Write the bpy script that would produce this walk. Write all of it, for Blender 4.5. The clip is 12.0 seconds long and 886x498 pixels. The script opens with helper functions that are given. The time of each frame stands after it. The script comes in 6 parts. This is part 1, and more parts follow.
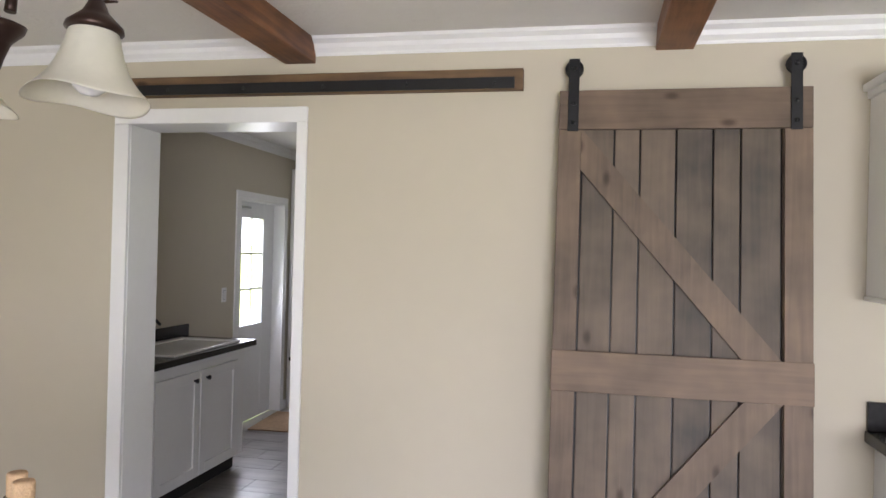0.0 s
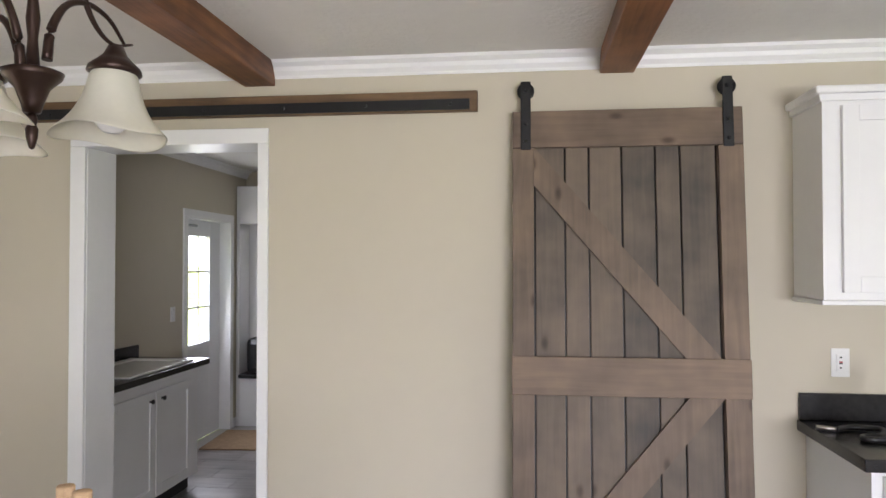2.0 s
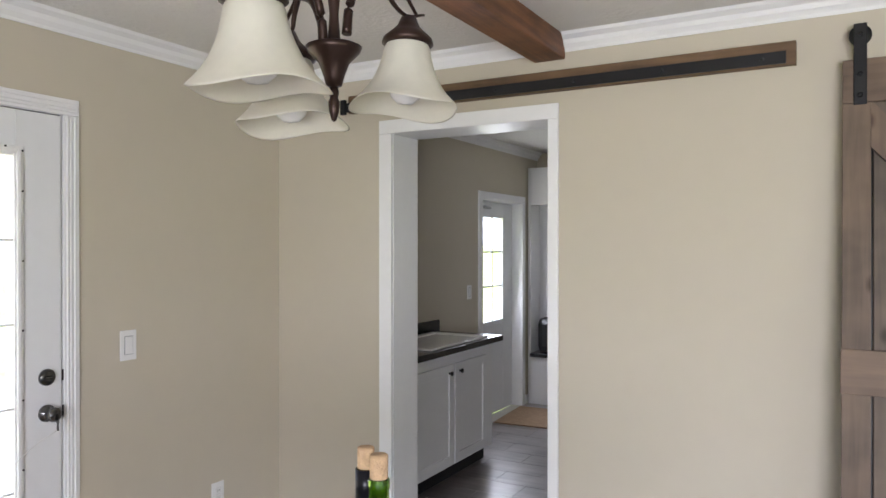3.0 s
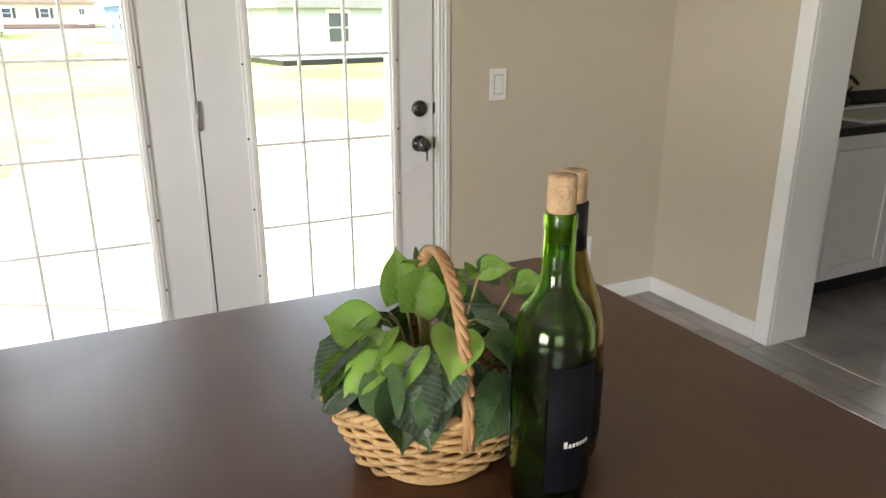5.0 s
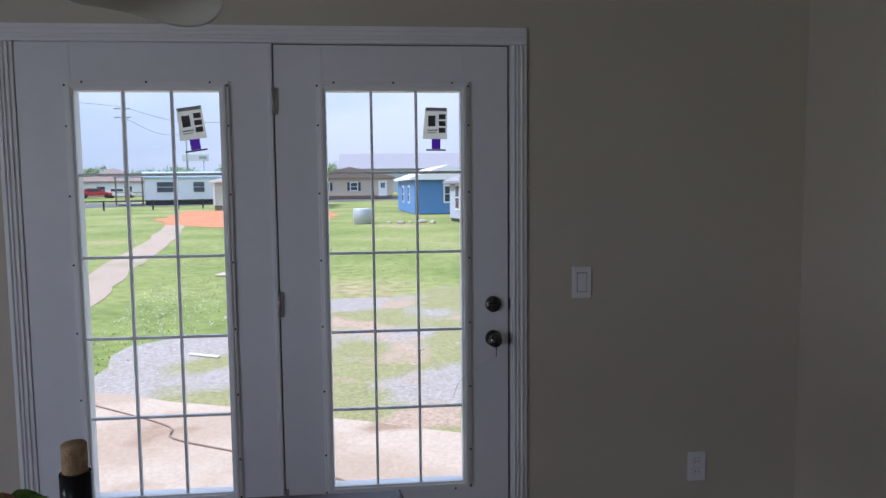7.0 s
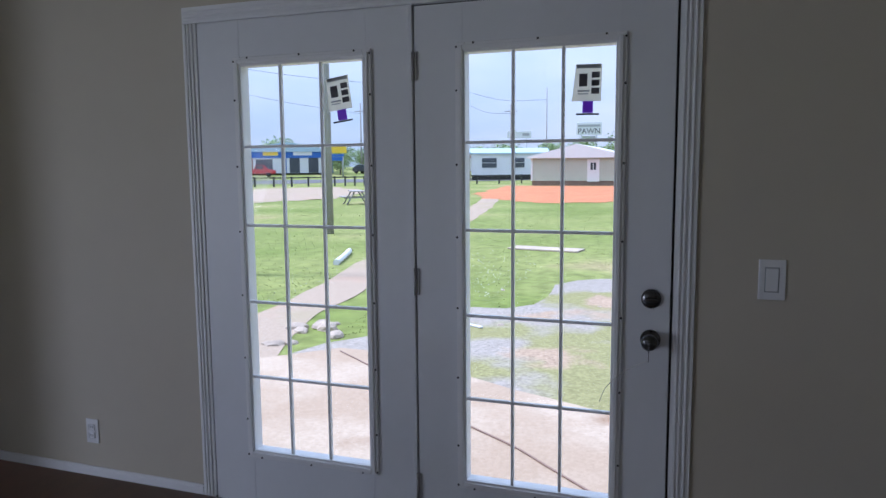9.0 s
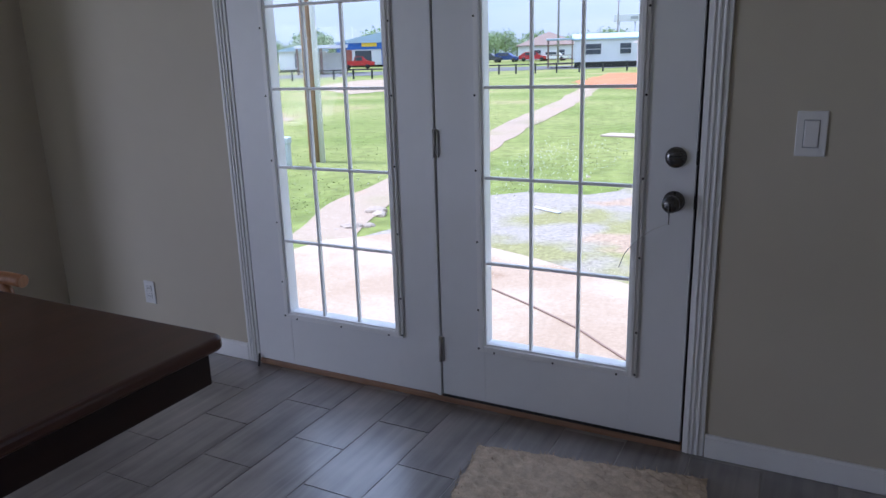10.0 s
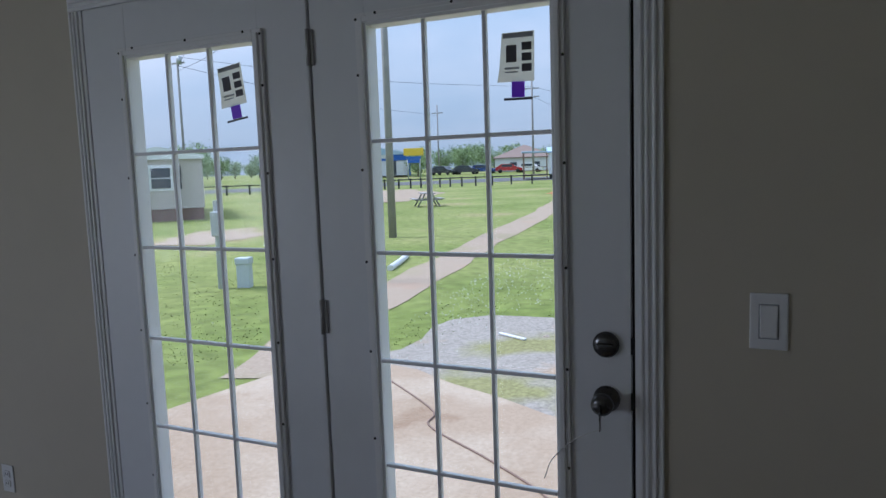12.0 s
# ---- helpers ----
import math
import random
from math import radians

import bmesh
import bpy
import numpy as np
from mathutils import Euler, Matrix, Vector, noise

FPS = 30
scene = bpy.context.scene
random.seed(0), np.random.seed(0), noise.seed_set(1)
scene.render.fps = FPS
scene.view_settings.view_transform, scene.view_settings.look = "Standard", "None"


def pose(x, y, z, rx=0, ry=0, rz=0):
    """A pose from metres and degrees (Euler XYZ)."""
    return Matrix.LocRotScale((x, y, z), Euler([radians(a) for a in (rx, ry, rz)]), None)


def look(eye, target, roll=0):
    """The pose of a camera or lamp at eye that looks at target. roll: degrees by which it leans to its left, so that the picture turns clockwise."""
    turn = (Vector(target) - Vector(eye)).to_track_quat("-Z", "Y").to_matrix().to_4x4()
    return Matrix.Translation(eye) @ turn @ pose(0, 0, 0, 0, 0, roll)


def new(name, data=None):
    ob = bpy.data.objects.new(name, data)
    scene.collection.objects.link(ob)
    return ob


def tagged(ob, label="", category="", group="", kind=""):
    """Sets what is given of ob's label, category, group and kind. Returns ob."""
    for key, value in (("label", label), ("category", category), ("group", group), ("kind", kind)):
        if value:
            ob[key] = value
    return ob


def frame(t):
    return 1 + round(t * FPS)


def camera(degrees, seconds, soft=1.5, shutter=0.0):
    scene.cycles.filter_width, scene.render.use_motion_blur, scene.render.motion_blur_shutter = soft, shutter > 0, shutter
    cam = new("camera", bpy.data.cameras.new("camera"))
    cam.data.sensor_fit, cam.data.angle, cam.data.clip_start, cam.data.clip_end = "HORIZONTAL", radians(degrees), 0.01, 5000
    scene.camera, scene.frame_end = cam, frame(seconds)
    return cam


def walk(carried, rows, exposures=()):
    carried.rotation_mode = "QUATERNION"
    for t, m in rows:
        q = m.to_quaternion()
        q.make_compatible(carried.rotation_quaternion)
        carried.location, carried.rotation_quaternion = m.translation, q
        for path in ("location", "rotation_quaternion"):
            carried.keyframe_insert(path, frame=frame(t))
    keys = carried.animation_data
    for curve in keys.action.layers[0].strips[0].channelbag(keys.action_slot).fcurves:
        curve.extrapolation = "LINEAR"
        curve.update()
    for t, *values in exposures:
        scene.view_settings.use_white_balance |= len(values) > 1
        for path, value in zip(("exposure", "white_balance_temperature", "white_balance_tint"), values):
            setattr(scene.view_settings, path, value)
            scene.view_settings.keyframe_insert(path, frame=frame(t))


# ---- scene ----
cam = camera(63.1, 12.0)
PATH = [
    (0, (0.268, 0.532, 1.543), (-0.144, 2.489, 1.547), 1.5),
    (0.5, (0.221, 0.455, 1.516), (0.003, 2.442, 1.431), 0.9),
    (0.8, (0.2, 0.42, 1.438), (0.002, 2.378, 1.09), 0.1),
    (1, (0.204, 0.398, 1.403), (0.018, 2.337, 0.947), -0.3),
    (1.5, (0.187, 0.385, 1.491), (0.009, 2.365, 1.272), -0.7),
    (2, (0.184, 0.383, 1.554), (-0.053, 2.369, 1.591), 0.0),
    (2.4, (0.17, 0.428, 1.536), (-0.27, 2.379, 1.57), 0.2),
    (3, (0.146, 0.485, 1.531), (-0.84, 2.226, 1.521), 0.0),
    (3.2, (0.137, 0.504, 1.525), (-1.003, 2.147, 1.489), 0.3),
    (4.8, (0.06, 0.899, 1.345), (-1.511, 1.903, 0.62), 0.0),
    (5, (0.076, 0.943, 1.372), (-1.625, 1.796, 0.756), -0.0),
    (5.5, (0.251, 1.092, 1.45), (-1.663, 1.54, 1.084), -0.4),
    (6, (0.337, 1.235, 1.466), (-1.617, 1.562, 1.196), -0.7),
    (6.5, (0.308, 1.461, 1.454), (-1.653, 1.776, 1.217), -0.2),
    (7, (0.289, 1.693, 1.494), (-1.694, 1.883, 1.322), -0.6),
    (7.2, (0.288, 1.763, 1.499), (-1.705, 1.856, 1.354), -0.8),
    (8.8, (-0.035, 2.289, 1.471), (-1.926, 1.662, 1.29), -0.5),
    (9, (-0.084, 2.316, 1.469), (-1.956, 1.65, 1.24), -0.5),
    (9.5, (-0.185, 2.428, 1.398), (-1.982, 1.635, 1.02), -0.8),
    (10, (-0.252, 2.571, 1.339), (-1.961, 1.668, 0.826), -1.7),
    (10.5, (-0.311, 2.625, 1.333), (-1.984, 1.68, 0.777), -2.2),
    (11, (-0.458, 2.589, 1.418), (-2.177, 1.641, 1.031), -1.6),
    (11.5, (-0.654, 2.557, 1.486), (-2.401, 1.62, 1.22), -1.4),
    (12, (-0.82, 2.591, 1.47), (-2.605, 1.717, 1.247), -2.0),
]
EXPOSURES = [(0.0, 3.2, 6200, 22), (0.5, 3.15, 6050, 20), (1.0, 3.32, 6000, 20), (1.5, 3.15, 6200, 21), (2.0, 3.12, 6200, 21), (2.5, 3.15, 6200, 20), (3.2, 3.15, 6050, 20), (4.8, 3.15, 6700, 14), (5.0, 3.1, 6800, 15), (5.2, 2.6, 6600, 16), (5.5, 1.5, 6250, 22), (6.0, 1.1, 5450, 26), (6.5, 0.98, 5400, 23), (7.2, 0.92, 5450, 23), (9.0, 0.95, 5250, 22), (9.5, 0.95, 5250, 21), (10.0, 1.2, 5250, 24), (10.5, 1.35, 5250, 25), (11.0, 1.15, 5400, 25), (11.5, 0.8, 5350, 20), (12.0, 0.55, 5300, 17)]
walk(cam, [(t, look(eye, target, roll)) for t, eye, target, roll in PATH], EXPOSURES)

# ---- world and light ----
world = bpy.data.worlds.new("sky")
scene.world = world
world.use_nodes = True
wn, wl = world.node_tree.nodes, world.node_tree.links
wn.clear()
w_out = wn.new("ShaderNodeOutputWorld")
w_bg = wn.new("ShaderNodeBackground")
w_sky = wn.new("ShaderNodeTexSky")
w_sky.sky_type = "NISHITA"
w_sky.sun_disc = False
w_sky.sun_elevation = radians(53)
w_sky.sun_rotation = radians(190)
w_sky.air_density, w_sky.dust_density = 1.2, 2.5
w_tc = wn.new("ShaderNodeTexCoord")
w_map = wn.new("ShaderNodeMapping")
w_map.inputs["Scale"].default_value = (1.0, 1.0, 3.2)
w_noise = wn.new("ShaderNodeTexNoise")
w_noise.inputs["Scale"].default_value = 2.6
w_noise.inputs["Detail"].default_value = 6.0
w_ramp = wn.new("ShaderNodeValToRGB")
w_ramp.color_ramp.elements[0].position = 0.30
w_ramp.color_ramp.elements[0].color = (5.2, 6.9, 8.1, 1)
w_ramp.color_ramp.elements[1].position = 0.68
w_ramp.color_ramp.elements[1].color = (8.7, 9.4, 9.8, 1)
w_mix = wn.new("ShaderNodeMixRGB")
w_mix.inputs["Fac"].default_value = 0.88
# an overcast sky is about three times as bright overhead as at the horizon
w_sep = wn.new("ShaderNodeSeparateXYZ")
w_grad = wn.new("ShaderNodeMapRange")
w_grad.inputs["From Min"].default_value, w_grad.inputs["From Max"].default_value = 0.0, 1.0
w_grad.inputs["To Min"].default_value, w_grad.inputs["To Max"].default_value = 0.42, 1.08
w_mul = wn.new("ShaderNodeVectorMath")
w_mul.operation = "SCALE"
wl.new(w_tc.outputs["Generated"], w_map.inputs["Vector"])
wl.new(w_tc.outputs["Generated"], w_sep.inputs[0])
wl.new(w_sep.outputs["Z"], w_grad.inputs["Value"])
wl.new(w_map.outputs["Vector"], w_noise.inputs["Vector"])
wl.new(w_noise.outputs["Fac"], w_ramp.inputs["Fac"])
wl.new(w_ramp.outputs["Color"], w_mix.inputs["Color2"])
wl.new(w_sky.outputs["Color"], w_mix.inputs["Color1"])
wl.new(w_mix.outputs["Color"], w_mul.inputs[0])
wl.new(w_grad.outputs["Result"], w_mul.inputs["Scale"])
wl.new(w_mul.outputs[0], w_bg.inputs["Color"])
w_bg.inputs["Strength"].default_value = 0.11
wl.new(w_bg.outputs["Background"], w_out.inputs["Surface"])

sun = new("sun", bpy.data.lights.new("sun", "SUN"))
sun.data.energy, sun.data.angle, sun.data.color = 2.6, radians(14), (1.0, 0.96, 0.9)
sun.matrix_world = look((0, 0, 30), (-4, 22, 0))


def fill_light(name, eye, target, w, h, watts):
    """An area lamp added to fill a room with sky-like light."""
    ob = new(name, bpy.data.lights.new(name, "AREA"))
    ob.data.shape, ob.data.size, ob.data.size_y, ob.data.energy = "RECTANGLE", w, h, watts
    ob.data.color = (0.96, 0.98, 1.0)
    ob.matrix_world = look(eye, target)
    return ob


# Lamps at assumed windows behind the camera, added to brighten the room.
fill_light("window_light_back", (1.8, -3.16, 1.15), (1.2, 0.0, -0.40), 2.2, 1.3, 25)
fill_light("window_light_east", (4.26, -0.9, 1.15), (0.0, -0.9, -1.1), 2.2, 1.3, 1.5)
# Added just inside the laundry door's real glass, for its sky light.
fill_light("window_light_laundry", (-2.66, 6.43, 1.31), (0.0, 6.2, 1.0), 0.38, 0.90, 1.1)


# ---- materials ----
def mat(name, color, rough=0.6, metal=0.0, var=0.12, scale=6.0, bump=0.0, bump_scale=60.0, stretch=(1, 1, 1), rand=0.0, spec=0.5, tint=None, detail=4.0, coat=0.0):
    """A plain surface with colour variation at two scales and fine relief."""
    m = bpy.data.materials.new(name)
    m.use_nodes = True
    n, l = m.node_tree.nodes, m.node_tree.links
    b = n["Principled BSDF"]
    b.inputs["Roughness"].default_value = rough
    b.inputs["Metallic"].default_value = metal
    b.inputs["Specular IOR Level"].default_value = spec
    b.inputs["Coat Weight"].default_value = coat
    b.inputs["Coat Roughness"].default_value = 0.15
    tc = n.new("ShaderNodeTexCoord")
    mp = n.new("ShaderNodeMapping")
    mp.inputs["Scale"].default_value = stretch
    l.new(tc.outputs["Object"], mp.inputs["Vector"])
    big = n.new("ShaderNodeTexNoise")
    big.inputs["Scale"].default_value, big.inputs["Detail"].default_value = scale, detail
    fine = n.new("ShaderNodeTexNoise")
    fine.inputs["Scale"].default_value, fine.inputs["Detail"].default_value = scale * 9, 3.0
    l.new(mp.outputs["Vector"], big.inputs["Vector"])
    l.new(mp.outputs["Vector"], fine.inputs["Vector"])
    add = n.new("ShaderNodeMath")
    add.operation = "MULTIPLY_ADD"
    l.new(fine.outputs["Fac"], add.inputs[0])
    add.inputs[1].default_value = 0.45
    l.new(big.outputs["Fac"], add.inputs[2])
    last = add.outputs[0]
    if rand:
        info = n.new("ShaderNodeObjectInfo")
        rnd = n.new("ShaderNodeMath")
        rnd.operation = "MULTIPLY_ADD"
        l.new(info.outputs["Random"], rnd.inputs[0])
        rnd.inputs[1].default_value = rand
        l.new(last, rnd.inputs[2])
        sub = n.new("ShaderNodeMath")
        sub.operation = "SUBTRACT"
        l.new(rnd.outputs[0], sub.inputs[0])
        sub.inputs[1].default_value = rand * 0.5
        last = sub.outputs[0]
    ramp = n.new("ShaderNodeValToRGB")
    c = Vector(color)
    c2 = Vector(tint) if tint else c
    e = ramp.color_ramp.elements
    e[0].position, e[1].position = 0.35, 1.05
    e[0].color = (*(c * (1 - var)), 1)
    e[1].color = (*[min(1, v * (1 + var)) for v in c2], 1)
    l.new(last, ramp.inputs["Fac"])
    l.new(ramp.outputs["Color"], b.inputs["Base Color"])
    if bump:
        bn = n.new("ShaderNodeTexNoise")
        bn.inputs["Scale"].default_value, bn.inputs["Detail"].default_value = bump_scale, 4.0
        l.new(mp.outputs["Vector"], bn.inputs["Vector"])
        bp = n.new("ShaderNodeBump")
        bp.inputs["Strength"].default_value, bp.inputs["Distance"].default_value = bump, 0.01
        l.new(bn.outputs["Fac"], bp.inputs["Height"])
        l.new(bp.outputs["Normal"], b.inputs["Normal"])
    return m


def wood(name, dark, light, rough=0.5, grain=9.0, axis=2, rand=0.25, knots=True, bump=0.25, coat=0.0, gw=1.0):
    """Wood with long grain along one object axis, and knots."""
    m = bpy.data.materials.new(name)
    m.use_nodes = True
    n, l = m.node_tree.nodes, m.node_tree.links
    b = n["Principled BSDF"]
    b.inputs["Roughness"].default_value = rough
    b.inputs["Coat Weight"].default_value = coat
    b.inputs["Coat Roughness"].default_value = 0.12
    tc = n.new("ShaderNodeTexCoord")
    info = n.new("ShaderNodeObjectInfo")
    off = n.new("ShaderNodeVectorMath")
    off.operation = "MULTIPLY_ADD"
    off.inputs[1].default_value = (7.0, 5.0, 9.0)
    l.new(info.outputs["Random"], off.inputs[0])
    l.new(tc.outputs["Object"], off.inputs[2])
    mp = n.new("ShaderNodeMapping")
    s = [7.0, 7.0, 7.0]
    s[axis] = 0.42
    mp.inputs["Scale"].default_value = s
    l.new(off.outputs[0], mp.inputs["Vector"])
    g = n.new("ShaderNodeTexNoise")
    g.inputs["Scale"].default_value, g.inputs["Detail"].default_value, g.inputs["Distortion"].default_value = grain * 0.9, 6.0, 0.6
    l.new(mp.outputs["Vector"], g.inputs["Vector"])
    blot = n.new("ShaderNodeTexNoise")
    blot.inputs["Scale"].default_value, blot.inputs["Detail"].default_value = 5.0, 3.0
    l.new(off.outputs[0], blot.inputs["Vector"])
    s1 = n.new("ShaderNodeMath")
    s1.operation = "MULTIPLY_ADD"
    l.new(blot.outputs["Fac"], s1.inputs[0])
    s1.inputs[1].default_value = 1.1
    gs = n.new("ShaderNodeMath")
    gs.operation = "MULTIPLY"
    gs.inputs[1].default_value = gw
    l.new(g.outputs["Fac"], gs.inputs[0])
    l.new(gs.outputs[0], s1.inputs[2])
    s2 = n.new("ShaderNodeMath")
    s2.operation = "MULTIPLY_ADD"
    l.new(info.outputs["Random"], s2.inputs[0])
    s2.inputs[1].default_value = rand
    l.new(s1.outputs[0], s2.inputs[2])
    ramp = n.new("ShaderNodeValToRGB")
    e = ramp.color_ramp.elements
    e[0].position, e[1].position = 0.12, 0.88
    e[0].color, e[1].color = (*dark, 1), (*light, 1)
    sc = n.new("ShaderNodeMath")
    sc.operation = "MULTIPLY_ADD"
    sc.inputs[1].default_value = 1.05
    sc.inputs[2].default_value = 0.5 - 1.05 * (0.55 + 0.5 * gw + rand / 2)
    l.new(s2.outputs[0], sc.inputs[0])
    l.new(sc.outputs[0], ramp.inputs["Fac"])
    col = ramp.outputs["Color"]
    if knots:
        km = n.new("ShaderNodeMapping")
        ks = [9.0, 9.0, 9.0]
        ks[axis] = 4.5
        km.inputs["Scale"].default_value = ks
        if axis != 1:
            km.inputs["Rotation"].default_value = (math.pi / 2, 0, 0)
        l.new(off.outputs[0], km.inputs["Vector"])
        v = n.new("ShaderNodeTexVoronoi")
        v.voronoi_dimensions = "3D" if axis == 1 else "2D"
        v.inputs["Scale"].default_value = 0.44
        l.new(km.outputs["Vector"], v.inputs["Vector"])
        kr = n.new("ShaderNodeValToRGB")
        kr.color_ramp.elements[0].position, kr.color_ramp.elements[1].position = 0.012, 0.085
        kr.color_ramp.elements[0].color, kr.color_ramp.elements[1].color = (0.38, 0.33, 0.30, 1), (1, 1, 1, 1)
        kr.color_ramp.interpolation = "EASE"
        l.new(v.outputs["Distance"], kr.inputs["Fac"])
        mx = n.new("ShaderNodeMixRGB")
        mx.blend_type = "MULTIPLY"
        mx.inputs["Fac"].default_value = 1.0
        l.new(col, mx.inputs["Color1"])
        l.new(kr.outputs["Color"], mx.inputs["Color2"])
        col = mx.outputs["Color"]
    l.new(col, b.inputs["Base Color"])
    bp = n.new("ShaderNodeBump")
    bp.inputs["Strength"].default_value, bp.inputs["Distance"].default_value = bump, 0.004
    l.new(g.outputs["Fac"], bp.inputs["Height"])
    l.new(bp.outputs["Normal"], b.inputs["Normal"])
    return m


def pane_glass(name, tint=(1, 1, 1), rough=0.0):
    m = bpy.data.materials.new(name)
    m.use_nodes = True
    n, l = m.node_tree.nodes, m.node_tree.links
    n.clear()
    out = n.new("ShaderNodeOutputMaterial")
    tr = n.new("ShaderNodeBsdfTransparent")
    tr.inputs["Color"].default_value = (*tint, 1)
    gl = n.new("ShaderNodeBsdfGlossy")
    gl.inputs["Roughness"].default_value = rough
    mx = n.new("ShaderNodeMixShader")
    mx.inputs["Fac"].default_value = 0.008
    l.new(tr.outputs[0], mx.inputs[1])
    l.new(gl.outputs[0], mx.inputs[2])
    l.new(mx.outputs[0], out.inputs["Surface"])
    return m


def bottle_glass(name, color, rough=0.03):
    m = bpy.data.materials.new(name)
    m.use_nodes = True
    b = m.node_tree.nodes["Principled BSDF"]
    b.inputs["Base Color"].default_value = (*color, 1)
    b.inputs["Transmission Weight"].default_value = 1.0
    b.inputs["Roughness"].default_value = rough
    b.inputs["IOR"].default_value = 1.45
    return m


def tile_material(name):
    """Grey-brown wood-look vinyl tile, grain along x, each tile with its own tone."""
    m = wood(name, (0.082, 0.071, 0.066), (0.325, 0.290, 0.272), rough=0.40, grain=5.0, axis=0, rand=0.26, knots=False, bump=0.10)
    b = m.node_tree.nodes["Principled BSDF"]
    b.inputs["Specular IOR Level"].default_value = 1.0
    b.inputs["Coat Weight"].default_value = 0.95
    b.inputs["Coat Roughness"].default_value = 0.28
    b.inputs["Coat IOR"].default_value = 1.8
    return m


def grass_material(name):
    m = bpy.data.materials.new(name)
    m.use_nodes = True
    n, l = m.node_tree.nodes, m.node_tree.links
    b = n["Principled BSDF"]
    b.inputs["Roughness"].default_value = 0.9
    b.inputs["Specular IOR Level"].default_value = 0.15
    tc = n.new("ShaderNodeTexCoord")
    n1 = n.new("ShaderNodeTexNoise")
    n1.inputs["Scale"].default_value, n1.inputs["Detail"].default_value = 0.16, 7.0
    n2 = n.new("ShaderNodeTexNoise")
    n2.inputs["Scale"].default_value, n2.inputs["Detail"].default_value = 3.5, 6.0
    for k in (n1, n2):
        l.new(tc.outputs["Object"], k.inputs["Vector"])
    r1 = n.new("ShaderNodeValToRGB")
    e = r1.color_ramp.elements
    e[0].position, e[1].position = 0.36, 0.58
    e[0].color, e[1].color = (0.145, 0.186, 0.045, 1), (0.228, 0.248, 0.086, 1)
    x = r1.color_ramp.elements.new(0.67)
    x.color = (0.29, 0.25, 0.13, 1)
    l.new(n1.outputs["Fac"], r1.inputs["Fac"])
    r2 = n.new("ShaderNodeValToRGB")
    r2.color_ramp.elements[0].position, r2.color_ramp.elements[1].position = 0.3, 0.7
    r2.color_ramp.elements[0].color, r2.color_ramp.elements[1].color = (0.72, 0.72, 0.66, 1), (1.25, 1.25, 1.15, 1)
    l.new(n2.outputs["Fac"], r2.inputs["Fac"])
    mx = n.new("ShaderNodeMixRGB")
    mx.blend_type = "MULTIPLY"
    mx.inputs["Fac"].default_value = 1.0
    l.new(r1.outputs["Color"], mx.inputs["Color1"])
    l.new(r2.outputs["Color"], mx.inputs["Color2"])
    l.new(mx.outputs["Color"], b.inputs["Base Color"])
    return m


def yard_material(name, stone, sparse, soil, cut=0.52, speck=14.0, low=0.66, high=1.3):
    """Bare ground: stone colour broken by thin grass and soil in patches, with fine speckle."""
    m = bpy.data.materials.new(name)
    m.use_nodes = True
    n, l = m.node_tree.nodes, m.node_tree.links
    b = n["Principled BSDF"]
    b.inputs["Roughness"].default_value = 0.95
    b.inputs["Specular IOR Level"].default_value = 0.1
    tc = n.new("ShaderNodeTexCoord")

    def tex(scale, detail):
        t = n.new("ShaderNodeTexNoise")
        t.inputs["Scale"].default_value, t.inputs["Detail"].default_value = scale, detail
        l.new(tc.outputs["Object"], t.inputs["Vector"])
        return t.outputs["Fac"]

    def ramp(src, p0, p1, c0, c1):
        r = n.new("ShaderNodeValToRGB")
        r.color_ramp.elements[0].position, r.color_ramp.elements[1].position = p0, p1
        r.color_ramp.elements[0].color, r.color_ramp.elements[1].color = c0, c1
        l.new(src, r.inputs["Fac"])
        return r.outputs["Color"]

    def mix(f, x, y, mode="MIX"):
        k = n.new("ShaderNodeMixRGB")
        k.blend_type = mode
        for slot, v in (("Fac", f), ("Color1", x), ("Color2", y)):
            if isinstance(v, (float, tuple)):
                k.inputs[slot].default_value = v
            else:
                l.new(v, k.inputs[slot])
        return k.outputs["Color"]

    w, k0 = (1, 1, 1, 1), (0, 0, 0, 1)
    col = mix(ramp(tex(0.55, 9), cut, cut + 0.09, k0, w), (*stone, 1), (*sparse, 1))
    col = mix(ramp(tex(0.8, 8), 0.60, 0.68, k0, w), col, (*soil, 1))
    col = mix(1.0, col, ramp(tex(speck, 6), 0.32, 0.68, (low, low * 0.99, low * 0.97, 1), (high, high, high, 1)), "MULTIPLY")
    l.new(col, b.inputs["Base Color"])
    return m


def shade_glass(name):
    """Frosted, faintly veined glass that lets light through diffusely."""
    m = mat(name, (0.80, 0.78, 0.69), rough=0.35, var=0.10, scale=9, detail=6)
    b = m.node_tree.nodes["Principled BSDF"]
    b.inputs["Subsurface Weight"].default_value = 0.0
    n, l = m.node_tree.nodes, m.node_tree.links
    t = n.new("ShaderNodeBsdfTranslucent")
    t.inputs["Color"].default_value = (0.85, 0.83, 0.74, 1)
    mx = n.new("ShaderNodeMixShader")
    mx.inputs["Fac"].default_value = 0.45
    out = n["Material Output"]
    l.new(b.outputs[0], mx.inputs[1])
    l.new(t.outputs[0], mx.inputs[2])
    l.new(mx.outputs[0], out.inputs["Surface"])
    return m


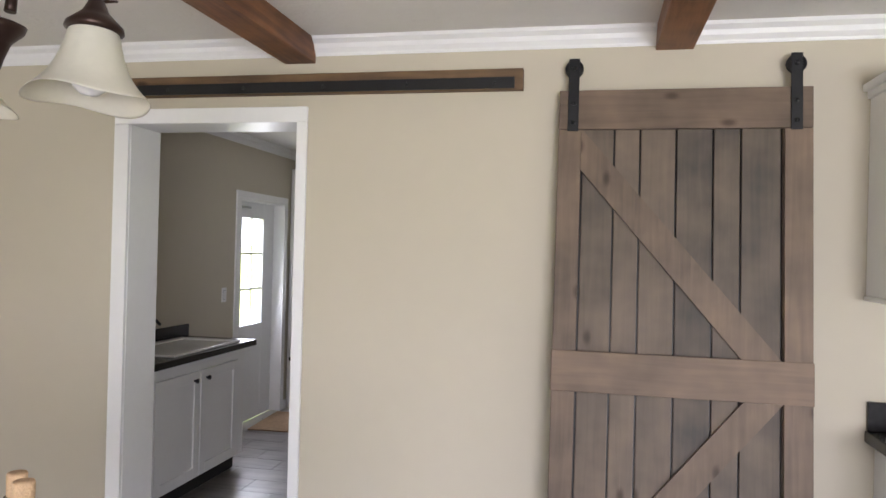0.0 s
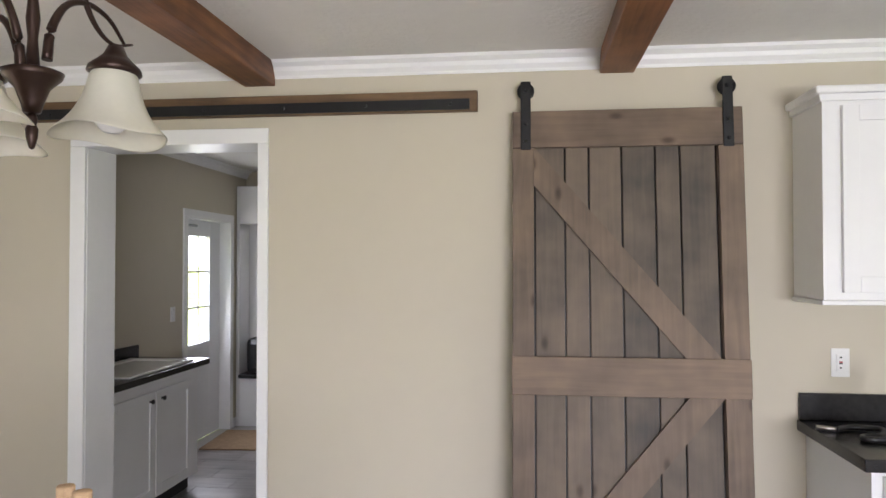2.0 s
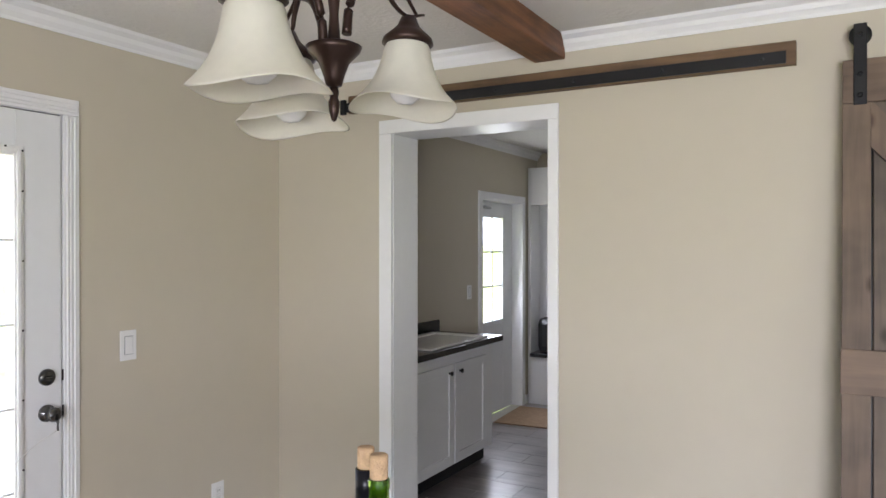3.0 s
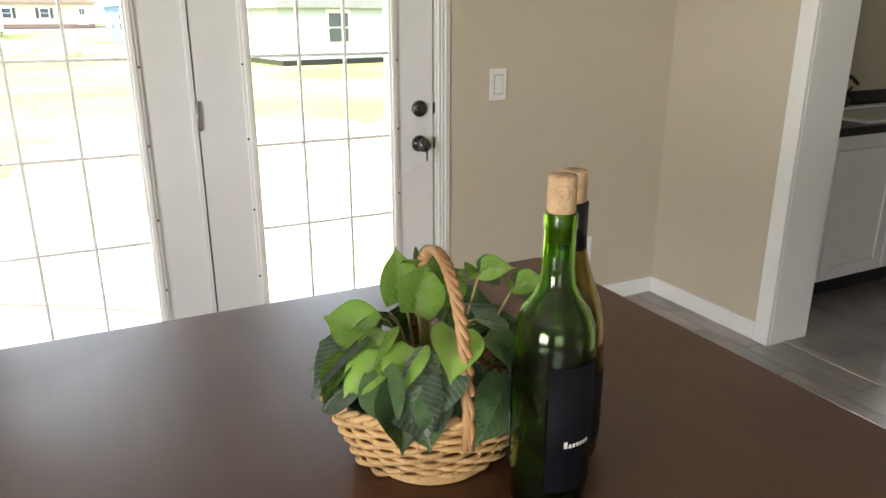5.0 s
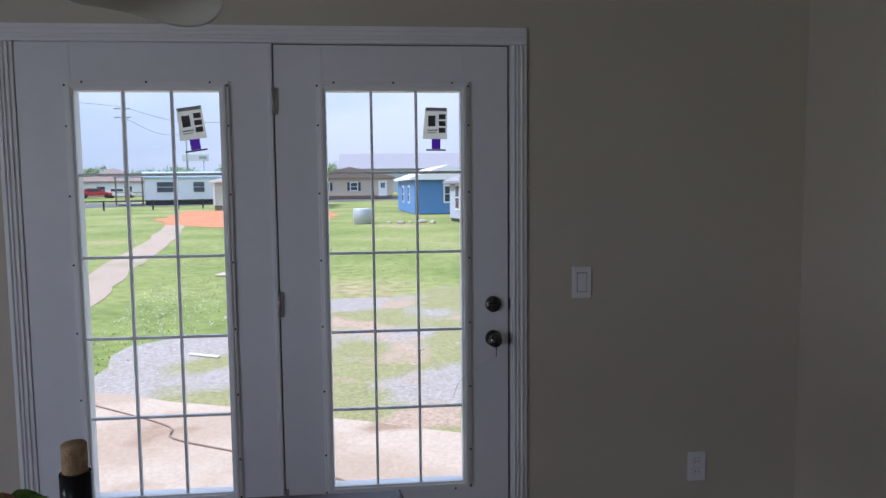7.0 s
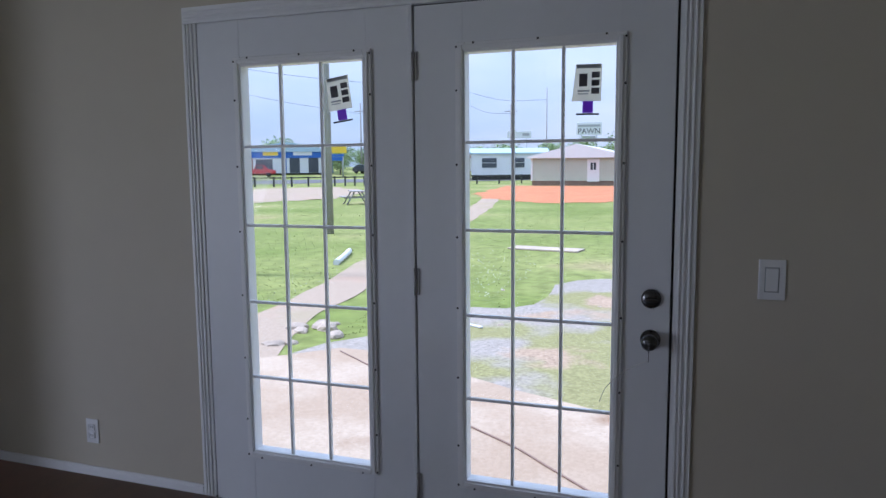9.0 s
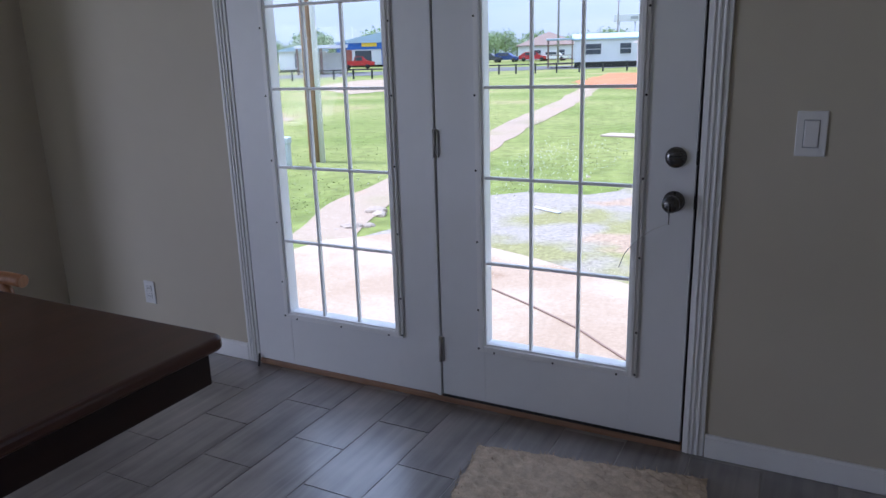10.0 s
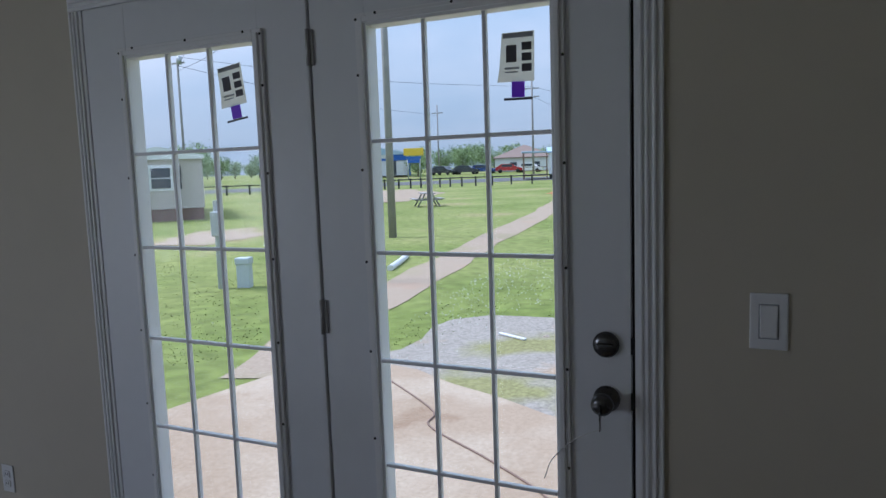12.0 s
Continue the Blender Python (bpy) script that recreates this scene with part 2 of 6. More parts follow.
M_WALL = mat("beige_wall_paint", (0.57, 0.518, 0.412), rough=0.62, var=0.03, scale=1.3, bump=0.05, bump_scale=220)
M_CEIL = mat("ceiling_texture", (0.80, 0.785, 0.75), rough=0.9, var=0.03, scale=2, bump=0.55, bump_scale=45)
M_TRIM = mat("white_trim_paint", (0.85, 0.85, 0.845), rough=0.38, var=0.03, scale=3)
M_DOORW = mat("white_door_paint", (0.79, 0.80, 0.81), rough=0.42, var=0.03, scale=2.5, bump=0.03, bump_scale=90)
M_CAB = mat("white_cabinet_paint", (0.79, 0.79, 0.79), rough=0.34, var=0.025, scale=3)
M_BARN = wood("grey_stained_pine", (0.058, 0.049, 0.041), (0.202, 0.149, 0.107), rough=0.62, grain=8, axis=2, rand=0.40, gw=0.36)
M_BARN_H = wood("brown_stained_pine_rail", (0.102, 0.072, 0.051), (0.235, 0.160, 0.108), rough=0.6, grain=8, axis=0, rand=0.15, gw=0.6)
M_BARN_S = wood("brown_stained_pine_stile", (0.090, 0.066, 0.048), (0.230, 0.158, 0.108), rough=0.6, grain=8, axis=2, rand=0.2, gw=0.6)
M_BEAM = wood("dark_stained_beam", (0.115, 0.044, 0.015), (0.33, 0.135, 0.048), rough=0.5, grain=6, axis=1, rand=0.2)
M_RAILW = wood("rail_board_wood", (0.075, 0.043, 0.021), (0.21, 0.122, 0.058), rough=0.6, grain=7, axis=0, rand=0.1)
M_TABLE = wood("dark_cherry_veneer", (0.056, 0.017, 0.0072), (0.100, 0.032, 0.0135), rough=0.30, grain=5, axis=0, rand=0.0, knots=False, bump=0.03)
M_TABLE.node_tree.nodes["Principled BSDF"].inputs["Specular IOR Level"].default_value = 0.85


def worn_gloss(m, low, high, scale):
    """Gloss broken by wiped smears and fine scratches."""
    n, l = m.node_tree.nodes, m.node_tree.links
    tc = n.new("ShaderNodeTexCoord")
    sm = n.new("ShaderNodeTexNoise")
    sm.inputs["Scale"].default_value, sm.inputs["Detail"].default_value, sm.inputs["Distortion"].default_value = scale, 5.0, 0.3
    l.new(tc.outputs["Object"], sm.inputs["Vector"])
    mr = n.new("ShaderNodeMapRange")
    mr.inputs["From Min"].default_value, mr.inputs["From Max"].default_value = 0.30, 0.70
    mr.inputs["To Min"].default_value, mr.inputs["To Max"].default_value = low, high
    l.new(sm.outputs["Fac"], mr.inputs["Value"])
    l.new(mr.outputs["Result"], n["Principled BSDF"].inputs["Roughness"])


worn_gloss(M_TABLE, 0.29, 0.42, 3.5)
M_APRON = wood("near_black_apron_wood", (0.012, 0.006, 0.005), (0.034, 0.014, 0.009), rough=0.4, grain=5, axis=0, rand=0.0, knots=False, bump=0.03)
M_CHAIR = wood("reddish_oak", (0.26, 0.115, 0.048), (0.46, 0.22, 0.10), rough=0.4, grain=7, axis=2, rand=0.1, knots=False)
M_BLACK = mat("black_iron", (0.016, 0.016, 0.017), rough=0.45, metal=0.3, var=0.2, scale=12)
M_BRONZE = mat("oil_rubbed_bronze", (0.045, 0.026, 0.020), rough=0.38, metal=0.7, var=0.25, scale=14)
M_NICKEL = mat("satin_nickel", (0.55, 0.53, 0.50), rough=0.28, metal=1.0, var=0.06, scale=20)
M_KNOB = mat("dark_chrome", (0.12, 0.118, 0.116), rough=0.22, metal=1.0, var=0.1, scale=20)
M_HINGE = mat("dull_hinge_metal", (0.42, 0.41, 0.40), rough=0.4, metal=0.8, var=0.1, scale=20)
M_PLATE = mat("white_plastic", (0.80, 0.80, 0.79), rough=0.3, var=0.01, scale=10)
M_DARK = mat("black_plastic", (0.012, 0.012, 0.013), rough=0.35, var=0.1, scale=10)
M_COUNTER = mat("black_laminate", (0.014, 0.013, 0.013), rough=0.24, var=0.45, scale=40, spec=0.35)
M_TOE = mat("black_toe_kick", (0.010, 0.010, 0.011), rough=0.6, var=0.1)
M_TILE = tile_material("vinyl_tile")
M_GROUT = mat("grey_joint", (0.50, 0.48, 0.46), rough=0.8, var=0.1)
M_RUG = mat("cream_shag", (0.52, 0.42, 0.31), rough=0.95, var=0.35, scale=30, spec=0.1)
M_MAT = mat("tan_doormat", (0.31, 0.215, 0.135), rough=0.95, var=0.25, scale=30, spec=0.1)
M_CORK = mat("cork", (0.50, 0.34, 0.20), rough=0.9, var=0.35, scale=60, bump=0.4, bump_scale=200)
M_GREEN = bottle_glass("green_bottle_glass", (0.27, 0.58, 0.045))
M_OLIVE = bottle_glass("olive_bottle_glass", (0.42, 0.34, 0.06))
M_FOIL = mat("black_foil", (0.010, 0.010, 0.014), rough=0.3, metal=0.4, var=0.2, scale=20)
M_LABEL = mat("dark_label_paper", (0.003, 0.0035, 0.007), rough=0.7, spec=0.2, var=0.1, scale=20)
M_PAPER = mat("white_paper", (0.72, 0.72, 0.70), rough=0.6, var=0.04, scale=10)
M_WICKER = mat("woven_willow", (0.52, 0.33, 0.15), rough=0.55, var=0.35, scale=22, rand=0.4)
M_WICKER2 = mat("twisted_willow_handle", (0.40, 0.22, 0.10), rough=0.5, var=0.4, scale=18)
def thin_print(name, color):
    """Ink on thin paper on the glass: daylight shines through it."""
    m = shade_glass(name)
    n = m.node_tree.nodes
    for k in n:
        if k.type == "BSDF_TRANSLUCENT":
            k.inputs["Color"].default_value = (*color, 1)
        if k.type == "VALTORGB":
            for e in k.color_ramp.elements:
                e.color = (*color, 1)
    return m


M_INK = thin_print("dark_ink_on_label", (0.15, 0.145, 0.16))
M_STICK = shade_glass("thin_label_paper")
M_PURPLE = thin_print("violet_print", (0.34, 0.10, 0.75))
M_PRINT = mat("dark_print", (0.05, 0.05, 0.055), rough=0.5, var=0.3, scale=30)
M_PRINT2 = mat("grey_print", (0.33, 0.34, 0.35), rough=0.5, var=0.2, scale=30)
M_GLASS = pane_glass("window_glass")
M_SHADE = shade_glass("alabaster_glass")
M_BULB = mat("frosted_bulb", (0.85, 0.85, 0.83), rough=0.25, var=0.01)
M_SINK = mat("white_sink_enamel", (0.78, 0.77, 0.73), rough=0.2, var=0.02)
M_WOODSILL = wood("oak_threshold", (0.20, 0.11, 0.06), (0.38, 0.22, 0.13), rough=0.5, grain=8, axis=1, rand=0.0, knots=False)
M_ALU = mat("threshold_metal", (0.45, 0.42, 0.38), rough=0.4, metal=0.7, var=0.1)
M_STRING = mat("white_string", (0.7, 0.7, 0.68), rough=0.8, var=0.02)
M_STEM = mat("plant_stem", (0.28, 0.24, 0.10), rough=0.6, var=0.2)


def leaf_material(name, dark, light, vein, cover):
    """Waxy leaf: pale midrib and side veins, and pale variegation spreading from the midrib."""
    m = mat(name, dark, rough=0.36, var=0.2, scale=30, tint=light, rand=0.5)
    n, l = m.node_tree.nodes, m.node_tree.links
    b = n["Principled BSDF"]
    base = b.inputs["Base Color"].links[0].from_socket
    tc = n.new("ShaderNodeTexCoord")
    sp = n.new("ShaderNodeSeparateXYZ")
    l.new(tc.outputs["Object"], sp.inputs[0])

    def op(kind, x, y):
        k = n.new("ShaderNodeMath")
        k.operation = kind
        for i, v in enumerate((x, y)):
            if isinstance(v, float):
                k.inputs[i].default_value = v
            elif v is not None:
                l.new(v, k.inputs[i])
        return k.outputs[0]

    side = op("ABSOLUTE", sp.outputs["Y"], None)
    slant = op("SUBTRACT", sp.outputs["X"], side)
    ribs = op("POWER", op("ABSOLUTE", op("SINE", op("MULTIPLY", slant, 330.0), None), None), 14.0)
    mid = op("LESS_THAN", side, 0.0011)
    nz = n.new("ShaderNodeTexNoise")
    nz.inputs["Scale"].default_value, nz.inputs["Detail"].default_value = 70.0, 5.0
    l.new(tc.outputs["Object"], nz.inputs["Vector"])
    spread = op("GREATER_THAN", op("SUBTRACT", nz.outputs["Fac"], op("MULTIPLY", side, 14.0)), cover)
    fac = op("MINIMUM", op("MAXIMUM", op("MAXIMUM", op("MULTIPLY", ribs, 0.45), mid), op("MULTIPLY", spread, 0.8)), 0.85)
    mx = n.new("ShaderNodeMixRGB")
    mx.inputs["Color2"].default_value = (*vein, 1)
    l.new(fac, mx.inputs["Fac"])
    l.new(base, mx.inputs["Color1"])
    l.new(mx.outputs["Color"], b.inputs["Base Color"])
    tr = n.new("ShaderNodeBsdfTranslucent")
    l.new(mx.outputs["Color"], tr.inputs["Color"])
    both = n.new("ShaderNodeMixShader")
    both.inputs["Fac"].default_value = 0.36
    l.new(b.outputs[0], both.inputs[1])
    l.new(tr.outputs[0], both.inputs[2])
    l.new(both.outputs[0], n["Material Output"].inputs["Surface"])
    return m


M_LEAF = leaf_material("dark_pothos_leaf", (0.105, 0.215, 0.085), (0.21, 0.35, 0.16), (0.24, 0.34, 0.19), 0.56)
M_LEAF2 = leaf_material("light_pothos_leaf", (0.175, 0.39, 0.055), (0.34, 0.55, 0.12), (0.45, 0.60, 0.25), 0.46)
M_LEAF3 = leaf_material("grey_green_leaf", (0.135, 0.215, 0.150), (0.24, 0.34, 0.25), (0.55, 0.60, 0.48), 0.50)
M_FILLER = mat("dark_green_filler", (0.02, 0.035, 0.012), rough=0.95, var=0.4, scale=30)

# outdoors
M_GRASS = grass_material("mown_grass")
M_SLAB = yard_material("dusty_pinkish_concrete", (0.37, 0.285, 0.205), (0.43, 0.35, 0.265), (0.28, 0.195, 0.13), 0.47, 30.0, 0.90, 1.07)
M_GRAVEL = yard_material("gravel_with_thin_grass", (0.31, 0.280, 0.242), (0.25, 0.24, 0.11), (0.36, 0.27, 0.19), 0.49, 26.0, 0.76, 1.18)
M_DIRT = mat("orange_clay", (0.42, 0.155, 0.060), rough=0.95, var=0.2, scale=0.7, detail=7)
M_TRACK = yard_material("pinkish_dirt_track", (0.35, 0.280, 0.21), (0.32, 0.27, 0.18), (0.37, 0.275, 0.20), 0.55, 30.0, 0.86, 1.12)
M_ASPHALT = mat("grey_asphalt", (0.10, 0.10, 0.105), rough=0.9, var=0.15, scale=0.5)
M_POLE = mat("weathered_pole_wood", (0.36, 0.235, 0.165), rough=0.8, var=0.3, scale=3, stretch=(4, 4, 0.3))
M_POLE2 = mat("grey_pole_wood", (0.27, 0.26, 0.25), rough=0.8, var=0.2, scale=3)
M_GREYMET = mat("galvanised_metal", (0.42, 0.44, 0.45), rough=0.5, metal=0.5, var=0.1)
M_PALEBOX = mat("pale_utility_box", (0.50, 0.55, 0.57), rough=0.5, var=0.06)
M_SAGE = mat("sage_siding", (0.42, 0.45, 0.38), rough=0.6, var=0.05, scale=0.6)
M_TAN = mat("tan_siding", (0.47, 0.39, 0.30), rough=0.6, var=0.06, scale=0.6)
M_BLUE = mat("blue_siding", (0.085, 0.20, 0.42), rough=0.55, var=0.08, scale=0.6)
M_GREYSID = mat("pale_grey_siding", (0.36, 0.39, 0.44), rough=0.55, var=0.05, scale=0.6)
M_WHITESID = mat("white_siding", (0.66, 0.67, 0.68), rough=0.5, var=0.05, scale=0.6)
M_BEIGESID = mat("beige_siding", (0.46, 0.42, 0.38), rough=0.55, var=0.05, scale=0.6)
M_SKIRT = mat("brown_skirting", (0.20, 0.135, 0.105), rough=0.8, var=0.15, scale=1)
M_ROOFW = mat("white_metal_roof", (0.68, 0.69, 0.70), rough=0.4, var=0.04, scale=0.5)
M_ROOFG = mat("grey_shingle", (0.24, 0.23, 0.24), rough=0.9, var=0.15, scale=2)
M_ROOFB = mat("brown_shingle", (0.23, 0.17, 0.14), rough=0.9, var=0.15, scale=2)
M_ROOFBLUE = mat("pale_blue_metal_roof", (0.36, 0.48, 0.58), rough=0.45, var=0.05, scale=0.5)
M_WIN = mat("dark_window_glass", (0.05, 0.06, 0.075), rough=0.12, var=0.2, scale=1)
M_REDBRICK = mat("red_cladding", (0.30, 0.09, 0.06), rough=0.7, var=0.15, scale=1)
M_RED = mat("red_car_paint", (0.42, 0.03, 0.03), rough=0.25, var=0.03)
M_DBLUE = mat("dark_blue_car_paint", (0.03, 0.06, 0.20), rough=0.25, var=0.03)
M_CARW = mat("white_car_paint", (0.7, 0.7, 0.7), rough=0.25, var=0.03)
M_CARD = mat("dark_car_paint", (0.05, 0.055, 0.06), rough=0.25, var=0.03)
M_TYRE = mat("tyre_rubber", (0.02, 0.02, 0.02), rough=0.8, var=0.1)
M_YELLOW = mat("yellow_sign_face", (0.75, 0.52, 0.03), rough=0.5, var=0.02)
M_BLUESIGN = mat("blue_sign_face", (0.03, 0.12, 0.45), rough=0.5, var=0.02)
M_STONE = mat("rubble_stone", (0.35, 0.29, 0.23), rough=0.9, var=0.25, scale=5, rand=0.4)
M_FENCE = mat("dark_fence_paint", (0.03, 0.03, 0.032), rough=0.7, var=0.15)
# Foliage green paled in the colour itself to imitate distance haze.
M_TREE = mat("haze_paled_foliage", (0.15, 0.22, 0.085), rough=0.8, var=0.35, scale=0.8, tint=(0.23, 0.31, 0.13))
M_BARK = mat("bark", (0.09, 0.065, 0.05), rough=0.9, var=0.3)


# ---- mesh helpers ----
def box(bm, x0, x1, y0, y1, z0, z1, bevel=0.0, m=None):
    """Adds a box between the given limits, its edges bevelled."""
    b = bmesh.new()
    bmesh.ops.create_cube(b, size=1.0)
    for v in b.verts:
        v.co = ((x0 + x1) / 2 + v.co.x * (x1 - x0), (y0 + y1) / 2 + v.co.y * (y1 - y0), (z0 + z1) / 2 + v.co.z * (z1 - z0))
    if bevel:
        bmesh.ops.bevel(b, geom=b.edges[:], offset=bevel, segments=2, affect="EDGES", profile=0.5)
    merge(bm, b, m)
    return bm


def merge(bm, other, m=None):
    if m is not None:
        other.transform(m)
    me = bpy.data.meshes.new("tmp")
    other.to_mesh(me)
    other.free()
    bm.from_mesh(me)
    bpy.data.meshes.remove(me)


def B(x0, x1, y0, y1, z0, z1, bevel=0.0):
    return box(bmesh.new(), x0, x1, y0, y1, z0, z1, bevel)


def revolve(bm, profile, seg=32, at=(0, 0, 0), wave=None):
    """Turns a profile of (radius, height) round the z axis. wave(a, i): factor on the radius and lift."""
    rings = []
    for i, (r, z) in enumerate(profile):
        ring = []
        for k in range(seg):
            a = 2 * math.pi * k / seg
            f, dz = wave(a, i) if wave else (1, 0)
            ring.append(bm.verts.new((at[0] + r * f * math.cos(a), at[1] + r * f * math.sin(a), at[2] + z + dz)))
        rings.append(ring)
    for a, b in zip(rings, rings[1:]):
        for k in range(seg):
            bm.faces.new((a[k], a[(k + 1) % seg], b[(k + 1) % seg], b[k]))
    for ring, flip in ((rings[0], True), (rings[-1], False)):
        if (ring[0].co - Vector((at[0], at[1], ring[0].co.z))).length > 1e-5 and wave is None:
            bm.faces.new(ring[::-1] if flip else ring)
    for f in bm.faces:
        f.smooth = True
    return bm


def tube(bm, points, radius, seg=8, taper=None):
    """A round bar along a line of points. taper: radius factor at the end."""
    pts = [Vector(p) for p in points]
    rings = []
    for i, p in enumerate(pts):
        d = (pts[min(i + 1, len(pts) - 1)] - pts[max(i - 1, 0)]).normalized()
        up = Vector((0, 0, 1)) if abs(d.z) < 0.95 else Vector((1, 0, 0))
        u = d.cross(up).normalized()
        v = d.cross(u).normalized()
        r = radius * (1 + ((taper or 1) - 1) * i / max(1, len(pts) - 1))
        rings.append([bm.verts.new(p + u * r * math.cos(2 * math.pi * k / seg) + v * r * math.sin(2 * math.pi * k / seg)) for k in range(seg)])
    for a, b in zip(rings, rings[1:]):
        for k in range(seg):
            f = bm.faces.new((a[k], b[k], b[(k + 1) % seg], a[(k + 1) % seg]))
            f.smooth = True
    bm.faces.new(rings[0])
    bm.faces.new(rings[-1][::-1])
    return bm


def curve3(pts, n=24):
    """Catmull-Rom line through the points."""
    p = [Vector(a) for a in pts]
    p = [p[0] * 2 - p[1]] + p + [p[-1] * 2 - p[-2]]
    out = []
    k = len(p) - 3
    for i in range(n + 1):
        s = i / n * k
        j = min(int(s), k - 1)
        t = s - j
        a, b, c, d = p[j], p[j + 1], p[j + 2], p[j + 3]
        out.append(0.5 * ((2 * b) + (c - a) * t + (2 * a - 5 * b + 4 * c - d) * t * t + (3 * b - a - 3 * c + d) * t ** 3))
    return out


def mesh_of(name, bm, material):
    bmesh.ops.recalc_face_normals(bm, faces=bm.faces[:])
    me = bpy.data.meshes.new(name)
    bm.to_mesh(me)
    bm.free()
    me.materials.append(material)
    return me


def part(name, bm, material, parent, label="", at=None):
    ob = new(name, mesh_of(name, bm, material))
    ob.parent = parent
    if at is not None:
        ob.matrix_basis = at
    if label:
        ob["label"] = label
    return ob


def thing(name, label, category, at=None, group="", kind="", bm=None, material=None):
    ob = new(name, mesh_of(name, bm, material) if bm else None)
    if at is not None:
        ob.matrix_basis = at
    return tagged(ob, label, category, group, kind)


def shared(name, me, parent, at, label=""):
    ob = new(name, me)
    ob.parent = parent
    ob.matrix_basis = at
    if label:
        ob["label"] = label
    return ob

# ---- structure ----
WX, NY, H = -2.6, 3.5, 2.452          # west wall face, north wall face, ceiling height
EX, SY = 4.6, -0.97                  # east wall, south wall beside the french door
NT = 0.22                            # thickness of the north wall


def structure(name, bm, material, label, category="wall"):
    return tagged(new(name, mesh_of(name, bm, material)), label, category, "", "structure")


floor = structure("floor", B(WX - 0.1, EX + 0.1, -3.6, 7.4, -0.12, -0.003), M_GROUT, "grey-brown wood-look vinyl tile floor in running bond", "floor")
bm = B(WX, EX, -3.5, NY, H, H + 0.12)
ceiling = structure("ceiling", bm, M_CEIL, "white textured dining room ceiling", "ceiling")
ceiling2 = structure("ceiling_laundry", B(WX, 0.6, NY + NT, 7.25, H, H + 0.12), M_CEIL, "white ceiling of the laundry room", "ceiling")

# west wall: french door opening, laundry door opening
FY0, FY1, FZ = 0.345, 2.265, 2.072
LY0, LY1, LZ = 5.99, 6.86, 1.935
bm = bmesh.new()
xs = (WX - 0.15, WX)
box(bm, *xs, SY - 0.1, FY0, 0, H + 0.1)
box(bm, *xs, FY0, FY1, FZ, H + 0.1)
box(bm, *xs, FY1, LY0, 0, H + 0.1)
box(bm, *xs, LY0, LY1, LZ, H + 0.1)
box(bm, *xs, LY1, 7.4, 0, H + 0.1)
box(bm, *xs, FY0, FY1, -0.12, 0.0)
structure("wall_west", bm, M_WALL, "beige painted exterior wall around the white french doors")

# north wall with the cased opening
OX0, OX1, OZ = -1.862, -1.008, 2.10
bm = bmesh.new()
box(bm, WX, OX0, NY, NY + NT, 0, H + 0.1)
box(bm, OX0, OX1, NY, NY + NT, OZ, H + 0.1)
box(bm, OX1, EX, NY, NY + NT, 0, H + 0.1)
structure("wall_north", bm, M_WALL, "beige painted wall with a white cased opening and a leaning barn door")
structure("wall_south", B(WX, -1.95, SY - 0.12, SY, 0, H + 0.1), M_WALL, "plain beige wall beside the dining corner")
structure("wall_return", B(-2.07, -1.95, -3.5, SY - 0.12, 0, H + 0.1), M_WALL, "plain beige return wall")
# Openings in the back and east walls are unseen, added to let light in.
bm = B(-2.07, 0.7, -3.62, -3.5, 0, H + 0.1)
box(bm, 2.9, EX, -3.62, -3.5, 0, H + 0.1)
box(bm, 0.7, 2.9, -3.62, -3.5, 0, 0.4)
box(bm, 0.7, 2.9, -3.62, -3.5, 1.75, H + 0.1)
structure("wall_back", bm, M_WALL, "plain beige back wall with an unseen opening added for light")
bm = B(EX, EX + 0.12, -3.62, -2.0, 0, H + 0.1)
box(bm, EX, EX + 0.12, 0.2, NY + NT, 0, H + 0.1)
box(bm, EX, EX + 0.12, -2.0, 0.2, 0, 0.4)
box(bm, EX, EX + 0.12, -2.0, 0.2, 1.75, H + 0.1)
structure("wall_east", bm, M_WALL, "plain beige east wall with an unseen opening added for light")
# Frames for these two assumed windows.
for nm, fx0, fx1, fy0, fy1 in (("window_1", 0.7, 2.9, -3.56, -3.52), ("window_2", EX + 0.02, EX + 0.06, -2.0, 0.2)):
    wf = thing(nm, "white frame of an unseen window added to let light in", "window", kind="structure")
    part("window_frame", B(fx0, fx1, fy0, fy1, 0.4, 0.45), M_TRIM, wf)
    part("window_frame", B(fx0, fx1, fy0, fy1, 1.70, 1.75), M_TRIM, wf)
bm = B(0.6, 0.72, NY + NT, 7.4, 0, H + 0.1)
structure("wall_laundry_east", bm, M_WALL, "plain beige laundry side wall")
structure("wall_laundry_north", B(WX, 0.72, 7.25, 7.4, 0, H + 0.1), M_WALL, "plain beige laundry end wall")


def crown(name, x0, y0, x1, y1, inward, label):
    """Crown moulding along a wall, its profile stepping out towards the ceiling."""
    prof = [(0, 0.076), (0.006, 0.076), (0.010, 0.064), (0.024, 0.046), (0.030, 0.028), (0.050, 0.013), (0.057, 0.0), (0, 0.0)]
    bm = bmesh.new()
    n = Vector(inward)
    ends = []
    for x, y in ((x0, y0), (x1, y1)):
        ends.append([bm.verts.new((x + n.x * o, y + n.y * o, H - d)) for o, d in prof])
    for i in range(len(prof) - 1):
        bm.faces.new((ends[0][i], ends[0][i + 1], ends[1][i + 1], ends[1][i]))
    bm.faces.new(ends[0])
    bm.faces.new(ends[1][::-1])
    return structure(name, bm, M_TRIM, label, "crown moulding")


crown("trim_crown_north", WX, NY, EX, NY, (0, -1), "white stepped crown moulding under the ceiling")
crown("trim_crown_west", WX, SY, WX, NY - 0.063, (1, 0), "white stepped crown moulding under the ceiling")
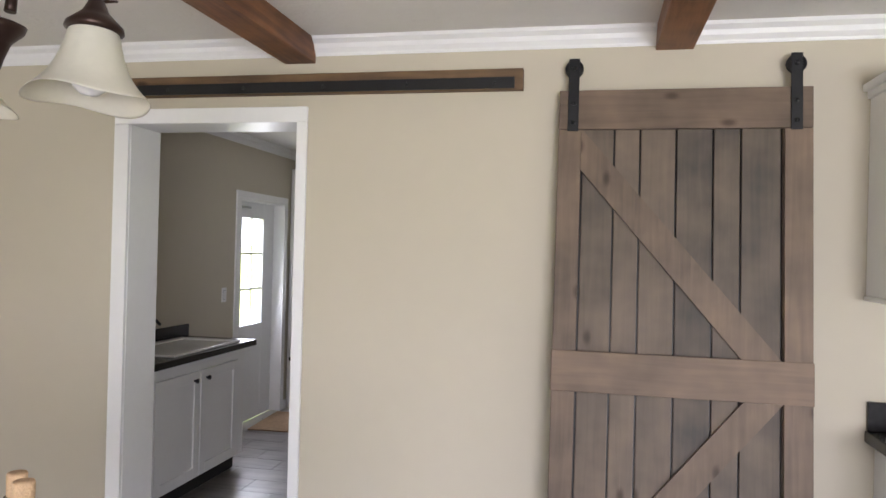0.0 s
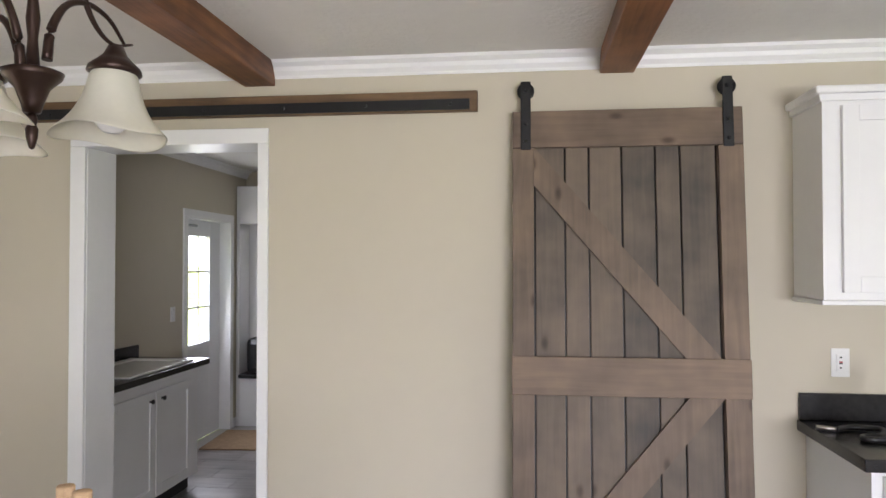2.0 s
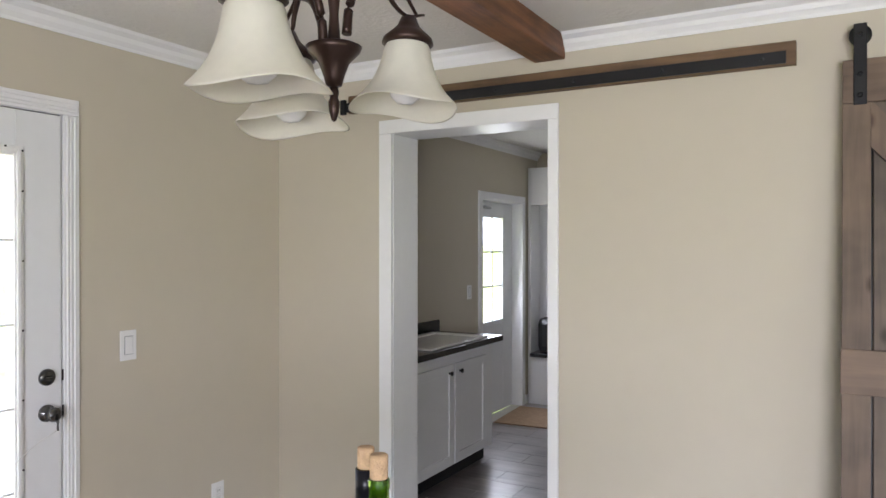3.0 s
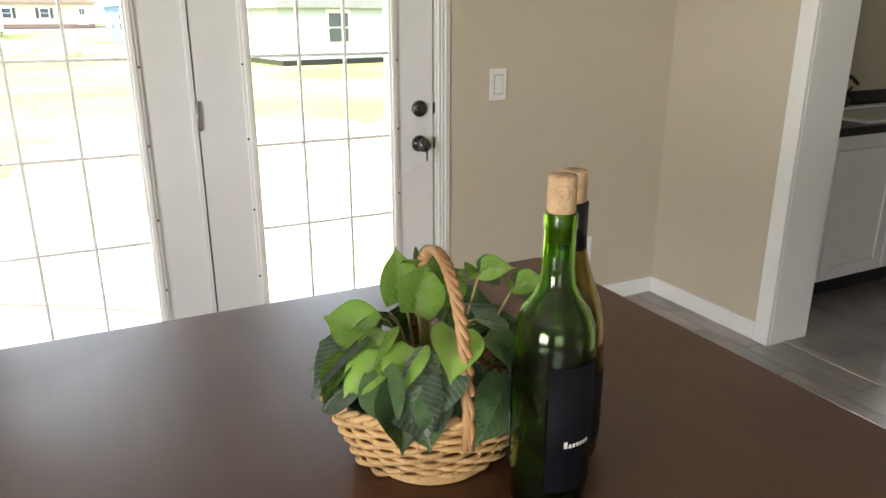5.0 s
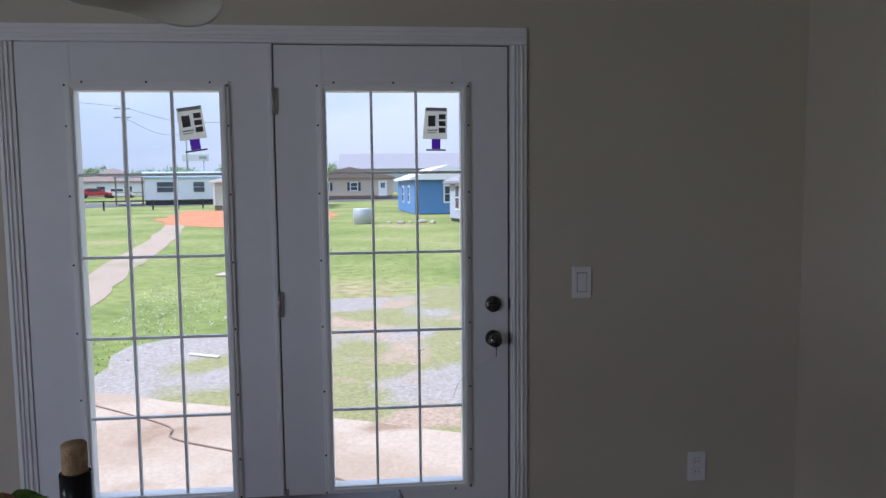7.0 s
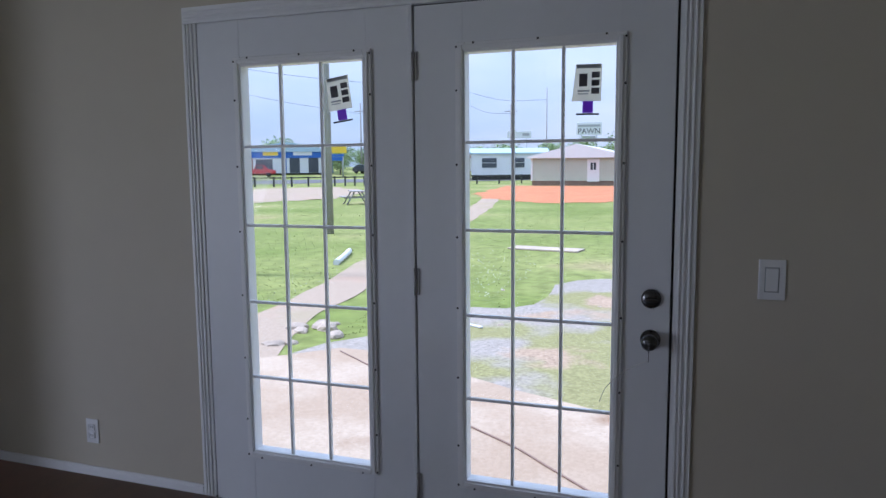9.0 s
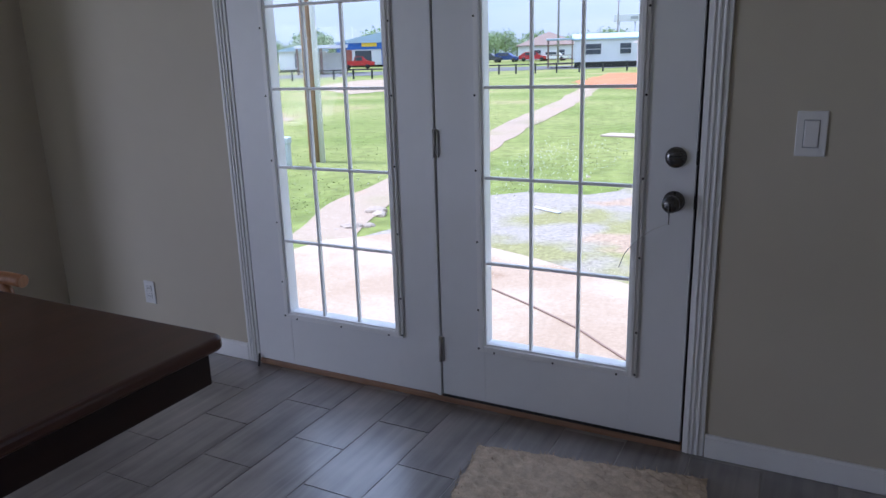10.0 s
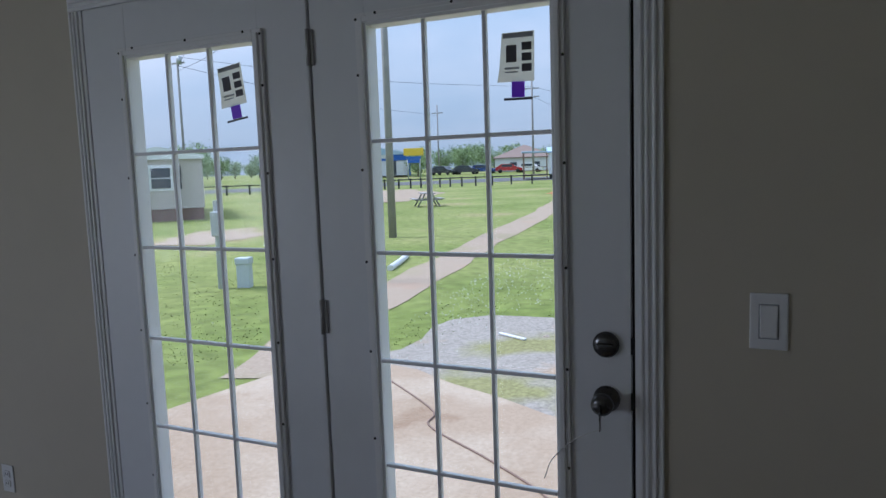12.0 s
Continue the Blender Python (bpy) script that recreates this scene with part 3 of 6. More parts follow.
crown("trim_crown_laundry", WX, NY + NT, WX, 7.25, (1, 0), "white crown moulding in the laundry room")


def baseboard(name, x0, x1, y0, y1):
    bm = bmesh.new()
    box(bm, x0, x1, y0, y1, 0, 0.072, 0.003)
    dx, dy = (0.004 if x1 - x0 < 0.05 else 0), (0.004 if y1 - y0 < 0.05 else 0)
    box(bm, x0 + dx * (x0 > WX + 0.005), x1 - dx * 0.5, y0 + dy * 0.5, y1, 0.07, 0.084, 0.003)
    return structure(name, bm, M_TRIM, "white painted baseboard", "baseboard")


baseboard("baseboard_west_south", WX, WX + 0.014, SY, 0.297)
baseboard("baseboard_west_north", WX, WX + 0.014, 2.315, NY)
baseboard("baseboard_south", WX + 0.014, -1.95, SY, SY + 0.014)
baseboard("baseboard_north", WX + 0.014, -1.925, NY - 0.014, NY)
baseboard("baseboard_laundry", WX, WX + 0.014, LY1 + 0.07, 7.2)

# cased opening
casing = thing("door_frame", "white painted casing and deep jamb of an open doorway", "door frame", kind="structure")
for nm, b in (("casing_side", (-1.922, -1.848, NY - 0.018, NY, 0, 2.087)), ("casing_side", (-1.022, -0.974, NY - 0.018, NY, 0, 2.087)), ("casing_head", (-1.922, -0.974, NY - 0.018, NY, 2.088, 2.156))):
    bm = B(*b, 0.003)
    part(nm, bm, M_TRIM, casing)
part("jamb", B(OX0, -1.846, NY + 0.001, NY + NT + 0.012, 0, 2.087, 0.002), M_TRIM, casing)
part("jamb", B(-1.024, OX1, NY + 0.001, NY + NT + 0.012, 0, 2.087, 0.002), M_TRIM, casing)
part("head_jamb", B(OX0, OX1, NY + 0.001, NY + NT + 0.012, 2.088, OZ), M_TRIM, casing)
part("threshold_strip", B(-1.846, -1.024, NY + 0.085, NY + 0.125, 0.0, 0.006, 0.002), M_ALU, casing, "worn pale threshold strip")


# ---- french doors ----
def screws(parent, me, pts):
    for p in pts:
        shared("screw", me, parent, Matrix.Translation(p))


french = thing("door_french", "pair of white french doors with fifteen-lite glass and white casing", "french door", kind="structure")
for nm, b in (("casing_side", (WX, WX + 0.012, 0.299, 0.366, 0, 2.052)), ("casing_side", (WX, WX + 0.012, 2.243, 2.312, 0, 2.052)), ("casing_head", (WX, WX + 0.012, 0.299, 2.312, 2.053, 2.118))):
    bm = B(*b, 0.003)
    if nm == "casing_side":
        for o in (0.012, 0.026, 0.044):
            box(bm, WX + 0.010, WX + 0.019, b[2] + o, b[2] + o + 0.009, 0.002, 2.05, 0.003)
    else:
        for o in (0.012, 0.026, 0.044):
            box(bm, WX + 0.010, WX + 0.019, 0.312, 2.30, 2.053 + o, 2.053 + o + 0.009, 0.003)
    part(nm, bm, M_TRIM, french)
for y0, y1 in ((FY0, 0.368), (2.241, FY1)):
    part("jamb", B(WX - 0.16, WX - 0.001, y0, y1, 0.0, 2.05), M_TRIM, french)
part("head_jamb", B(WX - 0.16, WX - 0.001, FY0, FY1, 2.051, FZ), M_TRIM, french)
part("threshold", B(WX - 0.17, WX + 0.012, 0.369, 2.240, 0.0, 0.026, 0.004), M_WOODSILL, french, "brown wooden threshold")
part("door_sweep", B(WX + 0.0105, WX + 0.016, 1.318, 2.236, 0.027, 0.038, 0.002), M_DARK, french)
for sb in ((0.368, 0.392, 0.026, 2.05), (2.217, 2.241, 0.026, 2.05), (1.290, 1.332, 0.026, 2.05), (0.392, 2.217, 2.022, 2.05), (0.392, 2.217, 0.0262, 0.045)):
    part("door_stop", B(WX - 0.075, WX - 0.0365, *sb), M_TRIM, french)
GX = WX - 0.012                          # middle plane of the leaves
ZR = [0.285 + (1.868 - 0.285) * i / 5 for i in range(6)]
screw_me = None
b = bmesh.new()
bmesh.ops.create_uvsphere(b, u_segments=8, v_segments=5, radius=0.0042)
screw_me = mesh_of("screw", b, M_DARK)
pane_me = {}
for side, (y0, y1, g0, g1) in {"inactive": (0.371, 1.303, 0.580, 1.113), "active": (1.319, 2.2335, 1.516, 2.042)}.items():
    zt = 2.049 if side == "inactive" else 2.0445
    leaf = part("door_leaf", B(GX - 0.022, GX + 0.022, y0, g0 - 0.012, 0.028, zt, 0.002), M_DOORW, french, "white painted door leaf")
    part("stile", B(GX - 0.022, GX + 0.022, g1 + 0.012, y1, 0.028, zt, 0.002), M_DOORW, leaf)
    part("bottom_rail", B(GX - 0.022, GX + 0.0215, g0 - 0.012, g1 + 0.012, 0.028, 0.273, 0.001), M_DOORW, leaf)
    part("top_rail", B(GX - 0.022, GX + 0.0215, g0 - 0.012, g1 + 0.012, 1.880, zt, 0.001), M_DOORW, leaf)
    w, w2 = 0.036, 0.016
    steps = ((GX + 0.0225, GX + 0.034, w), (GX + 0.020, GX + 0.041, w2))
    for s in (-1, 1):
        up, flat = bmesh.new(), bmesh.new()
        for x0, x1, ww in steps:
            o = (w - ww) * 0.45
            ya, yb = (g0 - ww - o, g0 - o) if s < 0 else (g1 + o, g1 + ww + o)
            za, zb = (0.285 - ww - o, 0.285 - o) if s < 0 else (1.868 + o, 1.868 + ww + o)
            box(up, x0, x1, ya, yb, 0.285 - ww - o, 1.868 + ww + o, 0.003)
            box(flat, x0, x1, g0 - o, g1 + o, za, zb, 0.003)
        ya, za = (g0 - 0.012, 0.273) if s < 0 else (g1, 1.868)
        box(up, GX - 0.02, GX + 0.024, ya, ya + 0.012, 0.273, 1.880)
        box(flat, GX - 0.02, GX + 0.024, g0, g1, za, za + 0.012)
        part("glazing_stile", up, M_TRIM, leaf, "white moulded glazing frame")
        part("glazing_rail", flat, M_TRIM, leaf, "white moulded glazing frame")
    for i in (1, 2):
        yy = g0 + (g1 - g0) * i / 3
        part("muntin", B(GX + 0.015, GX + 0.033, yy - 0.0056, yy + 0.0056, 0.286, 1.867, 0.003), M_TRIM, leaf)
    for i in range(1, 5):
        part("muntin", B(GX + 0.0155, GX + 0.0325, g0 + 0.001, g1 - 0.001, ZR[i] - 0.0056, ZR[i] + 0.0056, 0.003), M_TRIM, leaf)
    for i in range(5):
        for k in range(3):
            pw, ph = (g1 - g0) / 3, ZR[1] - ZR[0]
            if side not in pane_me:
                pane_me[side] = mesh_of("pane", B(-0.002, 0.002, -pw / 2 + 0.004, pw / 2 - 0.004, -ph / 2 + 0.004, ph / 2 - 0.004), M_GLASS)
            p = shared("pane", pane_me[side], leaf, Matrix.Translation((GX, g0 + pw * (k + 0.5), ZR[0] + ph * (i + 0.5))))
            p.visible_shadow = False
    sx = GX + 0.0345
    zz = [0.285 + 1.583 * (i + 0.5) / 6 for i in range(6)]
    pts = [(sx, yy, z) for yy in (g0 - 0.032, g1 + 0.032) for z in zz + [0.262, 1.888]]
    pts += [(sx, g0 + (g1 - g0) * f, z) for f in (0.06, 0.5, 0.94) for z in (0.253, 1.900)]
    screws(leaf, screw_me, pts)
# Dark strips put into the gaps round the active leaf to stand for their shade.
part("weather_seal", B(GX - 0.018, GX + 0.004, 2.2342, 2.2404, 0.03, 2.044), M_DARK, french, "dark strip standing for the shade in the door gap")
part("weather_seal", B(GX - 0.018, GX + 0.004, 1.3145, 1.3185, 0.03, 2.044), M_DARK, french, "dark strip standing for the shade in the door gap")
part("weather_seal", B(GX - 0.018, GX + 0.004, 1.3145, 2.2404, 2.0452, 2.0502), M_DARK, french, "dark strip standing for the shade in the door gap")
part("astragal", B(GX - 0.022, GX + 0.030, 1.296, 1.314, 0.028, 2.049, 0.003), M_DOORW, french, "white vertical astragal between the leaves")
for z in (1.83, 1.036, 0.23):
    h = B(GX + 0.0235, GX + 0.030, 1.3145, 1.331, z - 0.05, z + 0.05, 0.001)
    tube(h, [(GX + 0.033, 1.317, z - 0.052), (GX + 0.033, 1.317, z + 0.052)], 0.0065, 8)
    part("hinge", h, M_HINGE, french)


def turned(bm, profile, at, seg=24):
    """A round fitting that points into the room (+x) from at."""
    b = bmesh.new()
    revolve(b, profile, seg)
    merge(bm, b, Matrix.Translation(at) @ Matrix.Rotation(radians(90), 4, "Y"))
    return bm


fx = GX + 0.022
dead = part("deadbolt", turned(bmesh.new(), [(0.0, 0), (0.033, 0), (0.033, 0.008), (0.028, 0.014), (0.012, 0.016), (0.0, 0.016)], (fx, 2.172, 1.016)), M_KNOB, french, "round satin nickel deadbolt")
part("turn_piece", B(fx + 0.014, fx + 0.026, 2.152, 2.192, 1.011, 1.021, 0.003), M_KNOB, dead)
knob = part("door_knob", turned(bmesh.new(), [(0.0, 0), (0.034, 0), (0.033, 0.008), (0.018, 0.012), (0.013, 0.03), (0.022, 0.036), (0.028, 0.046), (0.027, 0.058), (0.016, 0.066), (0.0, 0.067)], (fx, 2.172, 0.875)), M_KNOB, french, "satin nickel door knob with a key in it")
kb = B(fx + 0.064, fx + 0.082, 2.1705, 2.1735, 0.845, 0.880, 0.001)
box(kb, fx + 0.066, fx + 0.08, 2.1712, 2.1728, 0.815, 0.848, 0.0005)
part("key", kb, M_KNOB, knob)
part("string", tube(bmesh.new(), curve3([(fx + 0.072, 2.17, 0.818), (fx + 0.05, 2.10, 0.775), (fx + 0.012, 2.03, 0.70), (fx + 0.008, 2.005, 0.64)], 14), 0.0014, 6), M_STRING, knob, "thin white string tied to the key")
for z in (1.016, 0.875):
    part("strike_plate", B(WX + 0.0125, WX + 0.0145, 2.233, 2.240, z - 0.022, z + 0.022, 0.0005), M_DARK, french)
b = bmesh.new()
tube(b, curve3([(WX + 0.02, 0.372, 0.05), (WX + 0.03, 0.378, 0.02), (WX + 0.05, 0.39, 0.006)], 8), 0.005, 6)
part("weather_strip", b, M_DARK, french, "torn black weather strip end")


def sticker(y0, y1, z0, z1, tilt, curl):
    """A printed energy label taped to the glass, with a violet tab and a dark lower line."""
    w, h = y1 - y0, z1 - z0
    e = thing("window_label", "printed white and violet product label taped to the door glass", "label", at=Matrix.Translation((GX + 0.0045, (y0 + y1) / 2, (z0 + z1) / 2)) @ Matrix.Rotation(radians(tilt), 4, "X"), group="labels on the door glass")
    sheet = bmesh.new()
    n = 8
    grid = [[sheet.verts.new((0.0008 + curl * max(0, 0.3 - j / n) * (1 - i / n) * 0.05, -w / 2 + w * i / n - curl * 0.02 * (1 - j / n) * (1 - i / n), h * 0.5 - h * 0.70 * (1 - j / n))) for i in range(n + 1)] for j in range(n + 1)]
    for j in range(n):
        for i in range(n):
            sheet.faces.new((grid[j][i], grid[j][i + 1], grid[j + 1][i + 1], grid[j + 1][i]))
    part("sheet", sheet, M_STICK, e)
    part("header", B(0.0015, 0.0022, -w * 0.46, w * 0.46, h * 0.42, h * 0.49), M_PRINT2, e)
    part("picture", B(0.0022, 0.003, -w * 0.36, -w * 0.04, h * 0.08, h * 0.32), M_INK, e)
    for k in range(3):
        part("picture", B(0.0022, 0.003, w * 0.12, w * 0.42, h * (0.24 - 0.15 * k), h * (0.35 - 0.15 * k)), M_INK, e)
    part("text_bar", B(0.0022, 0.003, -w * 0.4, w * 0.05, -h * 0.02, h * 0.01), M_PRINT2, e)
    part("text_bar", B(0.0022, 0.003, -w * 0.4, w * 0.0, -h * 0.07, -h * 0.05), M_PRINT2, e)
    part("violet_tab", B(0.0006, 0.0014, -w * 0.2, w * 0.2, -h * 0.42, -h * 0.19), M_PURPLE, e, "violet printed tab")
    part("print_line", B(0.0006, 0.0014, -w * 0.44, w * 0.44, -h * 0.46, -h * 0.425), M_INK, e)
    return e


sticker(0.957, 1.052, 1.632, 1.812, 8, 0.3)
sticker(1.904, 1.992, 1.630, 1.808, -1, 0.5)


# ---- switch and outlets ----
def wall_plate(name, label, category, m, outlet=True, gfci=False):
    """A screwed cover plate: its back on the wall at local x = 0, facing +x."""
    e = thing(name, label, category, at=m)
    part("plate", B(0.0, 0.006, -0.036, 0.036, -0.058, 0.058, 0.0025), M_PLATE, e)
    if outlet and not gfci:
        for z in (0.02, -0.02):
            part("socket", B(0.0062, 0.0095, -0.017, 0.017, z - 0.0145, z + 0.0145, 0.004), M_PLATE, e)
            for y in (-0.006, 0.006):
                part("slot", B(0.0095, 0.0102, y - 0.001, y + 0.001, z - 0.004, z + 0.006), M_DARK, e)
    elif gfci:
        part("socket", B(0.0062, 0.0095, -0.017, 0.017, -0.034, 0.034, 0.003), M_PLATE, e)
        part("button", B(0.0097, 0.011, -0.006, 0.006, -0.005, 0.000), M_DARK, e)
        part("button", B(0.0097, 0.011, -0.006, 0.006, 0.001, 0.006), M_RED, e)
        for z in (0.022, -0.02):
            part("slot", B(0.0097, 0.0102, -0.004, 0.004, z - 0.003, z + 0.003), M_DARK, e)
    else:
        rk = B(0.0062, 0.010, -0.0165, 0.0165, -0.0335, 0.0335, 0.002)
        part("rocker", rk, M_PLATE, e)
        part("rocker_gap", B(0.0056, 0.0066, -0.019, 0.019, -0.036, 0.036), M_PRINT2, e)
    return e


wall_plate("light_switch", "white rocker light switch on the beige wall", "light switch", Matrix.Translation((WX, 2.543, 1.096)) @ Matrix.Scale(1.13, 4), False)
wall_plate("power_outlet", "white double power outlet low on the wall", "power outlet", Matrix.Translation((WX, 3.052, 0.290)) @ Matrix.Scale(1.1, 4))
wall_plate("power_outlet", "white double power outlet low on the wall", "power outlet", Matrix.Translation((WX, -0.322, 0.254)) @ Matrix.Scale(1.0, 4))
wall_plate("power_outlet", "white outlet with red and black buttons above the counter", "power outlet", Matrix.Translation((1.440, NY, 1.146)) @ Matrix.Rotation(radians(-90), 4, "Z"), True, True)

# ---- beams, barn door rail ----
for x, up in ((-1.018, 0.0), (0.556, 0.012)):
    bm = B(x - 0.072, x + 0.072, -3.4, NY, H - 0.107 + up, H + 0.0, 0.005)
    thing("ceiling_beam", "dark brown stained wooden ceiling beam ending at the wall", "beam", group="ceiling beams", bm=bm, material=M_BEAM)

rail = thing("barn_door_rail", "black steel sliding rail on a brown wooden backing board", "door rail")
part("backing_board", B(-2.10, -0.035, NY - 0.036, NY, 2.206, 2.294, 0.003), M_RAILW, rail, "rough brown backing board")
part("steel_rail", B(-2.13, -0.068, NY - 0.054, NY - 0.046, 2.209, 2.255, 0.001), M_BLACK, rail)
for i in range(6):
    x = -2.0 + i * 0.37
    part("spacer", B(x - 0.012, x + 0.012, NY - 0.0455, NY - 0.0365, 2.222, 2.244), M_BLACK, rail)
    part("bolt", turned(bmesh.new(), [(0, 0), (0.007, 0), (0.006, 0.004), (0, 0.005)], (0, 0, 0), 10), M_BLACK, rail, at=Matrix.Translation((x, NY - 0.054, 2.232)) @ Matrix.Rotation(radians(-90), 4, "Z"))
part("end_stop", B(-2.13, -2.10, NY - 0.066, NY - 0.046, 2.196, 2.272, 0.003), M_BLACK, rail)

# ---- barn door, leaning on the wall ----
LEAN = math.atan2(0.185, 2.18)
barn = thing("barn_door", "grey-brown stained plank barn door with diagonal braces, leaning on the wall", "barn door", at=Matrix.Translation((0.116, 3.262, 0.003)) @ Matrix.Rotation(-LEAN, 4, "X"))
BW, BH = 0.930, 2.192
xs = [0.0, 0.092, 0.216, 0.314, 0.448, 0.583, 0.682, 0.826, 0.930]
for a, c in zip(xs, xs[1:]):
    part("plank", B(a + 0.0034, c - 0.0034, 0.0, 0.019, 0.012, BH - 0.012, 0.003), M_BARN, barn)
# Black sheet added behind the planks so the gaps between them look shaded.
part("plank_backing", B(0.006, BW - 0.006, 0.0195, 0.024, 0.02, BH - 0.02), M_DARK, barn)
part("stile", B(0.0, 0.088, -0.020, -0.0005, 0.1425, BH - 0.1575, 0.0025), M_BARN_S, barn)
part("stile", B(BW - 0.098, BW, -0.020, -0.0005, 0.1425, BH - 0.1575, 0.0025), M_BARN_S, barn)
part("bottom_rail", B(-0.002, BW + 0.002, -0.021, -0.0005, 0.0, 0.141, 0.0025), M_BARN_H, barn)
part("top_rail", B(0.0, BW, -0.021, -0.0005, BH - 0.156, BH, 0.0025), M_BARN_H, barn)
part("middle_rail", B(-0.003, BW + 0.003, -0.024, -0.0005, 1.018, 1.172, 0.0025), M_BARN_H, barn)


def brace_clipped(x0, z0, x1, z1, w, zlo, zhi):
    """A diagonal board cut off by the rails and stiles that it meets."""
    d = Vector((x1 - x0, 0, z1 - z0)).normalized()
    b = B(-w / 2, w / 2, -0.0195, -0.0005, -0.3, (Vector((x1 - x0, 0, z1 - z0))).length + 0.3)
    b.transform(Matrix.Translation((x0, 0, z0)) @ Matrix.Rotation(math.atan2(d.x, d.z), 4, "Y"))
    for co, no in (((0, 0, zlo), (0, 0, -1)), ((0, 0, zhi), (0, 0, 1)), ((0.0885, 0, 0), (-1, 0, 0)), ((BW - 0.0985, 0, 0), (1, 0, 0))):
        bmesh.ops.bisect_plane(b, geom=b.verts[:] + b.edges[:] + b.faces[:], plane_co=co, plane_no=no, clear_outer=True)
        bmesh.ops.holes_fill(b, edges=b.edges[:], sides=12)
    return b


part("brace", brace_clipped(0.088, 1.958, 0.755, 1.172, 0.106, 1.1725, BH - 0.157), M_BARN_S, barn, "diagonal brace board")
part("brace", brace_clipped(0.088, 0.212, 0.762, 1.0175, 0.104, 0.1415, 1.0175), M_BARN_S, barn, "diagonal brace board")
for x in (0.055, 0.872):
    hb = B(x - 0.021, x + 0.021, -0.027, -0.0215, BH - 0.165, BH + 0.128, 0.003)
    hang = part("hanger", hb, M_BLACK, barn, "black steel strap hanger with a wheel")
    wheel = bmesh.new()
    revolve(wheel, [(0.0, -0.012), (0.034, -0.012), (0.036, -0.008), (0.030, -0.004), (0.030, 0.004), (0.036, 0.008), (0.034, 0.012), (0.0, 0.012)], 24)
    part("wheel", wheel, M_BLACK, hang, at=Matrix.Translation((x, -0.012, BH + 0.088)) @ Matrix.Rotation(radians(90), 4, "X"))
    for z in (BH - 0.13, BH - 0.055, BH + 0.088):
        part("bolt", turned(bmesh.new(), [(0, 0), (0.009, 0), (0.008, 0.006), (0, 0.007)], (0, 0, 0), 10), M_BLACK, hang, at=Matrix.Translation((x, -0.027, z)) @ Matrix.Rotation(radians(-90), 4, "Z"))


# ---- cabinets ----
def shaker(bm, w, h, t=0.020, fr=0.058):
    """The frame of a shaker door in local x, z with its face towards -y."""
    box(bm, 0, fr, -t, 0, 0, h, 0.0015)
    box(bm, w - fr, w, -t, 0, 0, h, 0.0015)
    box(bm, fr, w - fr, -t, 0, 0, fr, 0.0015)
    box(bm, fr, w - fr, -t, 0, h - fr, h, 0.0015)
    return bm


def shaker_door(name, w, h, parent, at, fr=0.058):
    """A shaker front: its frame, and the recessed panel as a part of it."""
    d = part(name, shaker(bmesh.new(), w, h, fr=fr), M_CAB, parent, at=at)
    part("panel", B(fr + 0.0002, w - fr - 0.0002, -0.011, 0, fr + 0.0002, h - fr - 0.0002), M_CAB, d)
    return d


CX, CYF = 1.305, 2.93
for i, x0 in enumerate((CX, CX + 0.78, CX + 1.56)):
    cab = thing("base_cabinet", "white painted base cabinet with shaker door and black toe kick", "cabinet", group="kitchen base cabinets")
    part("body", B(x0, x0 + 0.779, CYF, NY - 0.002, 0.0 if i == 0 else 0.10, 0.868, 0.001) if i else box(B(x0, x0 + 0.779, CYF, NY - 0.002, 0.10, 0.868, 0.001), x0, x0 + 0.018, CYF + 0.072, NY - 0.002, 0.0, 0.0995), M_CAB, cab)
    part("toe_kick", B(x0 + 0.0185, x0 + 0.779, CYF + 0.075, CYF + 0.09, 0.0, 0.0995), M_TOE, cab, "black recessed toe kick")
    for j in range(2):
        dx = x0 + 0.035 + j * 0.360
        shaker_door("door", 0.350, 0.555, cab, Matrix.Translation((dx, CYF - 0.0005, 0.125)))
        shaker_door("drawer_front", 0.350, 0.150, cab, Matrix.Translation((dx, CYF - 0.0005, 0.700)), 0.028)
ctop = thing("countertop", "glossy black laminate countertop with backsplash lip", "countertop")
part("top", B(CX - 0.036, CX + 2.36, CYF - 0.040, NY - 0.002, 0.869, 0.912, 0.004), M_COUNTER, ctop)
part("backsplash", B(CX - 0.030, CX + 2.36, NY - 0.022, NY - 0.002, 0.9125, 1.022, 0.003), M_COUNTER, ctop)
for i, x0 in enumerate((1.262, 2.05)):
    u = thing("wall_cabinet", "white painted wall cabinet with crown top and shaker doors", "cabinet", group="kitchen wall cabinets")
    part("body", B(x0, x0 + 0.786, NY - 0.305, NY - 0.002, 1.415, 2.165, 0.002), M_CAB, u)
    cr = B(x0 - 0.012, x0 + 0.786, NY - 0.318, NY - 0.002, 2.150, 2.178, 0.004)
    box(cr, x0 - 0.030, x0 + 0.786, NY - 0.336, NY - 0.002, 2.176, 2.205, 0.008)
    part("crown", cr, M_CAB, u)
    part("light_rail", B(x0 - 0.008, x0 + 0.786, NY - 0.314, NY - 0.002, 1.396, 1.4145, 0.004), M_CAB, u)
    for j in range(2):
        shaker_door("door", 0.350, 0.69, u, Matrix.Translation((x0 + 0.065 + j * 0.356, NY - 0.3055, 1.443)))

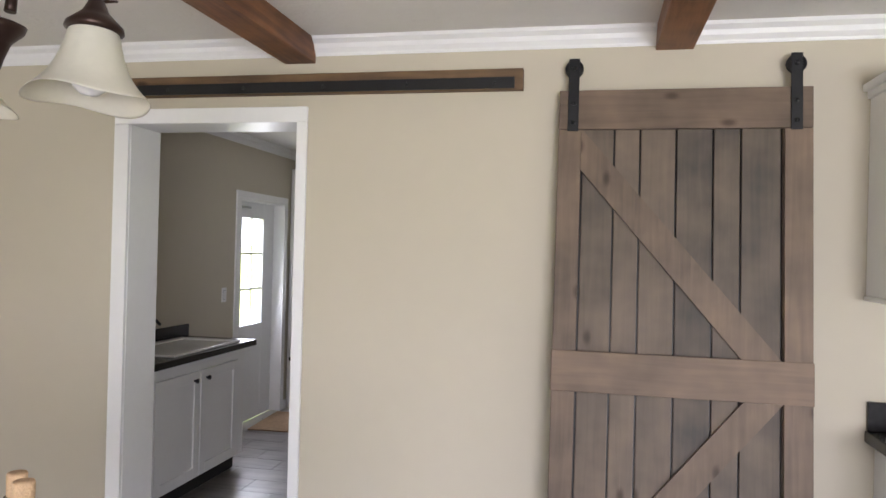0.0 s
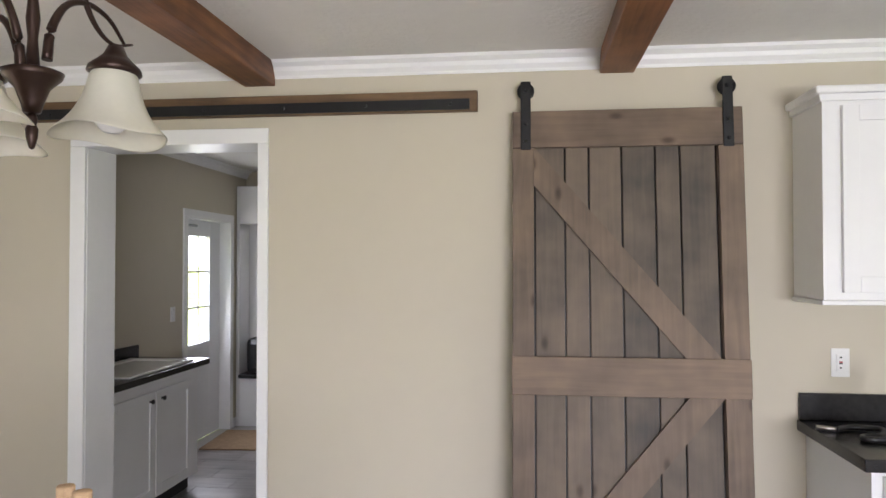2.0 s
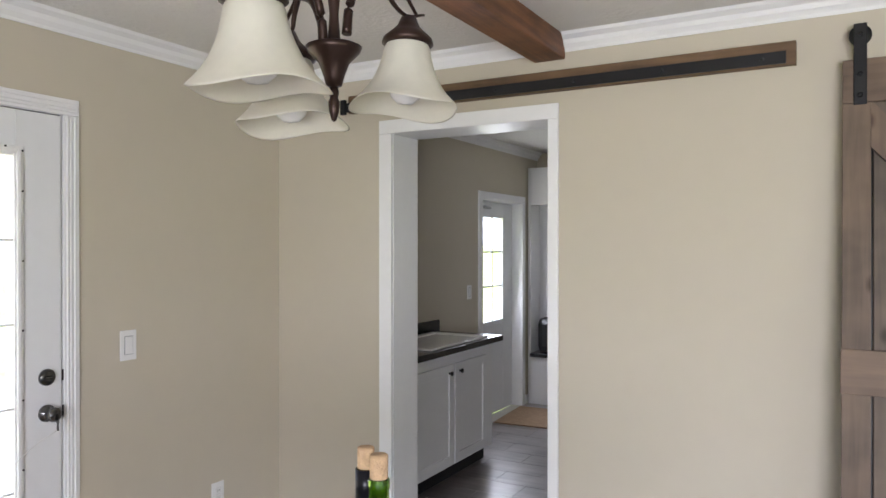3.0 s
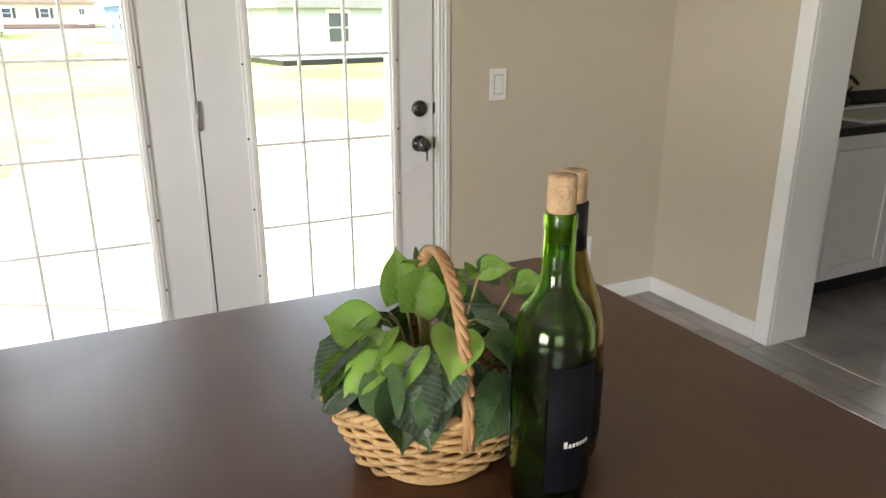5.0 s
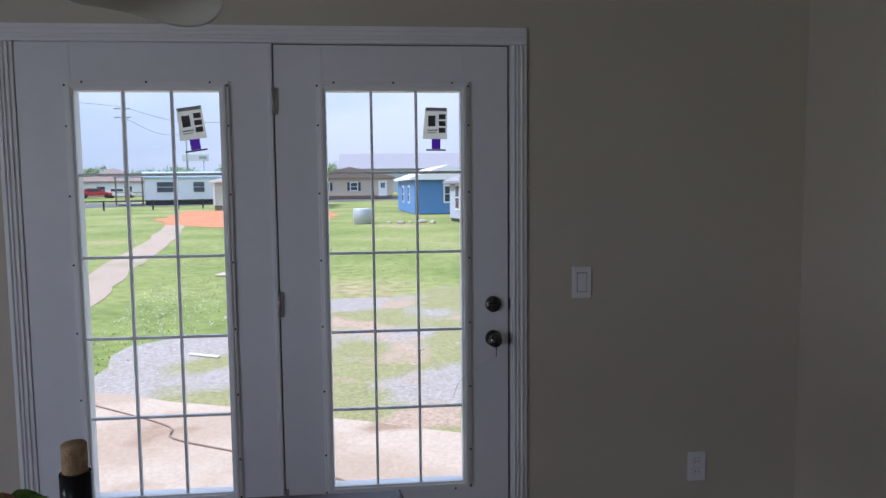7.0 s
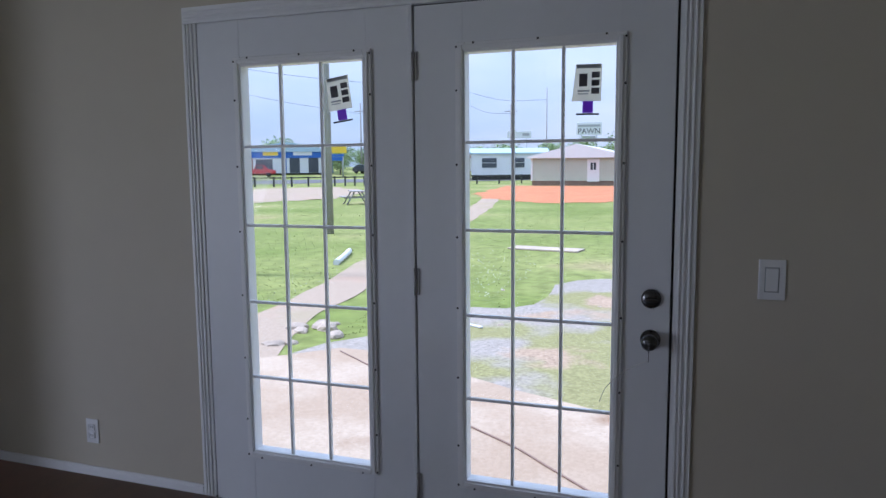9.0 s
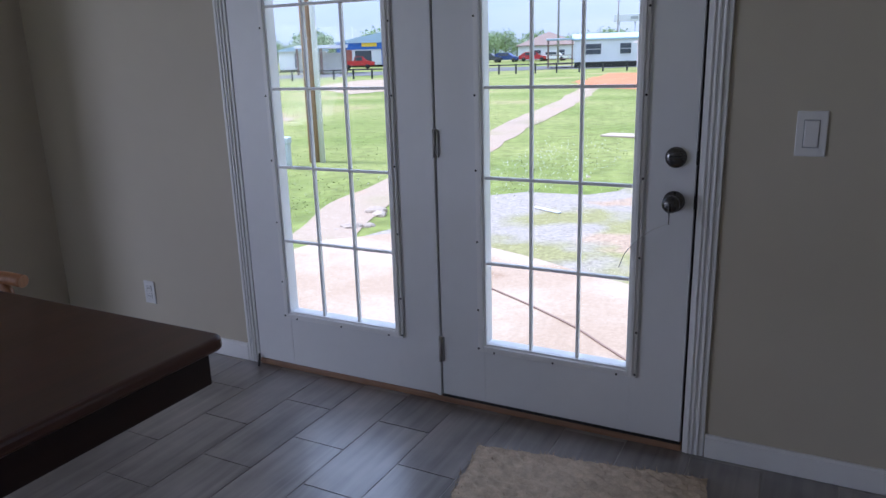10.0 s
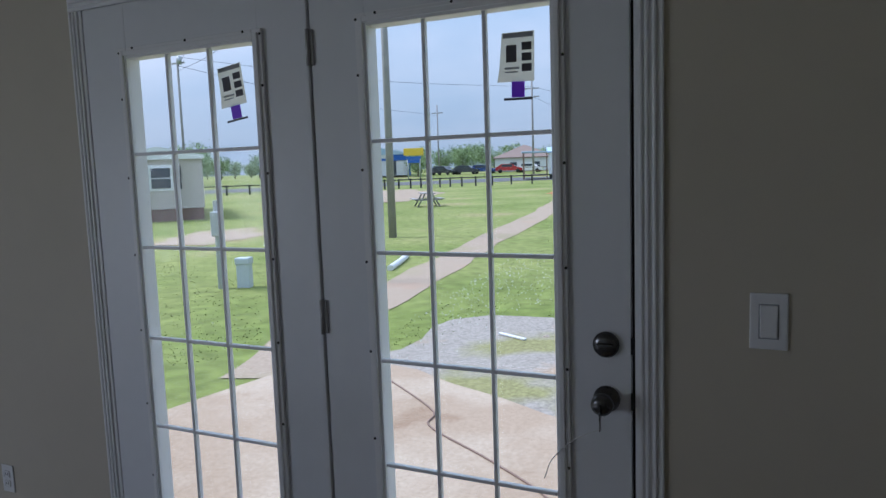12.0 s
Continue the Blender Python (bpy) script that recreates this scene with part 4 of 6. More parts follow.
# faucet parts lying on the counter
fau = thing("kitchen_faucet", "black kitchen faucet with twin upright blades, standing loose on the counter", "faucet", at=Matrix.Translation((1.470, 3.02, 0.9125)))
part("base", B(-0.03, 0.03, -0.03, 0.03, 0.0, 0.014, 0.006), M_DARK, fau)
for sx, hh in ((-1, 0.228), (1, 0.236)):
    bl = tube(bmesh.new(), curve3([(0, 0, 0.013), (0, 0, 0.10), (0, 0, hh - 0.006), (0, 0, hh)], 12), 0.0125, 12, 1.0)
    for v in bl.verts:
        f = v.co.z / hh
        k = (0.62 + 0.38 * f) * (0.6 if f > 0.985 else 1.0)
        v.co = Vector((v.co.x * k + sx * (0.0085 + 0.006 * f) + 0.012 * f, v.co.y * 0.8 * k, v.co.z))
    part("blade", bl, M_DARK, fau)
part("screw_cap", turned(bmesh.new(), [(0, 0), (0.009, 0), (0.007, 0.006), (0, 0.007)], (0, 0, 0), 12), M_NICKEL, fau, at=Matrix.Translation((-0.03, -0.0355, 0.012)) @ Matrix.Rotation(radians(-90), 4, "Z"))
hose = thing("faucet_hose", "black faucet hose with chrome ends lying on the counter", "hose", at=Matrix.Translation((1.42, 3.22, 0.9245)))
part("tube", tube(bmesh.new(), curve3([(-0.09, 0.05, 0), (-0.02, 0.09, 0), (0.07, 0.05, 0.004), (0.03, -0.04, 0), (-0.04, -0.06, 0), (-0.03, -0.10, 0), (0.10, -0.10, 0)], 40), 0.011, 8), M_DARK, hose)
part("chrome_end", tube(bmesh.new(), [(-0.15, 0.08, 0.001), (-0.088, 0.05, 0.0)], 0.009, 10), M_NICKEL, hose, "chrome hose end")
part("chrome_end", tube(bmesh.new(), [(0.098, -0.10, 0.0), (0.17, -0.09, 0.001)], 0.009, 10), M_NICKEL, hose, "chrome hose end")

# ---- table ----
TX0, TX1, TY0, TY1, TZ = -1.062, -0.052, 0.738, 1.740, 0.914
table = thing("dining_table", "square dark cherry pedestal table with a glossy scratched top", "table", at=Matrix.Translation(((TX0 + TX1) / 2, (TY0 + TY1) / 2, 0)))
hw, hd = (TX1 - TX0) / 2, (TY1 - TY0) / 2


def rounded_slab(w, d, z0, z1, r, bevel):
    bm = bmesh.new()
    vs = []
    for cx, cy, a0 in ((w - r, d - r, 0), (-w + r, d - r, 90), (-w + r, -d + r, 180), (w - r, -d + r, 270)):
        for k in range(7):
            a = radians(a0 + 15 * k)
            vs.append(bm.verts.new((cx + r * math.cos(a), cy + r * math.sin(a), z0)))
    f = bm.faces.new(vs)
    g = bmesh.ops.extrude_face_region(bm, geom=[f])
    bmesh.ops.translate(bm, verts=[v for v in g["geom"] if isinstance(v, bmesh.types.BMVert)], vec=(0, 0, z1 - z0))
    bmesh.ops.recalc_face_normals(bm, faces=bm.faces[:])
    es = [e for e in bm.edges if abs(e.verts[0].co.z - e.verts[1].co.z) < 1e-6]
    bmesh.ops.bevel(bm, geom=es, offset=bevel, segments=3, affect="EDGES", profile=0.5)
    return bm


part("tabletop", rounded_slab(hw, hd, TZ - 0.024, TZ, 0.022, 0.008), M_TABLE, table)
for a in (-1, 1):
    part("apron_board", B(-hw + 0.022, hw - 0.022, a * (hd - 0.032) - 0.010, a * (hd - 0.032) + 0.010, TZ - 0.084, TZ - 0.0245, 0.002), M_APRON, table)
    part("apron_board", B(a * (hw - 0.032) - 0.010, a * (hw - 0.032) + 0.010, -hd + 0.043, hd - 0.043, TZ - 0.084, TZ - 0.0245, 0.002), M_APRON, table)
ped = bmesh.new()
box(ped, -0.10, 0.10, -0.10, 0.10, 0.06, TZ - 0.0247, 0.006)
box(ped, -0.22, 0.22, -0.22, 0.22, 0.70, 0.73, 0.004)
part("pedestal", ped, M_TABLE, table)
part("foot", B(-0.36, 0.36, -0.36, 0.36, 0.0, 0.0595, 0.012), M_TABLE, table)


# ---- bottles ----
def bottle(at, turn, tall, glass, green, label):
    e = thing("wine_bottle", label, "wine bottle", at=Matrix.Translation(at) @ Matrix.Rotation(radians(turn), 4, "Z") @ Matrix.Diagonal((1, 1, tall, 1)), group="wine bottles on the table")
    out = [(0.0, 0.012), (0.018, 0.006), (0.030, 0.0), (0.0355, 0.003), (0.0375, 0.010), (0.0380, 0.05), (0.0380, 0.178), (0.0365, 0.194), (0.031, 0.210), (0.0225, 0.222), (0.0168, 0.234), (0.0148, 0.250), (0.0140, 0.288), (0.0150, 0.290), (0.0152, 0.302), (0.0140, 0.304)]
    if not green:
        out = [(0.0, 0.012), (0.018, 0.006), (0.032, 0.0), (0.0385, 0.003), (0.0405, 0.010), (0.0410, 0.05), (0.0405, 0.145), (0.0385, 0.165), (0.033, 0.190), (0.0255, 0.215), (0.0185, 0.240), (0.0150, 0.258), (0.0140, 0.288), (0.0150, 0.290), (0.0152, 0.302), (0.0140, 0.304)]
    inner = [(max(0.0, r - 0.0028), z + (0.004 if r < 0.036 and z < 0.02 else 0)) for r, z in out[::-1]]
    inner[0] = (0.0115, 0.304)
    b = bmesh.new()
    revolve(b, out + inner, 40, wave=lambda a, i: (1, 0))
    bmesh.ops.remove_doubles(b, verts=b.verts[:], dist=1e-6)
    part("glass", b, glass, e)
    c = bmesh.new()
    revolve(c, [(0.0, 0.276), (0.0105, 0.276), (0.0110, 0.302), (0.0128, 0.306), (0.0130, 0.336), (0.0118, 0.338), (0.0, 0.338)], 20)
    part("cork", c, M_CORK, e, "pale brown cork stopper")

    def band(r, z0, z1, a0, a1, n=24):
        q = bmesh.new()
        rows = [[q.verts.new(((r + o) * math.cos(radians(a0 + (a1 - a0) * k / n)), (r + o) * math.sin(radians(a0 + (a1 - a0) * k / n)), z)) for k in range(n + 1)] for o, z in ((0, z0), (0, z1), (0.0004, z1), (0.0004, z0))]
        for i in range(4):
            for k in range(n):
                fc = q.faces.new((rows[i][k], rows[i][k + 1], rows[(i + 1) % 4][k + 1], rows[(i + 1) % 4][k]))
                fc.smooth = True
        return q
    R = 0.0383 if green else 0.0413
    if green:
        part("front_label", band(R, 0.034, 0.166, -62, 62), M_LABEL, e, "dark navy paper label")
        for k, (a0, a1) in enumerate(((-38, -33), (-31, -27), (-25, -21), (-19, -15), (-13, -9), (-7, -3), (-1, 3))):
            part("label_text", band(R + 0.0006, 0.083, 0.087 + (0.003 if k == 0 else 0), a0, a1, 4), M_PAPER, e)
        part("back_label", band(R, 0.050, 0.150, 165, 222), M_LABEL, e)
        part("back_label_white", band(R + 0.0006, 0.062, 0.096, 166, 221), M_PAPER, e, "white bar code panel")
    else:
        part("foil", band(0.0154, 0.252, 0.3035, 0, 360, 28), M_FOIL, e, "black foil round the neck")
        part("front_label", band(R, 0.030, 0.110, -70, 70), M_LABEL, e, "dark paper label")
    return e


TZT = TZ + 0.001
bottle((-0.422, 1.308, TZT), 22, 0.968, M_GREEN, True, "empty green wine bottle with dark label and cork stopper")
bottle((-0.490, 1.372, TZT), 10, 0.925, M_OLIVE, False, "empty olive wine bottle with black foil neck and cork")

# ---- basket with ivy ----
bx, by = -0.549, 1.242
basket = thing("wicker_basket", "oval woven wicker basket with a tall twisted hoop handle", "basket", at=Matrix.Translation((bx, by, TZ + 0.001)) @ Matrix.Rotation(radians(73), 4, "Z"))


def basket_r(z):
    f = z / 0.075
    return 0.078 + 0.032 * f, 0.055 + 0.026 * f


strand = 26
for j in range(11):
    z = 0.005 + j * 0.0067
    pts = []
    for k in range(strand * 4):
        a = 2 * math.pi * k / (strand * 4)
        rx, ry = basket_r(z)
        w = 0.0036 * math.cos(a * strand / 2 + math.pi * (j % 2))
        pts.append(((rx + w) * math.cos(a), (ry + w) * math.sin(a), z + 0.0012 * math.sin(3 * a + j)))
    pts.append(pts[0])
    part("woven_strand", tube(bmesh.new(), pts, 0.0032, 6), M_WICKER, basket)
for k in range(strand):
    a = 2 * math.pi * (k + 0.5) / strand
    p = [(basket_r(z)[0] * math.cos(a), basket_r(z)[1] * math.sin(a), z) for z in (0.003, 0.03, 0.055, 0.080)]
    part("stake", tube(bmesh.new(), p, 0.0026, 6), M_WICKER, basket)
for s in (0, 1):
    pts = []
    for k in range(121):
        a = 2 * math.pi * k / 120
        rx, ry = basket_r(0.080)
        ph = a * 20 + math.pi * s
        pts.append(((rx + 0.0035 * math.cos(ph)) * math.cos(a), (ry + 0.0035 * math.cos(ph)) * math.sin(a), 0.081 + 0.0035 * math.sin(ph)))
    part("rim", tube(bmesh.new(), pts, 0.0042, 6), M_WICKER, basket)
part("base", revolve(bmesh.new(), [(0.0, 0.0), (0.066, 0.0), (0.070, 0.004), (0.0, 0.005)], 32), M_WICKER, basket)
for s in range(3):
    pts = []
    for k in range(97):
        t = k / 96
        a = math.pi * t
        y0 = 0.088 * math.cos(a)
        z0 = 0.055 + 0.174 * math.sin(a) ** 0.85
        ph = t * 60 + s * 2.094
        pts.append((0.008 - 0.18 * y0 + 0.0034 * math.cos(ph), y0 + 0.0034 * math.sin(ph) * math.sin(a), z0 + 0.0034 * math.sin(ph) * abs(math.cos(a))))
    part("handle_strand", tube(bmesh.new(), pts, 0.0040, 6), M_WICKER2, basket, "brown twisted handle strand")

plant = thing("ivy_plant", "artificial variegated pothos ivy filling the basket", "plant", at=Matrix.Translation((bx, by, TZ + 0.001)) @ Matrix.Rotation(radians(73), 4, "Z"))
# Dark green body added inside the basket behind the leaves.
fil = bmesh.new()
bmesh.ops.create_icosphere(fil, subdivisions=3, radius=1.0)
for v in fil.verts:
    v.co = Vector((v.co.x * 0.092, v.co.y * 0.068, 0.060 + v.co.z * 0.030)) * (1 + 0.05 * noise.noise(v.co * 4))
part("filler", fil, M_FILLER, plant)


def leaf_mesh(name, L, W, fold, material):
    """A heart-shaped leaf along +x, folded along its midrib and drooping at the tip."""
    bm = bmesh.new()
    n = 10
    rows = []
    for i in range(n + 1):
        t = i / n
        w = W * (math.sin(math.pi * min(1, t * 0.90 + 0.14)) ** 0.62) * (1 - t ** 4.0) + (0.0 if i < n else 0.0005)
        x = L * t
        droop = -0.34 * L * t * t + 0.08 * L * t
        row = []
        for s in (-1, -0.6, -0.25, 0, 0.25, 0.6, 1):
            back = -0.22 * L * abs(s) * max(0, 0.35 - t) if i < 4 else 0
            row.append(bm.verts.new((x + back, s * w, droop + abs(s) * w * fold + 0.03 * L * math.sin(9 * t + 4 * s) * abs(s) * 0.4)))
        rows.append(row)
    for a, b in zip(rows, rows[1:]):
        for k in range(6):
            f = bm.faces.new((a[k], a[k + 1], b[k + 1], b[k]))
            f.smooth = True
    g = bmesh.ops.solidify(bm, geom=bm.faces[:], thickness=0.0006)
    return mesh_of(name, bm, material)


LEAVES = [leaf_mesh("leaf", 0.086, 0.039, 0.26, M_LEAF), leaf_mesh("leaf", 0.076, 0.034, 0.30, M_LEAF2), leaf_mesh("leaf", 0.092, 0.042, 0.20, M_LEAF3), leaf_mesh("leaf", 0.062, 0.029, 0.30, M_LEAF)]
rnd = random.Random(4)


def facing_leaf(kind, base, tip, normal, s):
    """A leaf from its stalk end, with the direction of its tip and the way its upper face looks."""
    z = Vector(normal).normalized()
    x = Vector(tip)
    x = (x - z * x.dot(z)).normalized()
    y = z.cross(x)
    m = Matrix((x, y, z)).transposed().to_4x4()
    shared("leaf", LEAVES[kind], plant, Matrix.Translation(base) @ m @ Matrix.Scale(s, 4))
    bx_, by_, bz_ = base
    part("leaf_stem", tube(bmesh.new(), curve3([(bx_ * 0.3, by_ * 0.3, 0.06), (bx_ * 0.7, by_ * 0.7, bz_ - 0.012), base], 6), 0.0014, 5), M_STEM, plant)


for k in range(48):
    a = 2.39996 * k + rnd.uniform(-0.25, 0.25)
    e = radians(2 + 62 * ((k + 0.5) / 48) ** 1.5)
    ca, sa = math.cos(a), math.sin(a)
    low = math.cos(e)
    base = (0.106 * low * ca, 0.082 * low * sa, 0.106 + 0.054 * math.sin(e) + rnd.uniform(-0.008, 0.010))
    spin = rnd.uniform(-0.9, 0.9)
    if base[1] < -0.03 and 0.008 < base[0] < 0.062 and e < 0.7:
        continue
    tip = (math.cos(a + spin), math.sin(a + spin), -0.28 + 0.3 * math.sin(e))
    up = (low * ca + rnd.uniform(-0.25, 0.25), low * sa + rnd.uniform(-0.25, 0.25), 0.62 + math.sin(e))
    kinds = (1, 1, 2, 0) if ca < -0.25 else (2, 0, 2, 1) if ca < 0.35 else (0, 3, 0, 2)
    facing_leaf(rnd.choice(kinds), base, tip, up, rnd.uniform(0.62, 0.84))
for base, tip, up, kind in (((-0.060, -0.005, 0.150), (-0.9, 0.1, 0.35), (-0.2, -0.9, 0.6), 1), ((-0.035, -0.02, 0.140), (-0.5, -0.4, -0.7), (-0.2, -0.9, 0.3), 1), ((-0.015, 0.01, 0.160), (0.35, 0.1, 0.9), (0.1, -0.9, 0.4), 1), ((0.005, 0.035, 0.165), (0.6, 0.2, 0.5), (0.0, -0.8, 0.7), 1), ((-0.03, 0.03, 0.165), (0.1, 0.2, 0.95), (0.3, -0.9, 0.2), 1), ((0.030, -0.045, 0.128), (-0.55, -0.35, -0.6), (-0.25, -0.85, 0.55), 2), ((0.004, -0.060, 0.122), (0.45, -0.4, -0.55), (0.15, -0.9, 0.5), 2), ((0.025, 0.03, 0.150), (0.8, -0.1, 0.1), (0.1, -0.7, 0.8), 0)):
    facing_leaf(kind, base, tip, up, 0.78)
for j, (ex, ey, ez) in enumerate(((0.062, 0.045, 0.188), (0.098, 0.030, 0.176), (0.120, -0.015, 0.128), (0.000, 0.045, 0.200))):
    part("vine", tube(bmesh.new(), curve3([(0.03, 0.0, 0.07), (ex * 0.6, ey * 0.5, 0.115), (ex * 0.85, ey * 0.75, ez - 0.02), (ex, ey, ez)], 10), 0.0019, 6), M_STEM, plant)
    for q in range(3):
        a = math.atan2(ey, ex) + (q - 1) * 1.0
        shared("leaf", LEAVES[(1, 3, 1)[q]], plant, Matrix.Translation((ex, ey, ez)) @ Matrix.Rotation(a, 4, "Z") @ Matrix.Rotation(radians((-20, 8, 20)[q]), 4, "Y") @ Matrix.Rotation(radians((40, 55, 30)[q]), 4, "X") @ Matrix.Scale((0.5, 0.66, 0.52)[q], 4))
reg = thing("floor_register", "white metal floor register grille", "floor vent", at=pose(-1.25, 0.43, 0.0, 0, 0, 0))
part("frame", B(-0.055, 0.055, -0.13, 0.13, 0.0005, 0.006, 0.002), M_PLATE, reg)
for k in range(9):
    part("louver", B(-0.042, 0.042, -0.116 + 0.027 * k, -0.101 + 0.027 * k, 0.006, 0.008), M_PRINT2, reg)

# ---- chandelier ----
CHX, CHY, RIM = -0.545, 1.366, 1.745
chand = thing("chandelier", "three-light bronze chandelier with flared alabaster glass shades", "chandelier", at=Matrix.Translation((CHX, CHY, 0)))
part("hub", revolve(bmesh.new(), [(0.0, RIM + 0.028), (0.012, RIM + 0.030), (0.016, RIM + 0.045), (0.024, RIM + 0.066), (0.040, RIM + 0.082), (0.043, RIM + 0.090), (0.034, RIM + 0.094), (0.010, RIM + 0.096), (0.007, RIM + 0.14), (0.010, RIM + 0.17), (0.007, RIM + 0.20), (0.006, RIM + 0.33), (0.018, RIM + 0.35), (0.010, RIM + 0.37), (0.0, RIM + 0.372)], 28), M_BRONZE, chand)
part("finial", revolve(bmesh.new(), [(0.0, RIM - 0.025), (0.004, RIM - 0.022), (0.008, RIM - 0.008), (0.009, RIM + 0.006), (0.006, RIM + 0.012), (0.008, RIM + 0.020), (0.006, RIM + 0.029)], 16), M_BRONZE, chand)
part("canopy", revolve(bmesh.new(), [(0.0, H - 0.035), (0.02, H - 0.034), (0.05, H - 0.018), (0.06, H - 0.001), (0.0, H - 0.001)], 28), M_BRONZE, chand)
part("chain", tube(bmesh.new(), [(0, 0, RIM + 0.37), (0, 0, H - 0.03)], 0.005, 8), M_BRONZE, chand)
for az, R, dz in ((-85, 0.180, -0.008), (84, 0.174, 0.026), (159, 0.138, -0.011)):
    rot = Matrix.Translation((0, 0, dz)) @ Matrix.Rotation(radians(az), 4, "Z")
    top = RIM + 0.150
    part("arm", tube(bmesh.new(), curve3([(0.028, 0, RIM + 0.090), (0.036, 0, RIM + 0.140), (0.066, 0, RIM + 0.186), (0.112, 0, RIM + 0.206), (R - 0.008, 0, RIM + 0.198), (R + 0.034, 0, RIM + 0.166)], 26), 0.0080, 8, 0.35), M_BRONZE, chand, at=rot)
    part("arm_scroll", tube(bmesh.new(), curve3([(0.008, 0, RIM + 0.330), (0.045, 0, RIM + 0.318), (0.085, 0, RIM + 0.255), (0.125, 0, RIM + 0.185), (R, 0, RIM + 0.158), (R + 0.055, 0, RIM + 0.172)], 26), 0.0084, 8, 0.25), M_BRONZE, chand, at=rot)
    hold = rot @ Matrix.Translation((R, 0, RIM)) @ Matrix.Rotation(radians(4), 4, "Y")
    part("socket_cap", revolve(bmesh.new(), [(0.0, 0.160), (0.012, 0.158), (0.020, 0.140), (0.030, 0.130), (0.043, 0.118), (0.045, 0.110), (0.038, 0.106), (0.0, 0.106)], 28), M_BRONZE, chand, at=hold)

    def flare(a, i, n=12):
        f = max(0.0, (i - 5) / 6.0) if i <= 11 else max(0.0, (23 - i - 6) / 6.0)
        return 1 + 0.035 * f * math.cos(3 * a), -0.006 * f * math.cos(3 * a)
    prof = [(0.036, 0.110), (0.040, 0.100), (0.043, 0.085), (0.047, 0.070), (0.052, 0.056), (0.058, 0.043), (0.065, 0.031), (0.073, 0.020), (0.081, 0.011), (0.088, 0.004), (0.092, 0.0), (0.094, -0.003)]
    b = bmesh.new()
    revolve(b, prof + [(r - 0.003, z + 0.001) for r, z in prof[::-1]], 48, wave=flare)
    part("shade", b, M_SHADE, chand, "cream alabaster glass bell shade", at=hold)
    part("bulb", revolve(bmesh.new(), [(0.0, 0.004), (0.014, 0.006), (0.025, 0.016), (0.030, 0.032), (0.027, 0.050), (0.016, 0.075), (0.013, 0.100), (0.0, 0.100)], 24), M_BULB, chand, "unlit frosted bulb", at=hold)

# ---- rug, armchair ----
rug = bmesh.new()
rr = random.Random(2)
nx, ny = 58, 42
g = [[rug.verts.new((0.98 * (i / nx), 0.76 * (j / ny - 0.5) + (0.006 * rr.random() if j in (0, ny) else 0), 0.010 + 0.010 * rr.random() - (0.009 if i in (0, nx) or j in (0, ny) else 0))) for j in range(ny + 1)] for i in range(nx + 1)]
for i in range(nx):
    for j in range(ny):
        f = rug.faces.new((g[i][j], g[i + 1][j], g[i + 1][j + 1], g[i][j + 1]))
rug_ob = thing("shag_rug", "cream shag rug with brownish flecks before the french doors", "rug", at=pose(-2.387, 1.967, 0.0, 0, 0, 8.5), bm=rug, material=M_RUG)
tuft = bmesh.new()
for k in range(5200):
    x, y = rr.uniform(-0.006, 0.986), rr.uniform(-0.386, 0.386)
    a, s = rr.uniform(0, 6.28), rr.uniform(0.006, 0.014)
    h = rr.uniform(0.012, 0.026)
    p = [(x + 0.0022 * math.cos(a), y + 0.0022 * math.sin(a), 0.004), (x - 0.0022 * math.cos(a), y - 0.0022 * math.sin(a), 0.004), (x + s * math.sin(a), y - s * math.cos(a), h)]
    tuft.faces.new([tuft.verts.new(q) for q in p])
part("pile", tuft, M_RUG, rug_ob)
rug_ob.children[0]["kind"] = "stuff"

chair = thing("armchair", "reddish oak wooden armchair with curved arm supports", "chair", at=pose(-1.235, 0.15, 0.0, 0, 0, 12))
part("seat", rounded_slab(0.25, 0.24, 0.425, 0.455, 0.04, 0.010), M_CHAIR, chair)
for sx in (-1, 1):
    part("arm", tube(bmesh.new(), curve3([(sx * 0.26, -0.22, 0.695), (sx * 0.275, 0.0, 0.70), (sx * 0.28, 0.20, 0.70), (sx * 0.28, 0.285, 0.692)], 16), 0.021, 10), M_CHAIR, chair)
    part("arm_support", tube(bmesh.new(), curve3([(sx * 0.235, 0.20, 0.455), (sx * 0.25, 0.25, 0.52), (sx * 0.27, 0.235, 0.63), (sx * 0.28, 0.20, 0.685)], 14), 0.016, 10), M_CHAIR, chair)
    part("front_leg", tube(bmesh.new(), [(sx * 0.22, 0.20, 0.43), (sx * 0.21, 0.09, 0.0)], 0.02, 10, 0.7), M_CHAIR, chair)
    part("rear_post", tube(bmesh.new(), curve3([(sx * 0.22, -0.24, 0.0), (sx * 0.22, -0.22, 0.44), (sx * 0.24, -0.26, 0.70), (sx * 0.25, -0.31, 0.78)], 14), 0.019, 10), M_CHAIR, chair)
part("top_rail", B(-0.26, 0.26, -0.325, -0.30, 0.70, 0.78, 0.008), M_CHAIR, chair)
for k in range(5):
    part("spindle", tube(bmesh.new(), [(-0.16 + 0.08 * k, -0.215, 0.45), (-0.17 + 0.085 * k, -0.305, 0.705)], 0.008, 8), M_CHAIR, chair)
